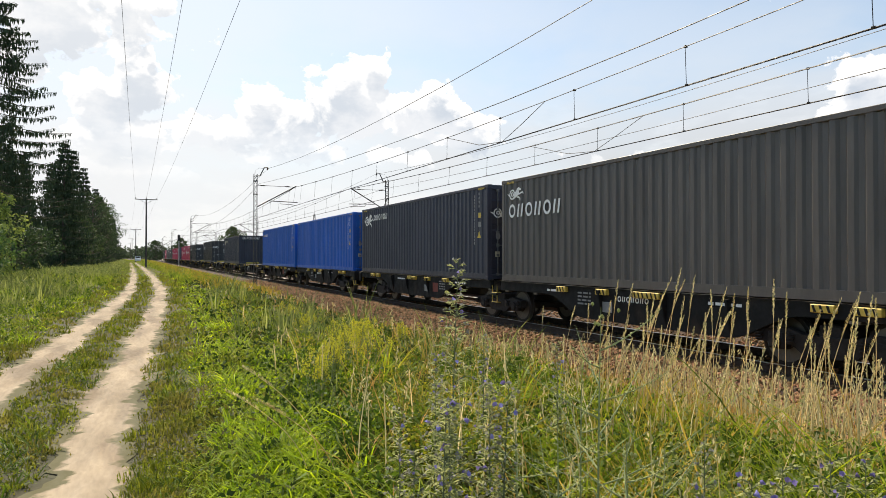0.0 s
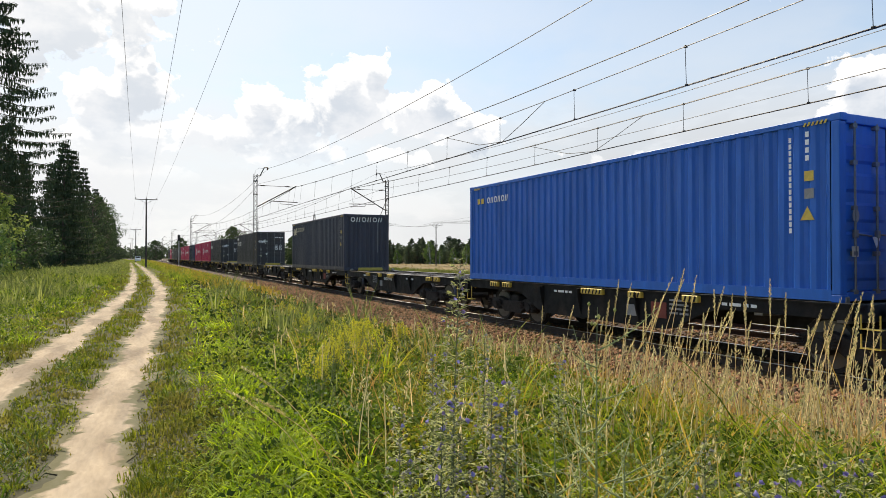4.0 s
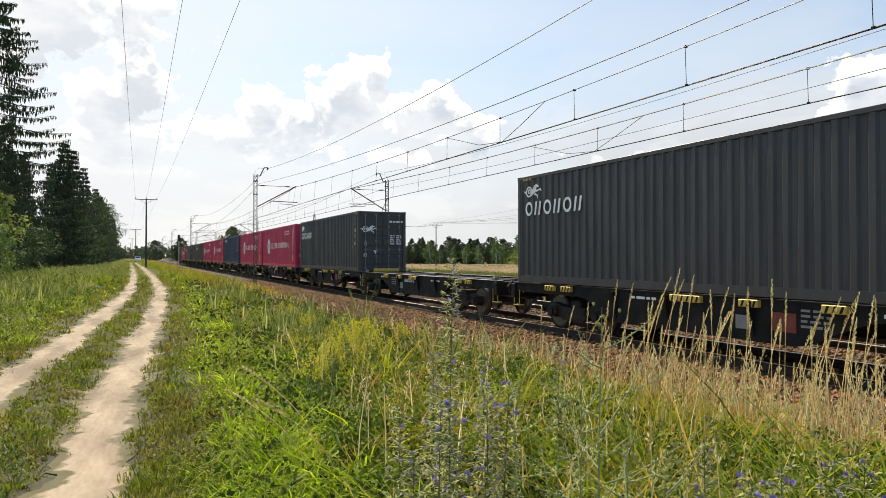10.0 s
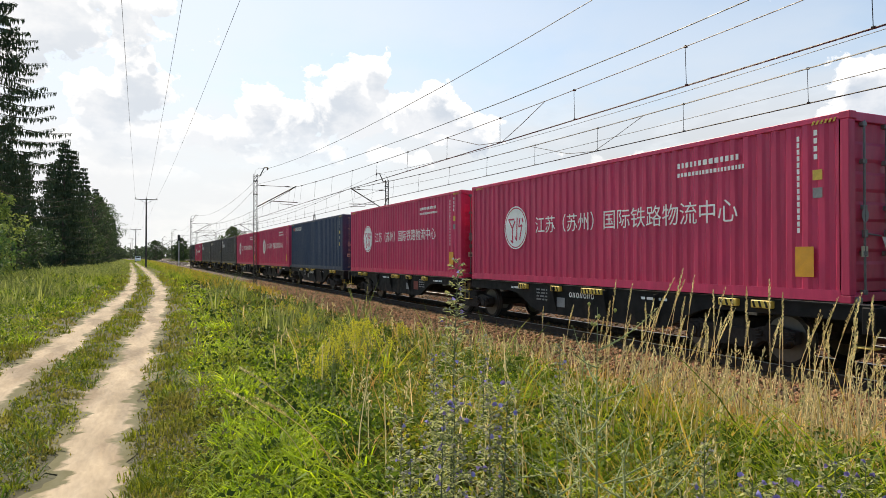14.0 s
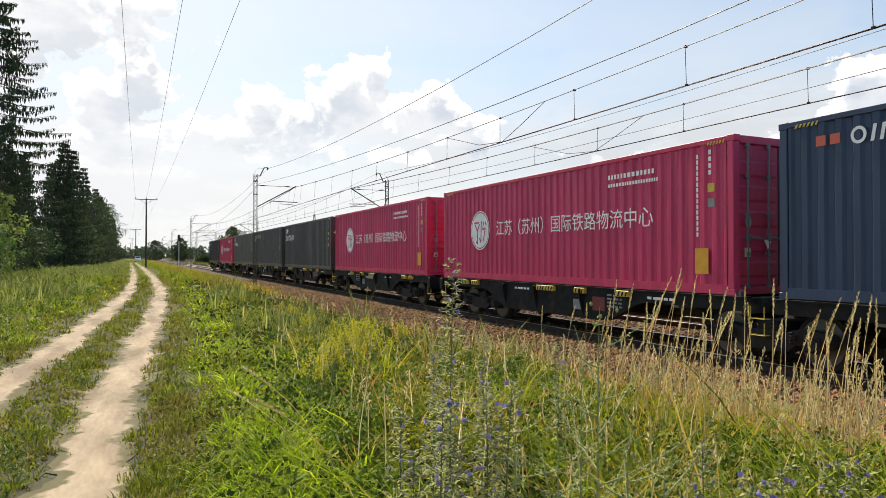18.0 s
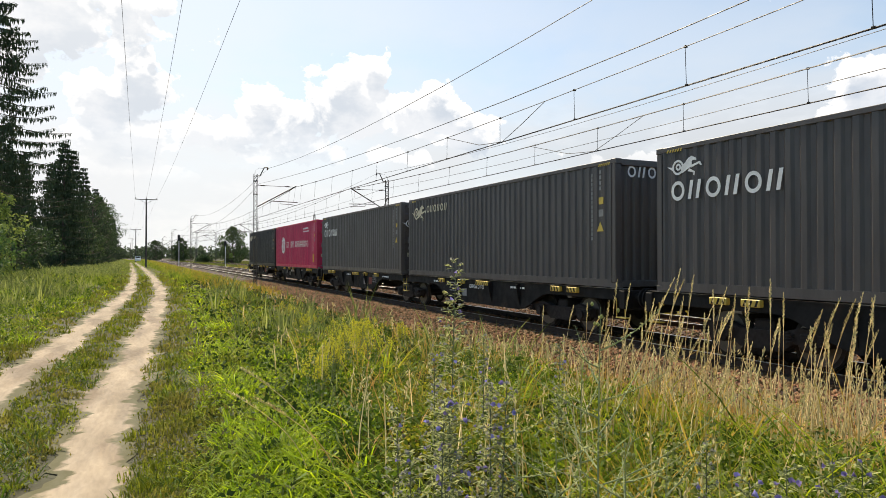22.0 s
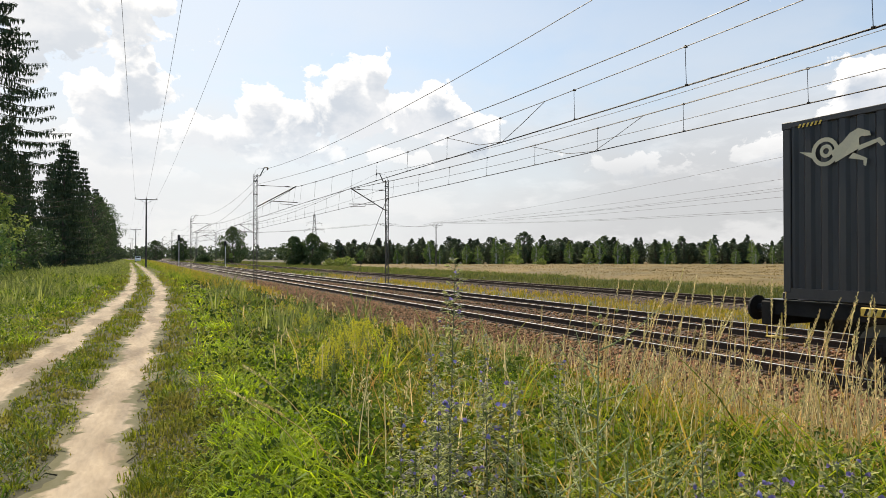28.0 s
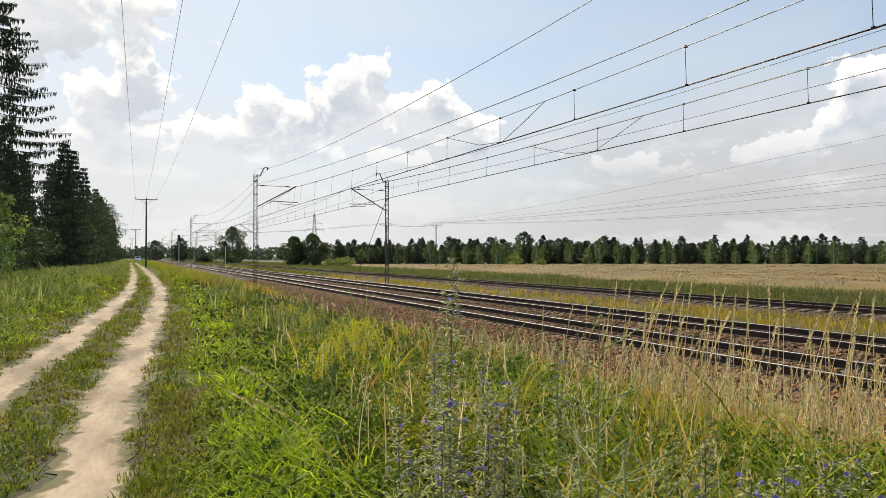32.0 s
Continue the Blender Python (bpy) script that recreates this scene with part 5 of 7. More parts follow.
        cards(name, label, mat, P, (size + 0.0008 * r[k])[:, None], seed, "weeds", 0.1)
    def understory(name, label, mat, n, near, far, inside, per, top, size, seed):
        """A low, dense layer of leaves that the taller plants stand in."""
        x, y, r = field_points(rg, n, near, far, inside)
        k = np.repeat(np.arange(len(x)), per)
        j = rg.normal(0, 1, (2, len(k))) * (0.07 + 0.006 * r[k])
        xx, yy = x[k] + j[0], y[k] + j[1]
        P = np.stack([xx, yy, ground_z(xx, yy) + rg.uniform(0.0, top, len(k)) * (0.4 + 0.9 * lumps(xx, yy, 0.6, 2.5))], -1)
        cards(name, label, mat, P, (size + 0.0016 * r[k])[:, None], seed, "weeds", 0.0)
    # leaf layer whose dark colour paints the shade in the gaps between clumps
    understory("undergrowth", "low leaves coloured dark as shade under the meadow plants", G_GAP_SHADE, 13000, 1.7, 60, lambda x, y: np.clip(mead(x, y) + 0.15 * band(x, y), 0, 1), 12, 0.24, 0.020, 48)
    herbs("meadow_herbs", "leafy yellow-green herbs in the meadow", G_MEADOW, 2600, 2.0, 45, lambda x, y: mead(x, y) * (lumps(x, y, 0.7, 51.0) > 0.5), 40, (0.18, 0.44), 0.013, 41)
    herbs("lush_herbs", "fresh green leafy herbs near the road", G_LUSH, 2800, 2.4, 50, lambda x, y: (band(x, y) + 0.4 * mead(x, y)) * (lumps(x, y, 0.6, 53.0) > 0.5), 30, (0.08, 0.28), 0.010, 42)
    herbs("dark_herbs", "dark green leafy herbs in the meadow", G_DARK, 3400, 2.0, 50, lambda x, y: mead(x, y) * (lumps(x, y, 0.9, 57.0) > 0.45) * smooth(6.6, 4.6, x), 46, (0.18, 0.46), 0.016, 43)
    herbs("pale_herbs", "grey-green leafy herbs in the meadow", G_GREY, 1800, 2.2, 50, lambda x, y: mead(x, y) * (lumps(x, y, 0.9, 61.0) > 0.62), 40, (0.30, 0.70), 0.011, 44)
    herbs("road_herbs", "low clover and plantain beside the ruts", G_TURF, 3200, 3.4, 50, lambda x, y: ((q(x, y) > -2.0) & (q(x, y) < 2.2)) * (rut_gap(x, y) > 0.9), 16, (0.03, 0.12), 0.012, 45)
    herbs("left_herbs", "leafy green herbs beyond the dirt road", G_DARK, 2600, 7, 80, left, 26, (0.2, 0.6), 0.016, 46)
    herbs("left_pale_herbs", "grey-green leafy herbs beyond the dirt road", G_GREY, 2200, 7, 90, lambda x, y: left(x, y) * (q(x, y) < -2.6), 26, (0.3, 0.8), 0.014, 47)

    # thin stalks with seed heads
    goldheads = lambda x, y: np.clip(gold(x, y) - 0.02 * mead(x, y), 0, 1)
    for name, label, mat, n, near, inside, hts in (("seed_stalks", "thin dry stalks with drooping seed heads", G_STRAW, 9500, 2.6, goldheads, (0.60, 1.05)),
                                                    ("meadow_stalks", "fine pale stalks with seed heads in the meadow", G_STRAW, 700, 2.8, mead, (0.45, 0.8))):
        x, y, r = field_points(rg, n, near, 40, inside)
        m = len(x)
        h = rg.uniform(*hts, m) * (0.55 + 0.45 * smooth(7.4, 5.6, x)) * (1 - 0.35 * smooth(7, 14, y))
        z = ground_z(x, y)
        b = rg.uniform(0, 2 * np.pi, m)
        L = h * rg.uniform(0.05, 0.35, m)
        w = 0.0022 + 0.0005 * r
        tip = np.stack([x + np.cos(b) * L, y + np.sin(b) * L, z + h], -1)
        base = np.stack([x, y, z], -1)
        side = np.stack([np.cos(b + 1.57), np.sin(b + 1.57), np.zeros(m)], -1) * w[:, None]
        mid = base * 0.45 + tip * 0.55 - np.stack([np.cos(b) * L * 0.25, np.sin(b) * L * 0.25, np.zeros(m)], -1)
        V = np.stack([base - side, base + side, mid - side, mid + side, tip - side * 0.5, tip + side * 0.5], 1)
        F = np.array([(0, 1, 3, 2), (2, 3, 5, 4)])[None] + (np.arange(m) * 6)[:, None, None]
        tagged(new(name, bulk(name, V.reshape(-1, 3), F.reshape(-1, 4), mat)), label, "grass", kind="stuff")
        per = 13
        u = np.tile(np.linspace(0, 1, per), m)
        k = np.repeat(np.arange(m), per)
        d = (tip - mid)
        P = tip[k] - d[k] * (u * rg.uniform(0.35, 0.6, m)[k])[:, None] + rg.normal(0, 1, (len(k), 3)) * (0.006 + 0.008 * u)[:, None]
        P[:, 2] -= 0.01 * (1 - u)
        cards(name.replace("stalks", "heads"), label, mat, P, (0.012 + 0.0012 * r[k])[:, None], 31, "grass", 2.4, 0.25)


def build_field():
    xs = np.concatenate([np.arange(54, 74, 1.0), np.arange(74, 250, 4.0)])
    ys = np.concatenate([np.arange(-60, 200, 2.5), np.arange(200, 231, 5)])
    rgf = np.random.default_rng(4)

    def fz(X, Y):
        return -1.10 + 0.62 * smooth(54.0, 60.0, X) + 0.05 * rgf.normal(size=X.shape) * (X > 56)
    tagged(grid("wheat_field", xs, ys, fz, M_WHEAT, True), "ripe golden wheat field", "wheat field", kind="structure")
    x, y, r = field_points(rgf, 62000, 50, 215, lambda x, y: smooth(54.5, 60.0, x), 36, 0.8)
    h = rgf.uniform(0.08, 0.24, len(x))
    blades("wheat_ears", "ears of ripe wheat over the field", G_EARS, x, y, h, 0.02 + 0.0006 * r, h * rgf.uniform(0.1, 0.6, len(x)), 12, z=-0.56 - 0.5 * smooth(60.0, 54.0, x), cat="wheat")


build_field()
build_grass()

# ---------------------------------------------------------------- single plants near the viewer
SWAYERS = []


def spot(bearing, dist):
    """A place on the ground by its bearing (degrees to the right of the railway) and distance."""
    x, y = dist * math.sin(radians(bearing)), dist * math.cos(radians(bearing))
    return x, y, float(ground_z(x, y))


def leafage(rg, stem, n, length, width, z0, z1, droop, mat, name, parent, taper=0.6, label=""):
    """Narrow pointed leaves all round a stem; stem(u) gives its point at the height u."""
    Vs, Fs = [], []
    for i in range(n):
        u = z0 + (z1 - z0) * (i + rg.uniform(0, 1)) / n
        p = Vector(stem(u))
        a = i * 2.399 + rg.normal(0, 0.3)
        L = length * (1 - taper * (u - z0) / max(z1 - z0, 0.01)) * rg.uniform(0.7, 1.25)
        o = Vector((math.cos(a), math.sin(a), 0))
        s = Vector((-math.sin(a), math.cos(a), 0)) * width * rg.uniform(0.7, 1.2)
        rise = rg.uniform(0.1, 0.55)
        m1 = p + o * L * 0.5 + Vector((0, 0, L * rise * 0.6))
        t = p + o * L + Vector((0, 0, L * (rise * 0.6 - droop * rg.uniform(0.3, 1.0))))
        k = len(Vs)
        Vs += [p, m1 + s + Vector((0, 0, width * 0.5)), m1 - Vector((0, 0, 0)), m1 - s + Vector((0, 0, width * 0.5)), t]
        Fs += [(k, k + 2, k + 1), (k, k + 3, k + 2), (k + 1, k + 2, k + 4), (k + 2, k + 3, k + 4)]
    return tagged(part(name, bulk(name, [tuple(v) for v in Vs], Fs, mat), None, parent, label), kind="stuff")


def blossoms(rg, P, size, mat, name, parent, label=""):
    """Little five-lobed trumpets: cones of five faces."""
    Vs, Fs = [], []
    for p in P:
        ax = Vector(rg.normal(size=3))
        ax.z = abs(ax.z) * 0.4 + 0.2
        ax.normalize()
        u = ax.orthogonal().normalized()
        v = ax.cross(u)
        s = size * rg.uniform(0.6, 1.3)
        k = len(Vs)
        Vs.append(Vector(p))
        for i in range(5):
            a = 2 * math.pi * i / 5
            Vs.append(Vector(p) + ax * s * 1.2 + (u * math.cos(a) + v * math.sin(a)) * s * rg.uniform(0.6, 1.1))
        Fs += [(k, k + 1 + i, k + 1 + (i + 1) % 5) for i in range(5)]
    return tagged(part(name, bulk(name, [tuple(v) for v in Vs], Fs, mat), None, parent, label), kind="stuff")


def bugloss(seed, at, height, blooms, label, leaf=0.11, stem_to=0.30, fat=0.055, tilt=(0.0, 0.0)):
    """Viper's bugloss: hairy stem, narrow arching leaves, and a spike of short curled sprays, each with bracts, buds and a few blue trumpets."""
    rg = np.random.default_rng(seed)
    t = thing("bugloss_plant", label, "wild flower", "blue-flowered plants", at=Matrix.Translation(at))

    def stem(u):
        return (tilt[0] * u * u, tilt[1] * u * u, height * u)
    s = Shape()
    for i in range(8):
        s.tube(stem(i / 8), stem((i + 1) / 8), 0.006 * (1 - i / 10), 0.006 * (1 - (i + 1) / 10), 6)
    part("stem", s, G_STALK, t)
    leafage(rg, stem, int(80 * height), leaf, 0.0085, 0.02, stem_to + 0.25, 0.7, G_LEAFY, "leaves", t)
    sprays, P, W = Shape(), [], []
    Vs, Fs = [], []
    n = int(height * (1 - stem_to) * 64)
    for i in range(n):
        v = i / n
        p = Vector(stem(stem_to + (1 - stem_to) * v))
        a = i * 2.399 + rg.normal(0, 0.3)
        L = fat * (1.15 - v * 0.95) * rg.uniform(0.7, 1.3) + 0.010
        o = Vector((math.cos(a), math.sin(a), 0))
        e = p + o * L + Vector((0, 0, L * 0.55))
        c = e + o * L * 0.25 - Vector((0, 0, L * 0.10))
        sprays.path([p, p.lerp(e, 0.6) + Vector((0, 0, L * 0.05)), e, c], 0.0018, 4)
        for k in range(8):
            w = rg.uniform(0.15, 1.05)
            b = p.lerp(e, w)
            g = a + rg.normal(0, 0.9)
            d = Vector((math.cos(g), math.sin(g), rg.uniform(-0.2, 0.8))).normalized() * (0.016 + L * 0.50) * rg.uniform(0.7, 1.25)
            sd = Vector((-d.y, d.x, 0)).normalized() * 0.0042
            m = len(Vs)
            Vs += [b, b + d * 0.5 + sd, b + d - Vector((0, 0, 0.006)), b + d * 0.5 - sd]
            Fs.append((m, m + 1, m + 2, m + 3))
        W += [e + Vector(rg.normal(0, 0.004, 3)), c]
        if rg.uniform() < blooms:
            P += [c + Vector(rg.normal(0, 0.006, 3))]
    part("sprays", sprays, G_STALK, t)
    tagged(part("bract_foliage", bulk("bract_foliage", [tuple(v) for v in Vs], Fs, G_LEAFY), None, t), kind="stuff")
    blossoms(rg, W, 0.0080, G_BROWN if blooms < 0.5 else G_LEAFY, "bud_spike", t, "withered and hairy buds")
    if P:
        blossoms(rg, P, 0.0120, G_BLUE, "blossoms", t, "violet-blue trumpet flowers")
    SWAYERS.append((t, seed, 0.9))
    return t


def branching_weed(seed, at, height, label, n=9, leaf=0.030):
    """A thin branching weed: slender shoots that leave the stem and rise in long curves, with small narrow leaves."""
    rg = np.random.default_rng(seed)
    t = thing("branching_weed", label, "weed", at=Matrix.Translation(at))
    bx = rg.normal(0, 0.03)

    def stem(u):
        return (bx * u * u * height, 0.02 * u, height * u)
    s = Shape()
    for i in range(8):
        s.tube(stem(i / 8), stem((i + 1) / 8), 0.0075 * (1 - i / 9.5), 0.0075 * (1 - (i + 1) / 9.5), 6)
    part("stem", s, G_STEM, t)
    leafage(rg, stem, 34, 0.060, 0.0045, 0.05, 0.98, 0.5, G_LEAFY, "leaves", t)
    for i in range(n):
        u = 0.22 + 0.70 * i / n
        p = Vector(stem(u))
        a = i * 2.399 + rg.normal(0, 0.4)
        L = height * 0.42 * (1.15 - u * 0.75) * rg.uniform(0.7, 1.25)
        rise = rg.uniform(0.35, 0.85)

        def shoot(v, p=p, a=a, L=L, rise=rise):
            return (p.x + math.cos(a) * L * v, p.y + math.sin(a) * L * v, p.z + L * rise * v * (0.55 + 0.45 * v))
        sh = Shape()
        for k in range(5):
            sh.tube(shoot(k / 5), shoot((k + 1) / 5), 0.0038 * (1 - k / 7), 0.0038 * (1 - (k + 1) / 7), 5)
        side = part("shoot", sh, G_STEM, t)
        leafage(rg, shoot, 26, leaf, 0.0034, 0.1, 1.0, 0.3, G_LEAFY, "leaves", side)
    heads = [(stem(1.0)[0] + rg.normal(0, 0.03), rg.normal(0, 0.03), height * rg.uniform(0.93, 1.02)) for _ in range(5)]
    for h in heads:
        hs = Shape().lathe([(0.001, -0.009), (0.005, -0.004), (0.007, 0.0), (0.004, 0.006), (0.002, 0.008)], "z", h, 8)
        part("thistle_head", hs, G_LEAFY, t, "round green thistle head")
    SWAYERS.append((t, seed, 0.6))
    return t


def yellow_clump(seed, at, height, label, heads=13):
    """Several leafy stems, each topped by a loose upright plume of many tiny yellow flowers."""
    rg = np.random.default_rng(seed)
    t = thing("yellow_flower", label, "wild flower", "yellow-flowered plants", at=Matrix.Translation(at))
    P = []
    for i in range(heads):
        a, d = rg.uniform(0, 6.28), rg.uniform(0.02, 0.20)
        foot = Vector((math.cos(a) * d * 0.4, math.sin(a) * d * 0.4, 0))
        top = Vector((math.cos(a) * d * 1.3, math.sin(a) * d * 1.3, height * rg.uniform(0.7, 1.1)))
        part("stem", Shape().tube(foot, top, 0.005, 0.003, 5), G_STEM, t)
        leafage(rg, lambda v, f=foot, e=top: tuple(f.lerp(e, v)), 26, 0.055, 0.005, 0.15, 0.85, 0.4, G_DARK, "leaves", t)
        for k in range(46):
            v = rg.uniform(0, 1)
            q, r = rg.uniform(0, 6.28), (0.014 + 0.045 * v) * rg.uniform(0.3, 1) ** 0.5
            P.append(top + Vector((math.cos(q) * r, math.sin(q) * r, 0.02 - 0.17 * v + rg.normal(0, 0.008))))
    blossoms(rg, P, 0.0088, G_YELLOW, "flower_head", t, "loose yellow flower plumes")
    return t


def tall_stalk(seed, at, height, lean, way, label):
    """One tall oat-grass stalk with a narrow drooping seed head."""
    rg = np.random.default_rng(seed)
    t = thing("grass_stalk", label, "grass stalk", "tall grass stalks", at=Matrix.Translation(at))
    ca, sa = math.cos(way), math.sin(way)

    def stem(u):
        return (ca * lean * u ** 2.2, sa * lean * u ** 2.2, height * u * (1 - 0.10 * lean * u))
    s = Shape()
    for i in range(9):
        s.tube(stem(i / 9), stem((i + 1) / 9), 0.0032 * (1.15 - 0.7 * i / 9), 0.0032 * (1.15 - 0.7 * (i + 1) / 9), 5)
    part("stem", s, G_STRAW, t)
    Vs, Fs = [], []
    for i in range(60):
        u = 0.80 + 0.21 * i / 60
        p = Vector(stem(min(u, 1.0))) + Vector((ca, sa, 0.6)) * max(u - 1, 0) * height * 0.5
        w = 0.012 * math.sin(math.pi * min(max((u - 0.79) / 0.23, 0.05), 0.97)) + 0.003
        a = rg.uniform(0, 6.28)
        o = Vector((math.cos(a), math.sin(a), 0)) * w
        e = p + o + Vector((0, 0, 0.022))
        sd = Vector((-o.y, o.x, 0)) * 0.35
        k = len(Vs)
        Vs += [p, p + (e - p) * 0.5 + sd, e, p + (e - p) * 0.5 - sd]
        Fs.append((k, k + 1, k + 2, k + 3))
    part("seed_head", bulk("seed_head", [tuple(v) for v in Vs], Fs, G_STRAW), None, t, "straw-coloured seed head")
    SWAYERS.append((t, seed, 1.0))
    return t


def build_plants():
    # bearing, distance, height over the ground
    bugloss(201, spot(25.6, 3.05), 1.51, 0.22, "tall hairy bugloss going to seed in the meadow", 0.09, 0.30, 0.078, (0.030, -0.012))
    bugloss(202, spot(24.6, 2.30), 1.12, 0.50, "viper's bugloss with violet-blue flowers in the meadow", 0.10, 0.28, 0.060, (0.02, 0.0))
    bugloss(212, spot(25.7, 2.38), 1.10, 0.45, "viper's bugloss with violet-blue flowers in the meadow", 0.10, 0.35, 0.050)
    bugloss(203, spot(30.0, 2.50), 1.07, 0.30, "viper's bugloss with violet-blue flowers in the meadow", 0.11, 0.30, 0.062, (0.03, -0.01))
    bugloss(213, spot(29.0, 2.58), 1.05, 0.35, "viper's bugloss with violet-blue flowers in the meadow", 0.11, 0.30, 0.055)
    bugloss(204, spot(21.3, 2.75), 0.98, 0.12, "grey-green bugloss with few blue flowers", 0.10, 0.25, 0.060)
    bugloss(214, spot(22.4, 2.55), 0.88, 0.15, "grey-green bugloss with few blue flowers", 0.10, 0.25, 0.062)
    bugloss(205, spot(50.0, 2.36), 0.80, 0.70, "viper's bugloss in full blue bloom", 0.09, 0.28, 0.070)
    bugloss(206, spot(55.6, 2.42), 0.88, 0.70, "viper's bugloss in full blue bloom", 0.09, 0.28, 0.075)
    bugloss(215, spot(57.4, 2.50), 0.86, 0.60, "viper's bugloss in full blue bloom", 0.09, 0.28, 0.070)
    bugloss(207, spot(52.2, 2.40), 0.84, 0.75, "viper's bugloss in full blue bloom", 0.09, 0.25, 0.075)
    bugloss(208, spot(46.6, 2.80), 0.78, 0.35, "small viper's bugloss in bloom", 0.09, 0.30, 0.05)
    bugloss(209, spot(28.5, 4.2), 1.02, 0.25, "slender bugloss among dry grass", 0.08, 0.35, 0.045)
    bugloss(216, spot(34.9, 4.4), 0.98, 0.20, "slender bugloss among dry grass", 0.08, 0.35, 0.040)
    bugloss(217, spot(24.2, 3.4), 1.02, 0.35, "slender bugloss with a few violet flowers", 0.08, 0.40, 0.045)
    bugloss(211, spot(33.5, 2.2), 0.70, 0.15, "grey-green bugloss leaves in the meadow", 0.11, 0.4)
    branching_weed(221, spot(38.2, 2.65), 1.32, "thin branching grey-green weed with long rising shoots", 14)
    branching_weed(222, spot(35.0, 2.35), 0.95, "branching grey-green weed in the meadow", 11)
    branching_weed(223, spot(40.8, 2.25), 0.92, "branching grey-green weed in the meadow", 11)
    branching_weed(224, spot(31.5, 3.0), 0.85, "branching grey-green weed in the meadow")
    branching_weed(225, spot(43.4, 2.5), 0.84, "branching grey-green weed in the meadow", 10)
    branching_weed(226, spot(36.8, 3.1), 0.98, "branching grey-green weed in the meadow", 10)
    for i, (b, d, h) in enumerate(((17.4, 10.8, 0.70), (16.6, 10.2, 0.66), (18.3, 9.9, 0.72), (14.4, 7.0, 0.62), (15.3, 8.2, 0.62), (19.0, 9.0, 0.66), (16.0, 12.4, 0.66), (17.9, 11.8, 0.70), (13.2, 15.0, 0.6), (21.6, 11.6, 0.6), (11.8, 18.0, 0.6), (16.2, 9.0, 0.6))):
        yellow_clump(240 + i, spot(b, d), h, "clump of small yellow flowers in the meadow")
    rg = random.Random(31)
    tips = ((39.0, 6.2, 1.42), (40.0, 6.6, 1.36), (41.3, 6.0, 1.46), (42.6, 6.4, 1.44), (43.4, 5.8, 1.50), (44.9, 6.0, 1.42), (46.6, 6.3, 1.40), (47.4, 5.4, 1.34), (48.2, 5.9, 1.36), (49.6, 5.6, 1.40),
            (51.4, 5.3, 1.44), (52.3, 5.7, 1.34), (53.6, 5.2, 1.30), (54.6, 5.6, 1.36), (55.8, 5.0, 1.34), (57.0, 5.2, 1.38), (37.2, 7.0, 1.15), (35.2, 7.6, 1.08), (38.4, 5.4, 1.22), (45.7, 5.0, 1.20), (50.5, 4.8, 1.16), (56.4, 4.6, 1.15), (33.4, 8.2, 1.05), (58.2, 5.4, 1.42), (41.9, 6.8, 1.30), (42.2, 6.1, 1.22), (44.2, 6.5, 1.34), (45.3, 6.9, 1.28), (46.0, 6.0, 1.18), (47.9, 6.4, 1.26), (49.0, 6.2, 1.20), (50.1, 6.0, 1.30), (51.9, 5.9, 1.18), (53.0, 5.8, 1.26), (54.1, 5.4, 1.16), (55.2, 5.9, 1.28), (56.3, 5.6, 1.22), (40.6, 7.2, 1.16), (38.0, 7.4, 1.05), (36.2, 7.2, 1.0),
            (13.6, 4.6, 0.72), (14.4, 4.9, 0.78), (16.0, 4.4, 0.66))
    for i, (b, d, h) in enumerate(tips):
        tall_stalk(300 + i, spot(b, d), h + rg.uniform(-0.04, 0.04), rg.uniform(0.08, 0.40) if b > 20 else 0.55, rg.uniform(-0.6, 0.9) if b > 20 else 2.8, "tall dry oat-grass stalk with a straw seed head")

    for i in range(44):
        tall_stalk(360 + i, spot(rg.uniform(36, 59.5), rg.uniform(4.7, 7.2)), rg.uniform(0.80, 1.22), rg.uniform(0.06, 0.34), rg.uniform(-0.6, 0.9), "dry oat-grass stalk with a straw seed head")


build_plants()

# ---------------------------------------------------------------- train
def paint(name, colour, dirt=(0.10, 0.085, 0.07), rough=0.45):
    return material(name, colour, rough, vary=0.17, scale=2.2, bump=0.08, bump_scale=35, second=dirt, amount=-0.42, rand=0.06, stretch=(1, 1, 0.16), spec=0.35)


P_GREY = paint("dark_grey_container_paint", (0.090, 0.080, 0.077))
P_BLACK = paint("blackish_grey_container_paint", (0.064, 0.060, 0.062))
P_BROWN = paint("worn_grey_brown_container_paint", (0.120, 0.105, 0.095))
P_NAVY = paint("navy_container_paint", (0.054, 0.055, 0.076))
P_SLATE = paint("slate_blue_container_paint", (0.042, 0.041, 0.044))
P_BLUE = paint("bright_blue_container_paint", (0.020, 0.125, 0.50))
P_RED = paint("crimson_container_paint", (0.58, 0.045, 0.115), (0.44, 0.06, 0.10))
P_SEA = paint("faded_blue_container_paint", (0.040, 0.062, 0.112), (0.085, 0.058, 0.046))
M_WHITE = material("white_marking", (0.84, 0.84, 0.82), 0.6, vary=0.12, scale=3, bump=0)
M_CREAM = material("cream_marking", (0.55, 0.50, 0.36), 0.6, vary=0.12, scale=3, bump=0)
M_GREYMARK = material("faded_grey_marking", (0.25, 0.25, 0.245), 0.6, vary=0.2, scale=4, bump=0)
M_YELLOW = material("yellow_paint", (0.62, 0.44, 0.07), 0.55, vary=0.2, scale=6, bump=0.1, second=(0.30, 0.2, 0.05), amount=0.0)
M_ORANGE = material("orange_sticker", (0.75, 0.36, 0.03), 0.55, vary=0.1, scale=6, bump=0)
M_ORED = material("red_marking", (0.60, 0.12, 0.07), 0.6, vary=0.1, scale=3, bump=0)
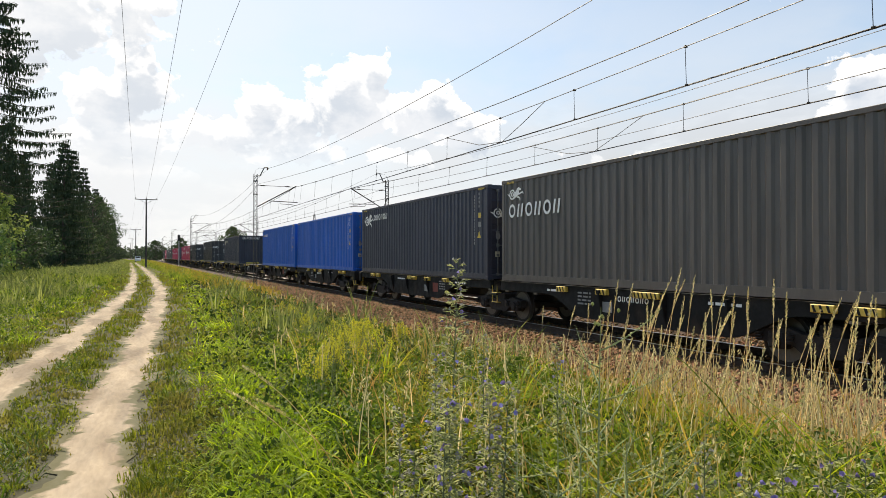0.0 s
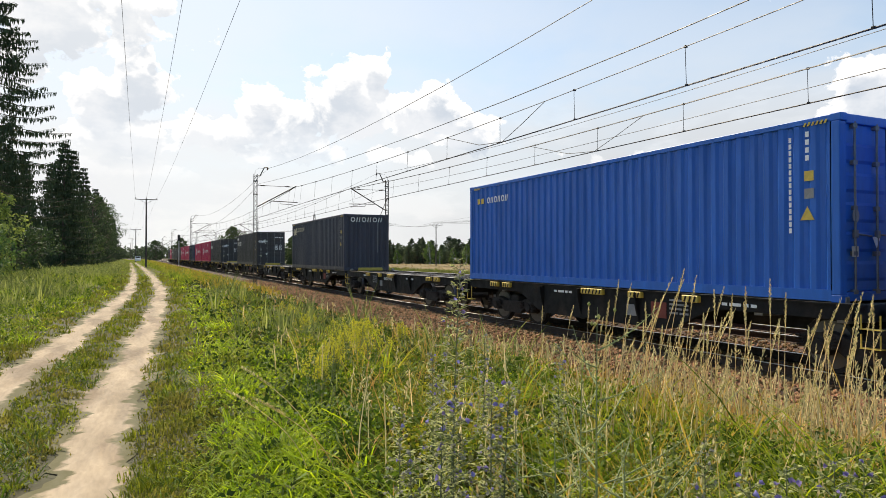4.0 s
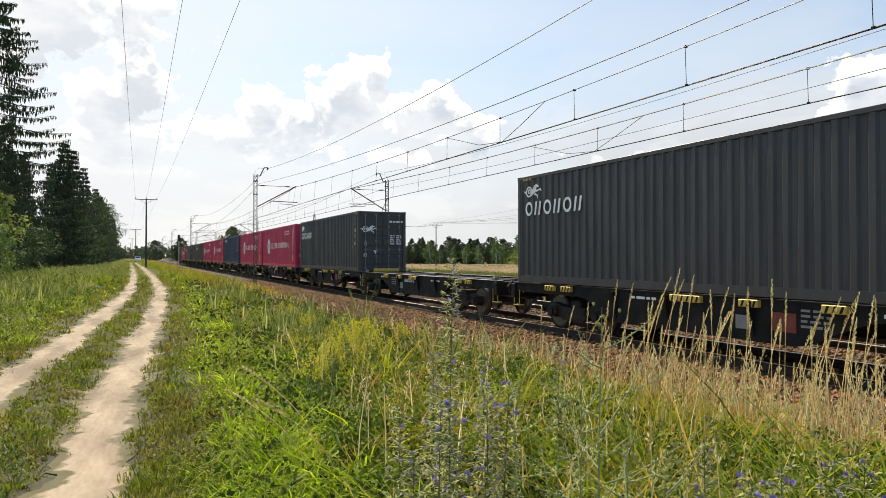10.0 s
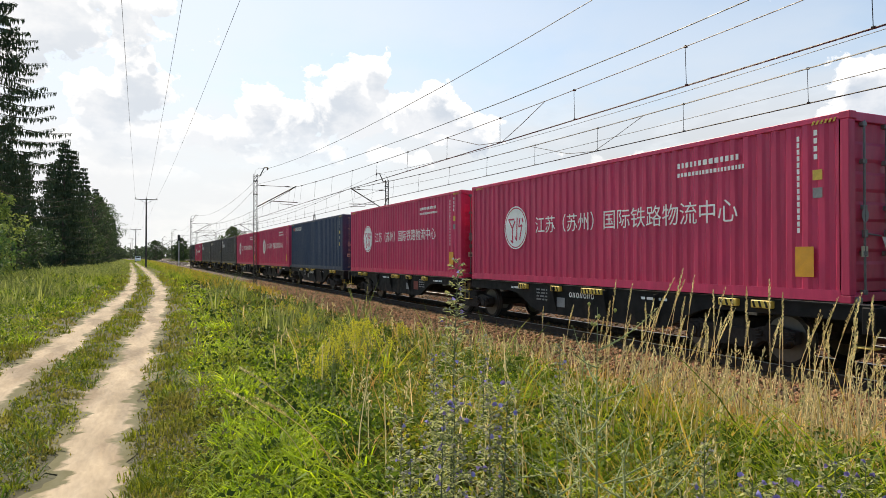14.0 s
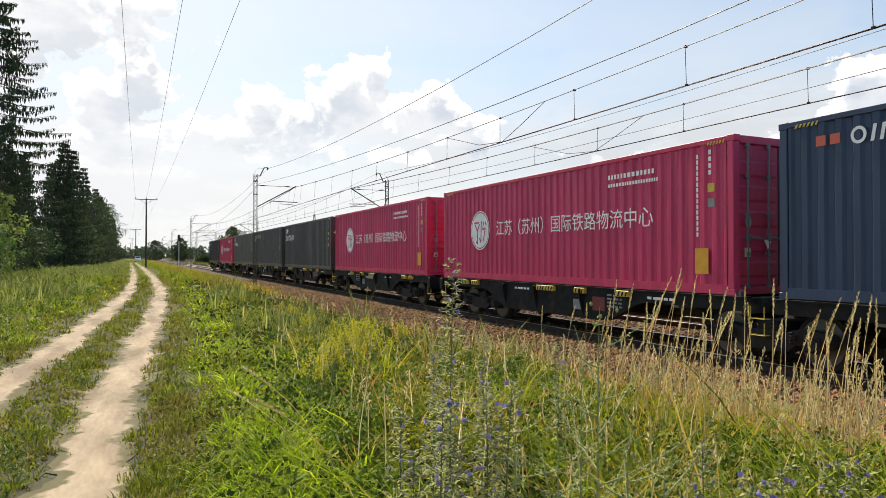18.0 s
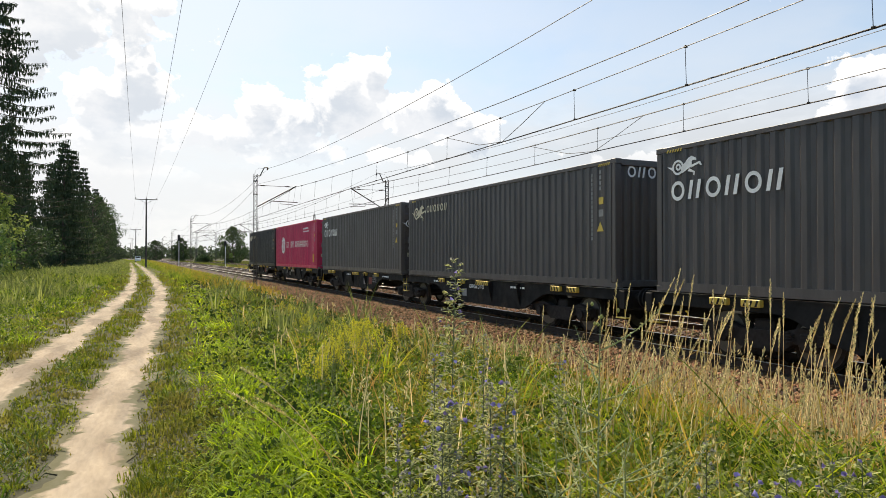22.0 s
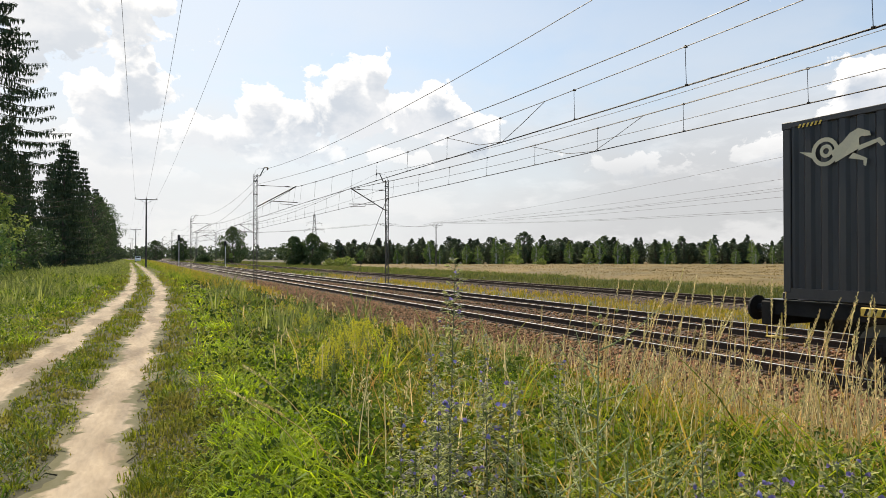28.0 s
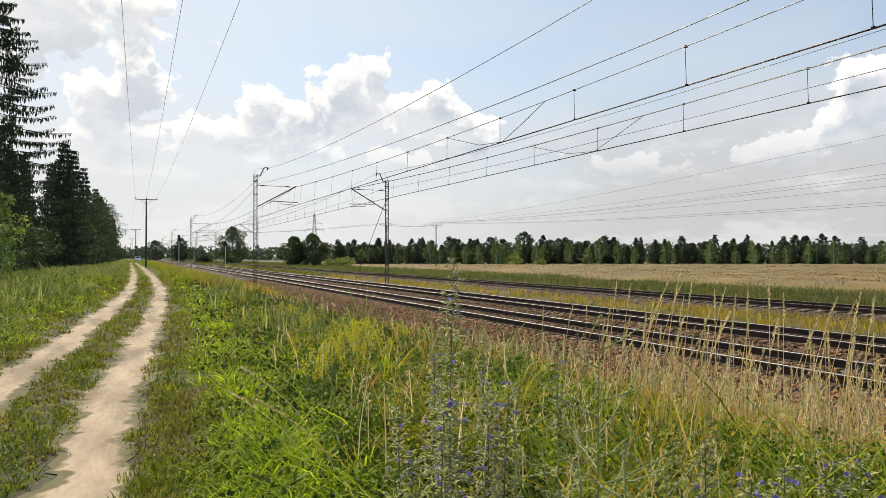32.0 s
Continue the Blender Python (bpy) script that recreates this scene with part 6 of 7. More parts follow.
M_DARK = material("wagon_black_paint", (0.012, 0.012, 0.012), 0.7, vary=0.35, scale=2.2, bump=0.2, bump_scale=50, second=(0.035, 0.026, 0.020), amount=0.1, spec=0.22)
M_DECK = material("worn_deck_steel", (0.23, 0.215, 0.20), 0.38, 0.6, vary=0.3, scale=2.5, bump=0.25, bump_scale=60, second=(0.07, 0.05, 0.04), amount=0.5)
M_RUST = material("brake_dust_iron", (0.020, 0.015, 0.012), 0.85, 0.1, vary=0.35, scale=5, bump=0.3, bump_scale=50)
M_TYRE = material("worn_wheel_tread", (0.12, 0.11, 0.10), 0.45, 0.7, vary=0.1, scale=6, bump=0)
M_RUBBER = material("gasket_rubber", (0.02, 0.02, 0.02), 0.8, vary=0.1, scale=8, bump=0)

CL, CW, CH = 12.192, 2.438, 2.896
PAINTS = {"black": P_BLACK, "grey": P_GREY, "brown": P_BROWN, "navy": P_NAVY, "slate": P_SLATE, "blue": P_BLUE, "red": P_RED, "sea": P_SEA}


def corrugated(n, length, depth, z0, z1, flat=0.27):
    """Rows of trapezoid ribs along y in the plane x = 0, recesses towards +x; closed at the back by nothing, so it is given thickness."""
    s = Shape()
    p = length / n
    pts = [(0.0, 0.0)]
    for i in range(n):
        y = i * p
        pts += [(y + p * 0.17, 0.0), (y + p * 0.34, depth), (y + p * 0.66, depth), (y + p * 0.83, 0.0)]
    pts.append((length, 0.0))
    vs, fs = [], []
    for y, x in pts:
        vs += [(x, y, z0), (x, y, z1), (x + 0.004, y, z1), (x + 0.004, y, z0)]
    for i in range(len(pts) - 1):
        a, b = 4 * i, 4 * (i + 1)
        for k in range(4):
            fs.append((a + k, a + (k + 1) % 4, b + (k + 1) % 4, b + k))
    return s.add(vs, fs)


def container_meshes():
    """Unpainted shapes shared by all containers; y from the front end (0) to the rear (CL), x across, z from the floor."""
    S = {}
    h = CW / 2
    S["side_panel"] = corrugated(42, CL - 0.36, 0.036, 0.17, CH - 0.09)
    r = Shape()
    n = 40
    p = (CL - 0.3) / n
    for i in range(n):
        y = 0.15 + i * p
        r.add([(-h + 0.06, y, CH - 0.03), (h - 0.06, y, CH - 0.03), (h - 0.06, y + p * 0.3, CH - 0.012), (-h + 0.06, y + p * 0.3, CH - 0.012),
               (-h + 0.06, y + p * 0.6, CH - 0.012), (h - 0.06, y + p * 0.6, CH - 0.012), (h - 0.06, y + p, CH - 0.03), (-h + 0.06, y + p, CH - 0.03)],
              [(0, 1, 2, 3), (3, 2, 5, 4), (4, 5, 6, 7)])
    r.box(-h + 0.06, h - 0.06, 0.15, CL - 0.15, CH - 0.06, CH - 0.035)
    S["roof"] = r
    S["corner_post"] = Shape().cbox(-0.08, 0.08, -0.07, 0.07, 0.118, CH - 0.118, 0.012)
    S["corner_fitting"] = Shape().cbox(-0.083, 0.083, -0.089, 0.089, 0, 0.118, 0.01)
    S["top_rail"] = Shape().cbox(-0.03, 0.03, 0.16, CL - 0.16, CH - 0.10, CH - 0.01, 0.008)
    b = Shape().extrude([(-0.035, 0.02), (0.03, 0.02), (0.03, 0.05), (-0.005, 0.05), (-0.005, 0.16), (0.03, 0.16), (0.03, 0.19), (-0.035, 0.19)], "y", 0.16, CL - 0.16)
    S["bottom_rail"] = b
    S["floor_frame"] = Shape().box(-h + 0.06, h - 0.06, 0.1, CL - 0.1, 0.10, 0.16)
    for k in range(20):
        y = 0.5 + k * (CL - 1.0) / 19
        S["floor_frame"].box(-h + 0.06, h - 0.06, y - 0.03, y + 0.03, 0.03, 0.10)
    # door end
    d = Shape().cbox(-0.555, 0.555, 0.0, 0.05, 0.17, CH - 0.15, 0.008)
    S["door"] = d
    S["door_panel"] = Shape().extrude([(0.0, 0), (-0.022, 0.05), (-0.022, 0.26), (0.0, 0.31)], "x", -0.49, 0.49)
    S["door_gasket"] = Shape().box(-0.012, 0.012, -0.006, 0.03, 0.19, CH - 0.17)
    S["lock_rod"] = Shape().tube((0, -0.055, 0.14), (0, -0.055, CH - 0.12), 0.018, n=8)
    for z in (0.16, 0.75, 1.45, 2.15, CH - 0.18):
        S["lock_rod"].cbox(-0.05, 0.05, -0.07, 0.0, z - 0.035, z + 0.035, 0.006)
    S["lock_handle"] = Shape().tube((0, -0.07, 0), (0.36, -0.075, -0.03), 0.014, n=6).cbox(-0.04, 0.04, -0.085, -0.03, -0.06, 0.06, 0.006)
    S["header"] = Shape().cbox(-h + 0.16, h - 0.16, -0.02, 0.12, CH - 0.15, CH - 0.01, 0.01)
    S["sill"] = Shape().cbox(-h + 0.16, h - 0.16, -0.02, 0.12, 0.02, 0.16, 0.01)
    e = corrugated(9, CW - 0.32, 0.045, 0.16, CH - 0.14)
    S["end_panel"] = Shape().add([(v[1], v[0], v[2]) for v in e.v], e.f)
    S["hinge"] = Shape().cbox(-0.03, 0.03, -0.02, 0.02, -0.06, 0.06, 0.006)
    return S


CM = {}
CS = container_meshes()


def cmesh(name, mat):
    key = (name, mat.name)
    if key not in CM:
        CM[key] = CS[name].mesh(name, mat)
    return CM[key]


def plate(pts, mat, name="marking"):
    """A flat painted marking: an outline in (y, z) on the near side, 3 mm thick."""
    return Shape().extrude(pts, "x", -0.003, 0.0).mesh(name, mat)


def ring_pts(cy, cz, ry, rz, n=18):
    return [(cy + ry * math.cos(2 * math.pi * i / n), cz + rz * math.sin(2 * math.pi * i / n)) for i in range(n)]


def ring_shape(cy, cz, r, w, n=20, a0=0.0, a1=360.0, sq=1.0):
    s = Shape()
    vs, fs = [], []
    full = a1 - a0 >= 360
    m = n if full else n + 1
    for i in range(m):
        a = radians(a0 + (a1 - a0) * i / n)
        for rr in (r, r - w):
            for x in (-0.003, 0.0):
                vs.append((x, cy + rr * math.cos(a) * sq, cz + rr * math.sin(a)))
    for i in range(n):
        a, b = 4 * i, 4 * ((i + 1) % m)
        fs += [(a, b, b + 2, a + 2), (a + 1, a + 3, b + 3, b + 1), (a, a + 1, b + 1, b), (a + 2, b + 2, b + 3, a + 3)]
    return s.add(vs, fs)


def beast_shape(k=1.0):
    """A leaping emblem reduced to plain shapes: a spiral tail, a rump, a chest and bars for the legs. The nose points towards -y."""
    s = ring_shape(0.40 * k, 0.0, 0.24 * k, 0.07 * k)
    s2 = ring_shape(0.38 * k, 0.01 * k, 0.11 * k, 0.06 * k)
    s.add(s2.v, s2.f)
    for o in ([(0.22, -0.20), (-0.18, -0.02), (-0.16, 0.30), (-0.02, 0.24), (0.10, 0.12), (0.30, -0.02)],
              [(-0.16, 0.30), (-0.34, 0.22), (-0.36, 0.15), (-0.20, 0.16), (-0.12, 0.10)],
              [(-0.16, 0.02), (-0.50, 0.10), (-0.58, -0.02), (-0.52, -0.04), (-0.46, 0.03), (-0.16, -0.06)],
              [(-0.08, -0.08), (-0.30, -0.20), (-0.28, -0.32), (-0.24, -0.30), (-0.24, -0.22), (0.0, -0.16)],
              [(0.60, -0.10), (0.86, 0.06), (0.64, 0.02), (0.58, 0.0)]):
        s.extrude([(a * k, b * k) for a, b in o], "x", -0.003, 0.0)
    return s


def blocks_shape(k=1.0, n=6):
    """A word mark as plain shapes: rings and slanted bars by turns, running towards -y."""
    s = Shape()
    for i in range(n):
        y = -i * 0.34 * k
        if i % 2 == 0:
            r = ring_shape(y - 0.14 * k, 0.0, 0.15 * k, 0.055 * k, sq=0.9)
            s.add(r.v, r.f)
        else:
            for q in (0.0, 0.15):
                s.extrude([(y - q * k, -0.14 * k), (y - (q + 0.06) * k, -0.14 * k), (y - (q + 0.11) * k, 0.14 * k), (y - (q + 0.05) * k, 0.14 * k)], "x", -0.003, 0.0)
    return s


def column_shape(n, step, w, hgt, dz=0.0):
    """A column of small bars in place of code letters."""
    s = Shape()
    for i in range(n):
        s.extrude([(-w / 2, -i * step), (w / 2, -i * step), (w / 2, -i * step + hgt), (-w / 2, -i * step + hgt)], "x", -0.003, 0.0)
    return s


def bar_rows(rows, w, step, hgt, seed=1, least=0.08, most=0.26, gap=0.05):
    rg = random.Random(seed)
    s = Shape()
    for i in range(rows):
        y = 0.0
        while y < w - 0.03:
            q = min(rg.uniform(least, most), w - y)
            s.extrude([(-y, -i * step), (-y - q, -i * step), (-y - q, -i * step + hgt), (-y, -i * step + hgt)], "x", -0.003, 0.0)
            y += q + gap
    return s


def chinese_line():
    c = bpy.data.curves.new("side_lettering", "FONT")
    c.body = "江苏（苏州）国际铁路物流中心"
    c.size = 0.42
    c.extrude = 0.0015
    ob = bpy.data.objects.new("side_lettering", c)
    scene.collection.objects.link(ob)
    dg = bpy.context.evaluated_depsgraph_get()
    me = bpy.data.meshes.new_from_object(ob.evaluated_get(dg))
    bpy.data.objects.remove(ob)
    bpy.data.curves.remove(c)
    xs = [v.co.x for v in me.vertices]
    k = 6.5 / (max(xs) - min(xs))
    for v in me.vertices:
        x, y, z = v.co
        v.co = (z - 0.0015, -(x - min(xs)) * k, y * k)
    me.materials.clear()
    me.materials.append(M_WHITE)
    me.name = "side_lettering"
    return me


MK = {}


def marks():
    MK["beast"] = beast_shape(0.93)
    MK["beast_small"] = beast_shape(0.62)
    MK["word"] = blocks_shape(1.28)
    MK["word_inline"] = blocks_shape(0.87)
    MK["word_small"] = blocks_shape(0.62)
    MK["code"] = column_shape(15, 0.105, 0.045, 0.080)
    MK["code_short"] = column_shape(4, 0.125, 0.060, 0.085)
    MK["patch"] = Shape().extrude([(-0.08, -0.08), (0.08, -0.08), (0.08, 0.08), (-0.08, 0.08)], "x", -0.003, 0)
    MK["sticker"] = Shape().extrude([(-0.16, -0.24), (0.16, -0.24), (0.16, 0.24), (-0.16, 0.24)], "x", -0.003, 0)
    MK["tri"] = Shape().extrude([(-0.12, -0.1), (0.12, -0.1), (0.0, 0.12)], "x", -0.003, 0)
    MK["tri_down"] = Shape().extrude([(-0.10, 0.09), (0.0, -0.09), (0.10, 0.09)], "x", -0.003, 0)
    MK["rows"] = bar_rows(5, 0.24, 0.10, 0.05, 3)
    MK["code_bar"] = bar_rows(1, 0.72, 0.1, 0.09, 7)
    MK["lines"] = bar_rows(1, 1.5, 0.2, 0.10, 4, 0.05, 0.10, 0.045)
    MK["lines_long"] = bar_rows(1, 1.6, 0.2, 0.075, 5, 0.035, 0.07, 0.03)
    r = ring_shape(0, 0, 0.60, 0.035, 36)
    MK["disc_ring"] = r
    MK["disc"] = Shape().extrude(ring_pts(0, 0, 0.535, 0.535, 32), "x", -0.002, 0)
    d = Shape()
    for u0, v0, u1, v1 in ((0.38, 0.24, 0.06, 0.24), (0.34, 0.20, 0.17, -0.02), (0.02, 0.20, 0.17, -0.02), (0.17, 0.0, 0.15, -0.42), (0.26, -0.34, 0.15, -0.42),
                           (-0.09, 0.28, -0.06, -0.36), (-0.06, -0.36, 0.04, -0.24), (-0.24, 0.26, -0.17, 0.02), (-0.17, 0.02, -0.34, 0.06), (-0.34, 0.06, -0.22, -0.34), (-0.34, 0.26, -0.40, 0.14)):
        q = Vector((u1 - u0, v1 - v0)).normalized() * 0.024
        d.extrude([(u0 - q.y, v0 + q.x), (u1 - q.y, v1 + q.x), (u1 + q.y, v1 - q.x), (u0 + q.y, v0 - q.x)], "x", -0.004, 0)
    MK["disc_sign"] = d
    MK["hazard"] = Shape()
    for i in range(6):
        y = -i * 0.07
        MK["hazard"].extrude([(y, 0), (y - 0.035, 0), (y - 0.065, 0.06), (y - 0.03, 0.06)], "x", -0.003, 0)
    MK["round"] = Shape().extrude(ring_pts(0, 0, 0.08, 0.11, 14), "x", -0.003, 0)


marks()
MM = {}


def mark(key, mat, parent, x, y, z, name="marking", end=False, label=""):
    k = (key, mat.name)
    if k not in MM:
        MM[k] = MK[key].mesh(name, mat)
    # end markings are the side ones turned to face -y
    m = Matrix.Translation((x, y, z)) @ (Matrix.Rotation(radians(90), 4, "Z") if end else Matrix.Identity(4))
    return part(name, MM[k], None, parent, label, at=m)


LETTERS = chinese_line()


def container(colour, style, front, label):
    """style: how the near side is marked; front: door or panel."""
    pm = PAINTS[colour]
    t = thing("shipping_container", label, "shipping container", "containers on the train")
    h = CW / 2
    for sx in (-1, 1):
        m = Matrix.Translation((sx * (h - 0.012), 0.18, 0)) @ (Matrix.Identity(4) if sx < 0 else Matrix.Diagonal((-1, 1, 1, 1)))
        part("side_panel", cmesh("side_panel", pm), None, t, at=m)
        part("top_rail", cmesh("top_rail", pm), None, t, at=(sx * (h - 0.03), 0, 0))
        mb = Matrix.Translation((sx * (h - 0.036), 0, 0)) @ (Matrix.Identity(4) if sx < 0 else Matrix.Diagonal((-1, 1, 1, 1)))
        part("bottom_rail", cmesh("bottom_rail", pm), None, t, at=mb)
        for y in (0.09, CL - 0.09):
            part("corner_post", cmesh("corner_post", pm), None, t, at=(sx * (h - 0.08), y, 0))
            for z in (0.0, CH - 0.118):
                part("corner_fitting", cmesh("corner_fitting", pm), None, t, at=(sx * (h - 0.083), y if y < 1 else y, z))
    part("roof", cmesh("roof", pm), None, t)
    part("floor_frame", cmesh("floor_frame", pm), None, t)
    for y, flip in ((0.0, 1), (CL, -1)):
        ends = Matrix.Translation((0, y + flip * 0.03, 0)) @ Matrix.Diagonal((1, flip, 1, 1))
        part("header", cmesh("header", pm), None, t, at=ends)
        part("sill", cmesh("sill", pm), None, t, at=ends)
        if (flip == 1) == (front == "door"):
            for sx in (-1, 1):
                d = part("door", cmesh("door", pm), None, t, at=Matrix.Translation((sx * 0.562, y + flip * 0.07, 0)) @ Matrix.Diagonal((1, flip, 1, 1)))
                for q in (-0.24, 0.30) if sx > 0 else (-0.30, 0.24):
                    part("lock_rod", cmesh("lock_rod", M_GREYROD), None, d, at=(q, 0, 0))
                    part("lock_handle", cmesh("lock_handle", M_GREYROD), None, d, at=(q, 0, 1.05))
                for k in range(5):
                    part("door_panel", cmesh("door_panel", pm), None, d, at=(0, 0, 0.32 + k * (CH - 0.62) / 5))
                for z in (0.45, 1.05, 1.75, 2.4):
                    part("hinge", cmesh("hinge", pm), None, d, at=(sx * 0.53, -0.01, z))
            part("door_gasket", cmesh("door_gasket", M_RUBBER), None, t, at=(0, y + flip * 0.07, 0))
        else:
            part("end_panel", cmesh("end_panel", pm), None, t, at=Matrix.Translation((-h + 0.16, y + flip * 0.06, 0)) @ Matrix.Diagonal((1, flip, 1, 1)))
    xs = -h - 0.0005
    white = M_WHITE
    rear = CL
    if style == "stacked":
        mark("beast_small", white, t, xs, rear - 0.85, 2.45, "emblem")
        mark("word", white, t, xs, rear - 0.42, 1.99, "word_mark")
    elif style in ("inline", "inline_cream"):
        mark("beast", M_CREAM if style == "inline_cream" else white, t, xs, rear - 1.13, 2.32, "emblem")
        mark("word_inline", M_CREAM if style == "inline_cream" else white, t, xs, rear - 1.72, 2.43, "word_mark")
    elif style == "red":
        mark("disc_ring", white, t, xs, rear - 2.65, 1.51, "emblem_ring")
        mark("disc", M_WHITE, t, xs, rear - 2.65, 1.51, "emblem")
        mark("disc_sign", P_RED, t, xs - 0.001, rear - 2.65, 1.51, "emblem_sign")
        part("side_lettering", LETTERS, None, t, at=(xs, rear - 3.66, 1.36))
        mark("lines", white, t, xs, 3.45, 2.42, "small_print")
        mark("lines_long", white, t, xs, 3.45, 2.25, "small_print")
        mark("sticker", M_ORANGE, t, xs, 0.75, 0.62, "sticker")
    elif style == "sea":
        mark("patch", M_ORED, t, xs, rear - 0.75, 2.50, "word_mark")
        mark("patch", M_ORED, t, xs, rear - 0.98, 2.50, "word_mark")
        mark("word_inline", white, t, xs, rear - 1.22, 2.50, "word_mark")
    elif style == "freight":
        mark("patch", M_YELLOW, t, xs, rear - 0.62, 2.40, "word_mark")
        mark("patch", M_YELLOW, t, xs, rear - 0.85, 2.40, "word_mark")
        mark("word_small", white, t, xs, rear - 1.15, 2.40, "word_mark")
    code = M_WHITE if colour in ("blue", "red") else M_GREYMARK
    mark("code", code, t, xs, 0.85, 2.55, "code_column")
    mark("code_short", code, t, xs, 0.55, 2.60, "code_column")
    mark("patch", M_YELLOW, t, xs, 0.52, 1.98, "sticker")
    mark("patch", M_GREYMARK, t, xs, 0.52, 1.70, "sticker")
    if style != "red":
        mark("tri", M_YELLOW, t, xs, 0.55, 1.38, "warning_triangle")
    mark("hazard", M_YELLOW, t, xs, 0.62, CH - 0.13, "hazard_stripes")
    mark("hazard", M_YELLOW, t, xs, CL - 0.30, CH - 0.13, "hazard_stripes")
    # front end marks
    ye = 0.004
    if front == "door":
        if style in ("stacked", "inline", "inline_cream"):
            mark("beast_small", white, t, -0.62, ye + 0.004, 2.03, "emblem", True)
        else:
            mark("round", white, t, 0.45, ye + 0.004, 2.2, "emblem", True)
            mark("sticker", M_ORANGE, t, 0.62, ye + 0.004, 1.95, "sticker", True)
        mark("rows", white, t, 0.38, ye + 0.004, 1.70, "data_panel", True)
        mark("rows", white, t, 0.72, ye + 0.004, 1.70, "data_panel", True)
        mark("code_bar", white, t, 0.36, ye + 0.004, 2.36, "code_line", True)
        mark("round", M_GREYMARK, t, -0.86, ye + 0.004, 1.33, "sticker", True)
        mark("patch", M_CREAM, t, -0.88, ye + 0.004, 0.78, "sticker", True)
        mark("tri_down", white, t, -0.36, ye + 0.004, 0.92, "warning_triangle", True)
    else:
        mark("word_inline", white, t, -0.85, ye + 0.05, 2.62, "word_mark", True) if style != "red" else None
        mark("code", M_GREYMARK, t, 0.62, ye + 0.05, 2.4, "code_column", True)
    return t


M_GREYROD = material("galvanised_lock_rod", (0.20, 0.20, 0.20), 0.5, 0.5, vary=0.2, scale=10, bump=0)

# wagon ------------------------------------------------------------------
FLOOR = 1.163                       # height of the container floors over the rails
HALF = 13.03                        # from one container place to the next on a wagon
WAGON = 26.66


def sill_outline(a, b, z1, shallow, deep, r0, r1):
    """Fish-bellied side sill from a to b: shallow over the bogies, deep between r0 and r1."""
    pts = [(a, z1), (a, z1 - shallow)]
    for i in range(9):
        u = i / 8
        pts.append((r0 - 1.5 + 1.5 * u, z1 - shallow - (deep - shallow) * (u * u * (3 - 2 * u))))
    for i in range(9):
        u = i / 8
        pts.append((r1 + 1.5 * u, z1 - deep + (deep - shallow) * (u * u * (3 - 2 * u))))
    return pts + [(b, z1 - shallow), (b, z1)]


WG = {}


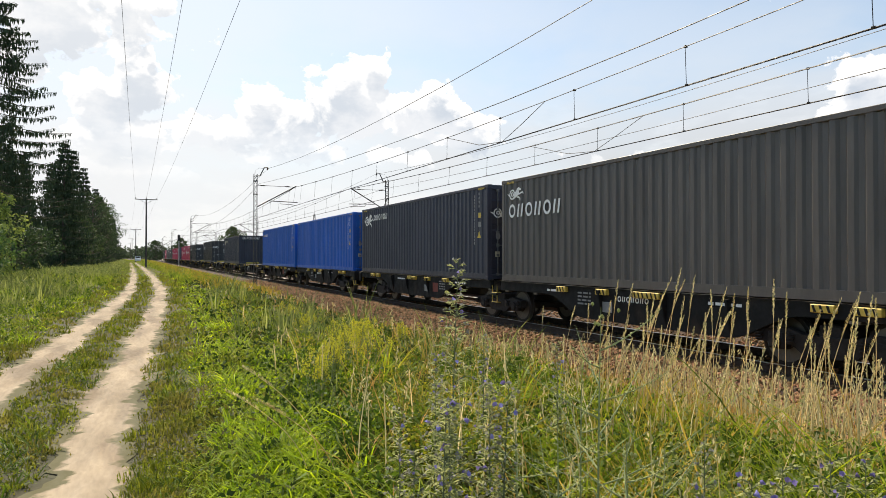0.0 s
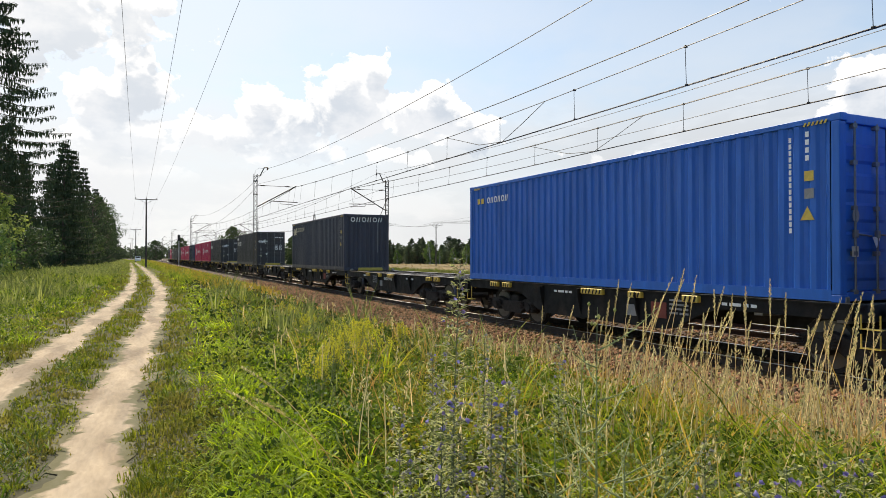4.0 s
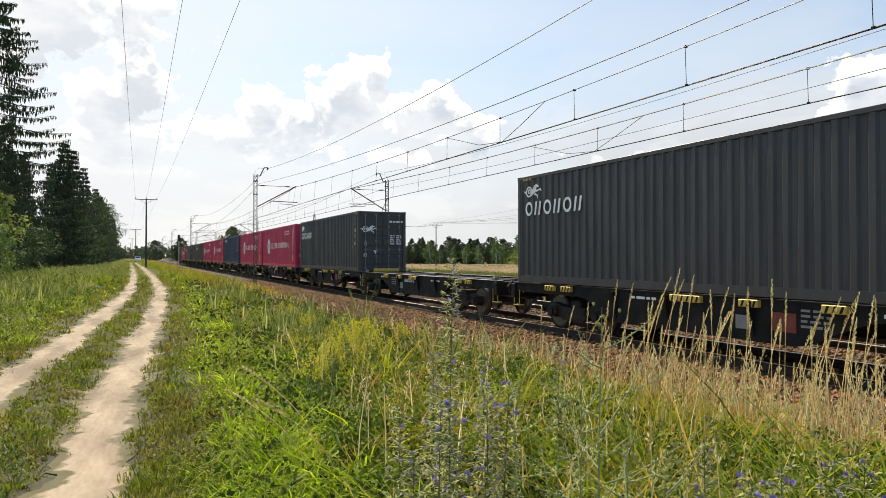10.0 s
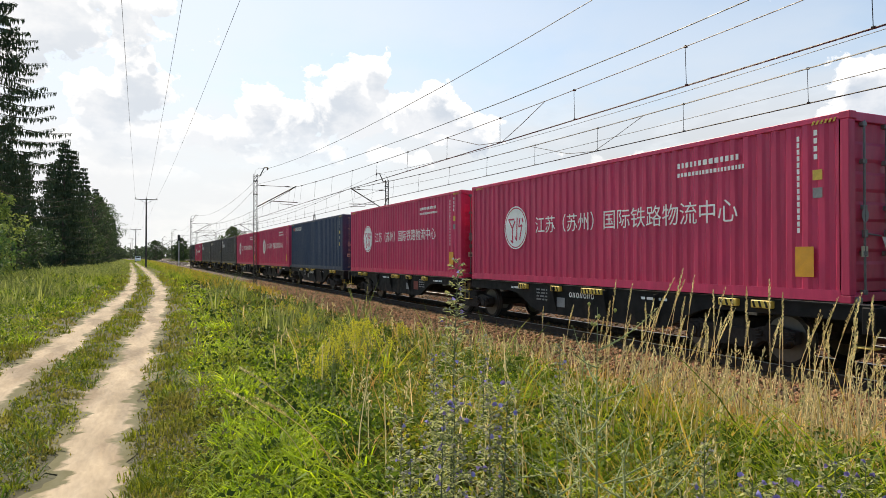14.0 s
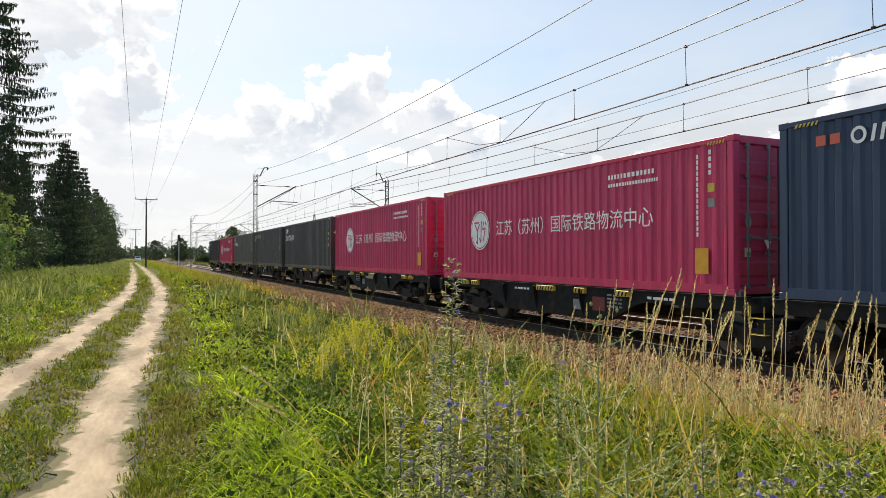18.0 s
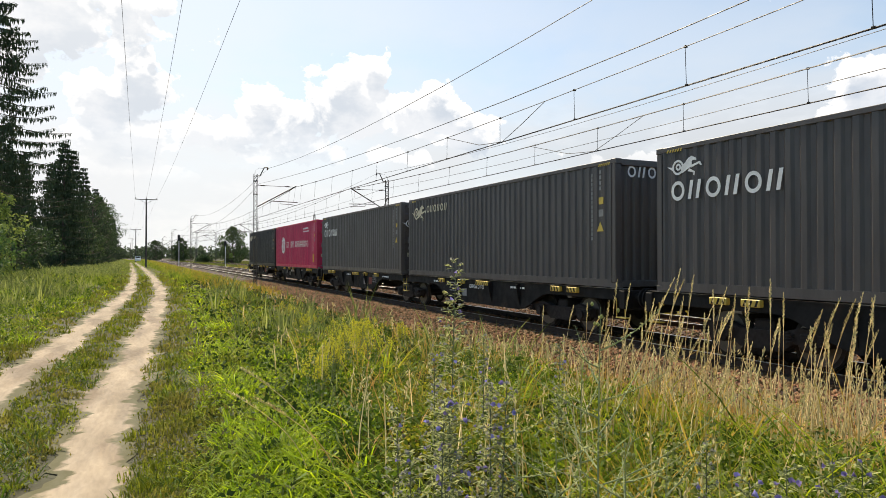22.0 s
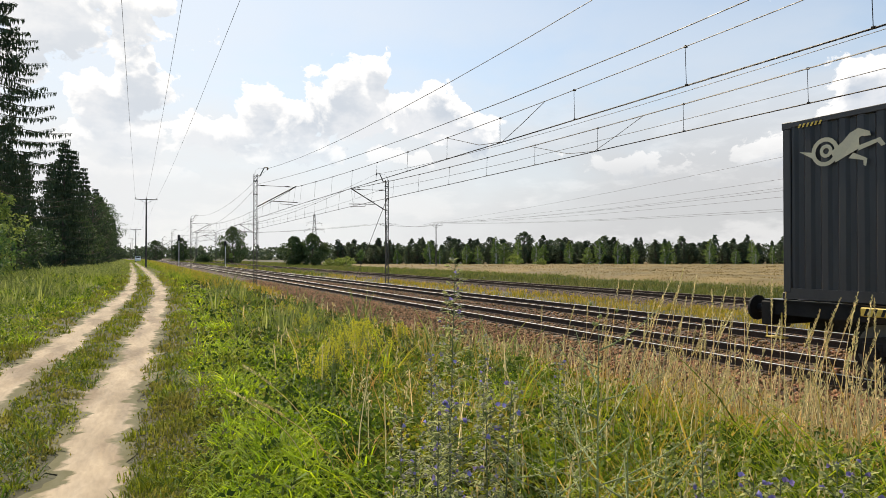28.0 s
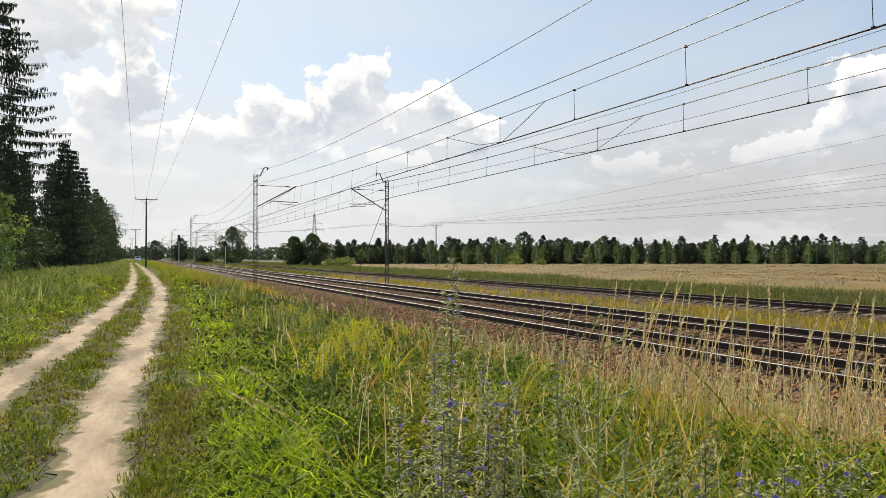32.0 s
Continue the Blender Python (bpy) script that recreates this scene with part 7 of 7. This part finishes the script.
def wagon_meshes():
    zt = FLOOR - 0.02
    # front half from -0.25 to 12.4 ; rear half the mirror of it
    S = {}
    S["side_sill"] = (Shape().extrude(sill_outline(-0.25, 12.30, zt, 0.24, 0.74, 4.2, 8.4), "x", -0.06, 0.06).box(-0.10, 0.14, -0.25, 12.30, zt - 0.012, zt + 0.008), M_DARK)
    S["sill_top"] = (Shape().box(-0.11, 0.15, -0.25, 12.30, zt + 0.009, zt + 0.016), M_DECK)
    c = Shape().box(-0.16, 0.16, -0.2, 12.6, zt - 0.55, zt - 0.02)
    S["centre_beam"] = (c, M_DARK)
    S["cross_beam"] = (Shape().cbox(-1.1, 1.1, -0.09, 0.09, zt - 0.30, zt - 0.01, 0.01), M_DECK)
    S["end_beam"] = (Shape().cbox(-1.25, 1.25, -0.10, 0.10, zt - 0.42, zt - 0.02, 0.015), M_DARK)
    S["support"] = (Shape().cbox(-0.09, 0.06, -0.20, 0.20, zt - 0.15, zt - 0.02, 0.012), M_YELLOW)
    st = Shape()
    for k in range(3):
        y = -0.15 + k * 0.12
        st.extrude([(y, zt - 0.14), (y + 0.045, zt - 0.14), (y + 0.085, zt - 0.03), (y + 0.04, zt - 0.03)], "x", -0.093, -0.088)
    S["hazard_stripes"] = (st, M_DARK)
    S["rib"] = (Shape().extrude([(0.0, zt - 0.03), (-0.13, zt - 0.05), (-0.10, zt - 0.30), (0.0, zt - 0.68)], "y", -0.02, 0.02), M_DARK)
    S["buffer"] = (Shape().lathe([(0.09, 0.25), (0.09, -0.05), (0.075, -0.06), (0.075, -0.36), (0.22, -0.38), (0.22, -0.42), (0.17, -0.435)], "y", (0, 0, 0.97), 18), M_DARK)
    S["coupling"] = (Shape().cbox(-0.07, 0.07, -0.35, 0.1, 0.90, 1.10, 0.03).tube((0, -0.3, 1.0), (0, -0.42, 0.62), 0.035, n=8).tube((0.05, -0.42, 0.62), (-0.05, -0.42, 0.62), 0.04, n=8), M_RUST)
    S["step"] = (Shape().cbox(-0.02, 0.14, -0.16, 0.16, -0.012, 0.012, 0.005).tube((0.0, -0.14, 0), (0.0, -0.14, 0.42), 0.012, n=6).tube((0.0, 0.14, 0), (0.0, 0.14, 0.42), 0.012, n=6), M_YELLOW)
    S["handrail"] = (Shape().path([(0, -0.35, 0), (0, -0.35, 0.24), (0, 0.35, 0.24), (0, 0.35, 0)], 0.014, 6), M_YELLOW)
    S["tank"] = (Shape().lathe([(0.05, -0.62), (0.17, -0.58), (0.19, -0.5), (0.19, 0.5), (0.17, 0.58), (0.05, 0.62)], "y", n=16), M_RUST)
    S["brake_box"] = (Shape().cbox(-0.12, 0.12, -0.3, 0.3, -0.2, 0.2, 0.02), M_DARK)
    S["spigot"] = (Shape().cbox(-0.06, 0.06, -0.08, 0.08, zt + 0.0, zt + 0.12, 0.02), M_DECK)
    S["end_stop"] = (Shape().cbox(-0.95, 0.35, -0.06, 0.06, zt + 0.0, zt + 0.16, 0.02), M_YELLOW)
    S["code_line"] = (bar_rows(1, 0.75, 0.1, 0.055, 8), M_WHITE)
    S["data_panel"] = (bar_rows(4, 0.5, 0.085, 0.04, 11), M_GREYMARK)
    S["word_mark"] = (blocks_shape(0.42, 7), M_WHITE)
    S["plate"] = (Shape().cbox(-0.006, 0.0, -0.17, 0.17, -0.12, 0.12, 0.002), M_GREYMARK)
    S["red_patch"] = (Shape().cbox(-0.006, 0.0, -0.22, 0.22, -0.16, 0.16, 0.002), M_RUSTRED)
    # bogie
    S["side_frame"] = (Shape().extrude([(-1.25, 0.62), (-1.25, 0.42), (-0.62, 0.42), (-0.42, 0.28), (0.42, 0.28), (0.62, 0.42), (1.25, 0.42), (1.25, 0.62), (0.75, 0.70), (0.4, 0.60), (-0.4, 0.60), (-0.75, 0.70)], "x", -0.08, 0.08), M_RUST)
    S["bolster"] = (Shape().cbox(-1.0, 1.0, -0.2, 0.2, 0.42, 0.78, 0.03), M_RUST)
    S["axle_box"] = (Shape().cbox(-0.10, 0.10, -0.16, 0.16, 0.32, 0.62, 0.03).lathe([(0.11, -0.14), (0.11, -0.10), (0.13, -0.10)], "x", (0, 0, 0.46), 14), M_RUST)
    sp = Shape()
    sp.path([(0.062 * math.cos(a * 1.5), 0.062 * math.sin(a * 1.5), 0.44 + 0.18 * a / 15) for a in range(16)], 0.014, 4)
    S["spring"] = (sp, M_RUST)
    S["brake_shoe"] = (Shape().cbox(-0.06, 0.06, -0.05, 0.05, -0.16, 0.16, 0.02), M_RUST)
    w = Shape().tube((-1.0, 0, 0), (1.0, 0, 0), 0.085, n=12)
    S["axle"] = (w, M_RUST)
    S["wheel"] = (Shape().lathe([(0.10, -0.09), (0.12, -0.075), (0.30, -0.045), (0.40, -0.068), (0.458, -0.068), (0.462, 0.05), (0.49, 0.055), (0.485, 0.068), (0.40, 0.068), (0.30, -0.005), (0.12, 0.075), (0.10, 0.09)], "x", n=20), M_RUST)
    S["tread"] = (Shape().lathe([(0.461, -0.066), (0.4635, -0.060), (0.4645, 0.045), (0.461, 0.05)], "x", n=20), M_TYRE)
    for k, (s, m) in S.items():
        WG[k] = s.mesh(k, m, smooth=k in ("wheel", "tread", "buffer", "tank", "axle"))


M_RUSTRED = material("rust_red_plate", (0.20, 0.045, 0.03), 0.7, vary=0.2, scale=5, bump=0)
wagon_meshes()
WHEELSETS = []


def bogie(parent, y):
    """The bogie is a part; its wheelsets turn on it."""
    f = part("bogie", WG["bolster"], None, parent, "rusty two-axle bogie", at=(0, y, 0))
    for sx in (-1, 1):
        part("side_frame", WG["side_frame"], None, f, at=(sx * 1.0, 0, 0))
        for q in (-1.2, -0.6, 0.6, 1.2):
            part("spring", WG["spring"], None, f, at=(sx * 1.13, q, 0))
        for q in (-0.9, 0.9):
            part("axle_box", WG["axle_box"], None, f, at=Matrix.Translation((sx * 1.0, q, 0)) @ Matrix.Diagonal((-sx, 1, 1, 1)))
            part("brake_shoe", WG["brake_shoe"], None, f, at=(sx * 0.7535, q * 0.40, 0.46))
    for q in (-0.9, 0.9):
        ax = part("wheelset", WHEELSET_MESH, None, f, "dark wheelset")
        ax.matrix_parent_inverse = Matrix.Translation((0, q, 0.4645))
        WHEELSETS.append(ax)
    return f


def wheelset_mesh():
    me = bpy.data.meshes.new("wheelset")
    bm = bmesh.new()
    mats = []
    for key, m in (("axle", Matrix.Identity(4)), ("wheel", Matrix.Translation((-0.7535, 0, 0))), ("wheel", Matrix.Translation((0.7535, 0, 0)) @ Matrix.Rotation(math.pi, 4, "Z")),
                   ("tread", Matrix.Translation((-0.7535, 0, 0))), ("tread", Matrix.Translation((0.7535, 0, 0)) @ Matrix.Rotation(math.pi, 4, "Z"))):
        src = WG[key].copy()
        src.transform(m)
        mat = WG[key].materials[0]
        if mat not in mats:
            mats.append(mat)
        n = len(bm.faces)
        bm.from_mesh(src)
        bm.faces.ensure_lookup_table()
        for f in bm.faces[n:]:
            f.material_index = mats.index(mat)
        bpy.data.meshes.remove(src)
    bm.to_mesh(me)
    bm.free()
    for m in mats:
        me.materials.append(m)
    return me


WHEELSET_MESH = wheelset_mesh()


def wagon(label, front_empty):
    """Articulated flat wagon on three bogies. Origin: the front edge of its front container place, at rail level."""
    t = thing("container_wagon", label, "flat wagon", "wagons of the train")
    for h in (0, 1):
        # each half is built from its outer end inwards; the rear one is mirrored
        base = Matrix.Identity(4) if h == 0 else Matrix.Translation((0, HALF + CL, 0)) @ Matrix.Diagonal((1, -1, 1, 1))

        def put(name, m, sub="", parent=t):
            return part(name if not sub else sub, WG[name], None, parent, at=base @ m)
        for sx in (-1, 1):
            flip = Matrix.Diagonal((-sx, 1, 1, 1))
            sill = put("side_sill", Matrix.Translation((sx * 1.12, 0, 0)) @ flip)
            put("sill_top", Matrix.Translation((sx * 1.12, 0, 0)) @ flip)
            for q in (1.6, 2.3, 6.0, 6.38, 7.65, 9.2):
                sup = put("support", Matrix.Translation((sx * 1.18, q, 0)) @ flip)
                if sx < 0:
                    part("hazard_stripes", WG["hazard_stripes"], None, sup, "black slanted stripes")
            for q in (4.1, 5.7, 7.7):
                put("rib", Matrix.Translation((sx * 1.18, q, 0)) @ flip)
            put("spigot", Matrix.Translation((sx * 1.08, 0.09, 0)))
            put("spigot", Matrix.Translation((sx * 1.08, CL - 0.09, 0)))
            put("buffer", Matrix.Translation((sx * 0.875, -0.28, 0)))
            put("step", Matrix.Translation((sx * 1.18, -0.1, 0.52)) @ flip)
            for q, key, z in ((7.15, "word_mark", 0.93), (8.6, "data_panel", 0.98), (4.6, "code_line", 0.97), (9.9, "code_line", 0.98), (7.5, "plate", 0.72), (8.3, "red_patch", 0.78)):
                if (key == "red_patch") != (h == 1) and key in ("red_patch", "word_mark"):
                    continue
                yy = q if h == 0 else HALF + CL - q
                made = part(key, WG[key], None, t, at=Matrix.Translation((sx * 1.187, yy, z)) @ (Matrix.Identity(4) if sx < 0 else Matrix.Rotation(math.pi, 4, "Z")))
                if key == "data_panel":
                    tagged(made, kind="stuff")
        put("centre_beam", Matrix.Identity(4))
        for q in (1.9, 3.3, 5.0, 6.7, 9.0, 10.6, 12.1):
            put("cross_beam", Matrix.Translation((0, q, 0)))
        put("end_beam", Matrix.Translation((0, -0.2, 0)))
        put("coupling", Matrix.Translation((0, -0.35, 0)))
        put("handrail", Matrix.Translation((-1.18, 0.0, 0.86)) @ Matrix.Rotation(radians(90), 4, "Z") @ Matrix.Translation((0, -0.5, 0)))
        put("tank", Matrix.Translation((0.45, 6.5, 0.62)))
        put("brake_box", Matrix.Translation((-0.85, 5.2, 0.60)))
        bogie(t, 2.35 if h == 0 else HALF + CL - 2.35)
    mid = (HALF + CL) / 2
    bogie(t, mid)
    for sx in (-1, 1):
        for z in (0.52, 0.80):
            part("step", WG["step"], None, t, at=Matrix.Translation((sx * 1.2, mid + 0.02, z)) @ Matrix.Diagonal((-sx, 1, 0.5, 1)))
    if front_empty:
        part("end_stop", WG["end_stop"], None, t, "yellow folding end stop", at=(0.45, HALF - 0.14, 0))
    return t


MOVERS = []
# where the front edges stand at the start, metres along the track
CONT_Y = (4.46, 17.48, 31.05, 44.10, 70.25, 96.87, 123.51, 137.19, 150.13, 163.75, 176.83, 190.43, 203.46, 216.89, 229.91, 243.51, 256.37)
WAGON_Y = (4.46, 31.05, 57.22, 83.84, 110.48, 137.12, 163.75, 190.43, 216.89, 243.42)


def build_train():
    plan = (("C", "brown", "stacked", "door", "grey-brown corrugated container with a white emblem over a word mark"),
            ("C", "navy", "inline", "door", "dark navy corrugated container with a white emblem beside a word mark"),
            ("C", "blue", "freight_plain", "door", "bright blue corrugated container with yellow stickers"),
            ("C", "blue", "freight", "door", "bright blue corrugated container with a small yellow and white mark"),
            None,
            ("C", "navy", "inline_cream", "panel", "dark slate container with cream emblem and lettered end"),
            None,
            ("C", "black", "stacked", "door", "dark grey container with a white emblem on its doors"),
            None,
            ("C", "black", "stacked", "door", "dark grey corrugated container with white data panels on its doors"),
            ("C", "red", "red", "door", "crimson corrugated container with a round emblem and Chinese lettering"),
            ("C", "red", "red", "door", "crimson corrugated container with a round emblem and Chinese lettering"),
            ("C", "sea", "sea", "door", "faded rust-streaked blue container with a white word mark"),
            ("C", "red", "red", "door", "crimson corrugated container with a round emblem and Chinese lettering"),
            ("C", "red", "red", "door", "crimson corrugated container with a round emblem and Chinese lettering"),
            ("C", "grey", "stacked", "door", "dark grey corrugated container with a white emblem over a word mark"),
            ("C", "grey", "inline_cream", "panel", "dark grey container with a cream emblem beside a word mark"),
            ("C", "brown", "stacked", "door", "grey-brown corrugated container with a white emblem over a word mark"),
            ("C", "red", "red", "door", "crimson corrugated container with a round emblem and Chinese lettering"),
            ("C", "slate", "inline_cream", "door", "dark slate corrugated container at the tail of the train"))
    k = 0
    for i, row in enumerate(plan):
        w = i // 2
        if i % 2 == 0:
            wy = WAGON_Y[w]
            wg = wagon("black articulated flat wagon with yellow supports" + (" and a bare front deck" if row is None else ", loaded"), row is None)
            MOVERS.append((wg, TRACK_X[0], wy, 0.0))
        if row:
            c = container(*row[1:])
            MOVERS.append((c, TRACK_X[0], CONT_Y[k], FLOOR))
            k += 1


# how far the train has come, by the second, in metres
TRAVEL = ((0.0, 0.0), (1.0, 9.45), (2.0, 18.87), (3.0, 28.25), (5.5, 51.73), (6.0, 56.41), (7.0, 65.44), (8.0, 74.74), (9.0, 83.92), (10.0, 93.29), (11.0, 102.69), (12.0, 111.95), (13.0, 121.28),
          (14.0, 130.86), (17.0, 158.88), (18.0, 168.4), (19.0, 177.67), (20.0, 186.81), (21.0, 195.95), (22.0, 205.28), (23.0, 214.62), (24.0, 223.71), (25.0, 233.07), (25.5, 237.73), (27.5, 256.44), (28.0, 261.08), (32.0, 298.4))
# ---------------------------------------------------------------- motion
def motions():
    for ob, x, y, z in MOVERS:
        walk(ob, [(t, pose(x, y - s, z)) for t, s in TRAVEL])
    # the near plants nod in the wind
    for ob, seed, gain in SWAYERS:
        rg = random.Random(seed)
        p, f1, f2 = ob.matrix_basis.translation.copy(), rg.uniform(0.55, 0.8), rg.uniform(1.3, 1.9)
        a, b = rg.uniform(0, 6.28), rg.uniform(0, 6.28)
        rows = []
        for i in range(65):
            t = i * 0.5
            w = gain * (0.8 * math.sin(f1 * t + a) + 0.5 * math.sin(f2 * t + b))
            rows.append((t, pose(p.x, p.y, p.z, w * 0.35, w * 0.6, 0)))
        walk(ob, rows)
    ts, ss = [r[0] for r in TRAVEL], [r[1] for r in TRAVEL]
    first = WHEELSETS[0]
    n = int(SPAN * 15)
    walk(first, [(i / 15, Matrix.Rotation(float(np.interp(i / 15, ts, ss)) / 0.4645, 4, "X")) for i in range(n + 1)])
    for w in WHEELSETS[1:]:
        w.rotation_mode = "QUATERNION"
        data = w.animation_data_create()
        data.action = first.animation_data.action
        data.action_slot = first.animation_data.action_slot


build_train()
motions()
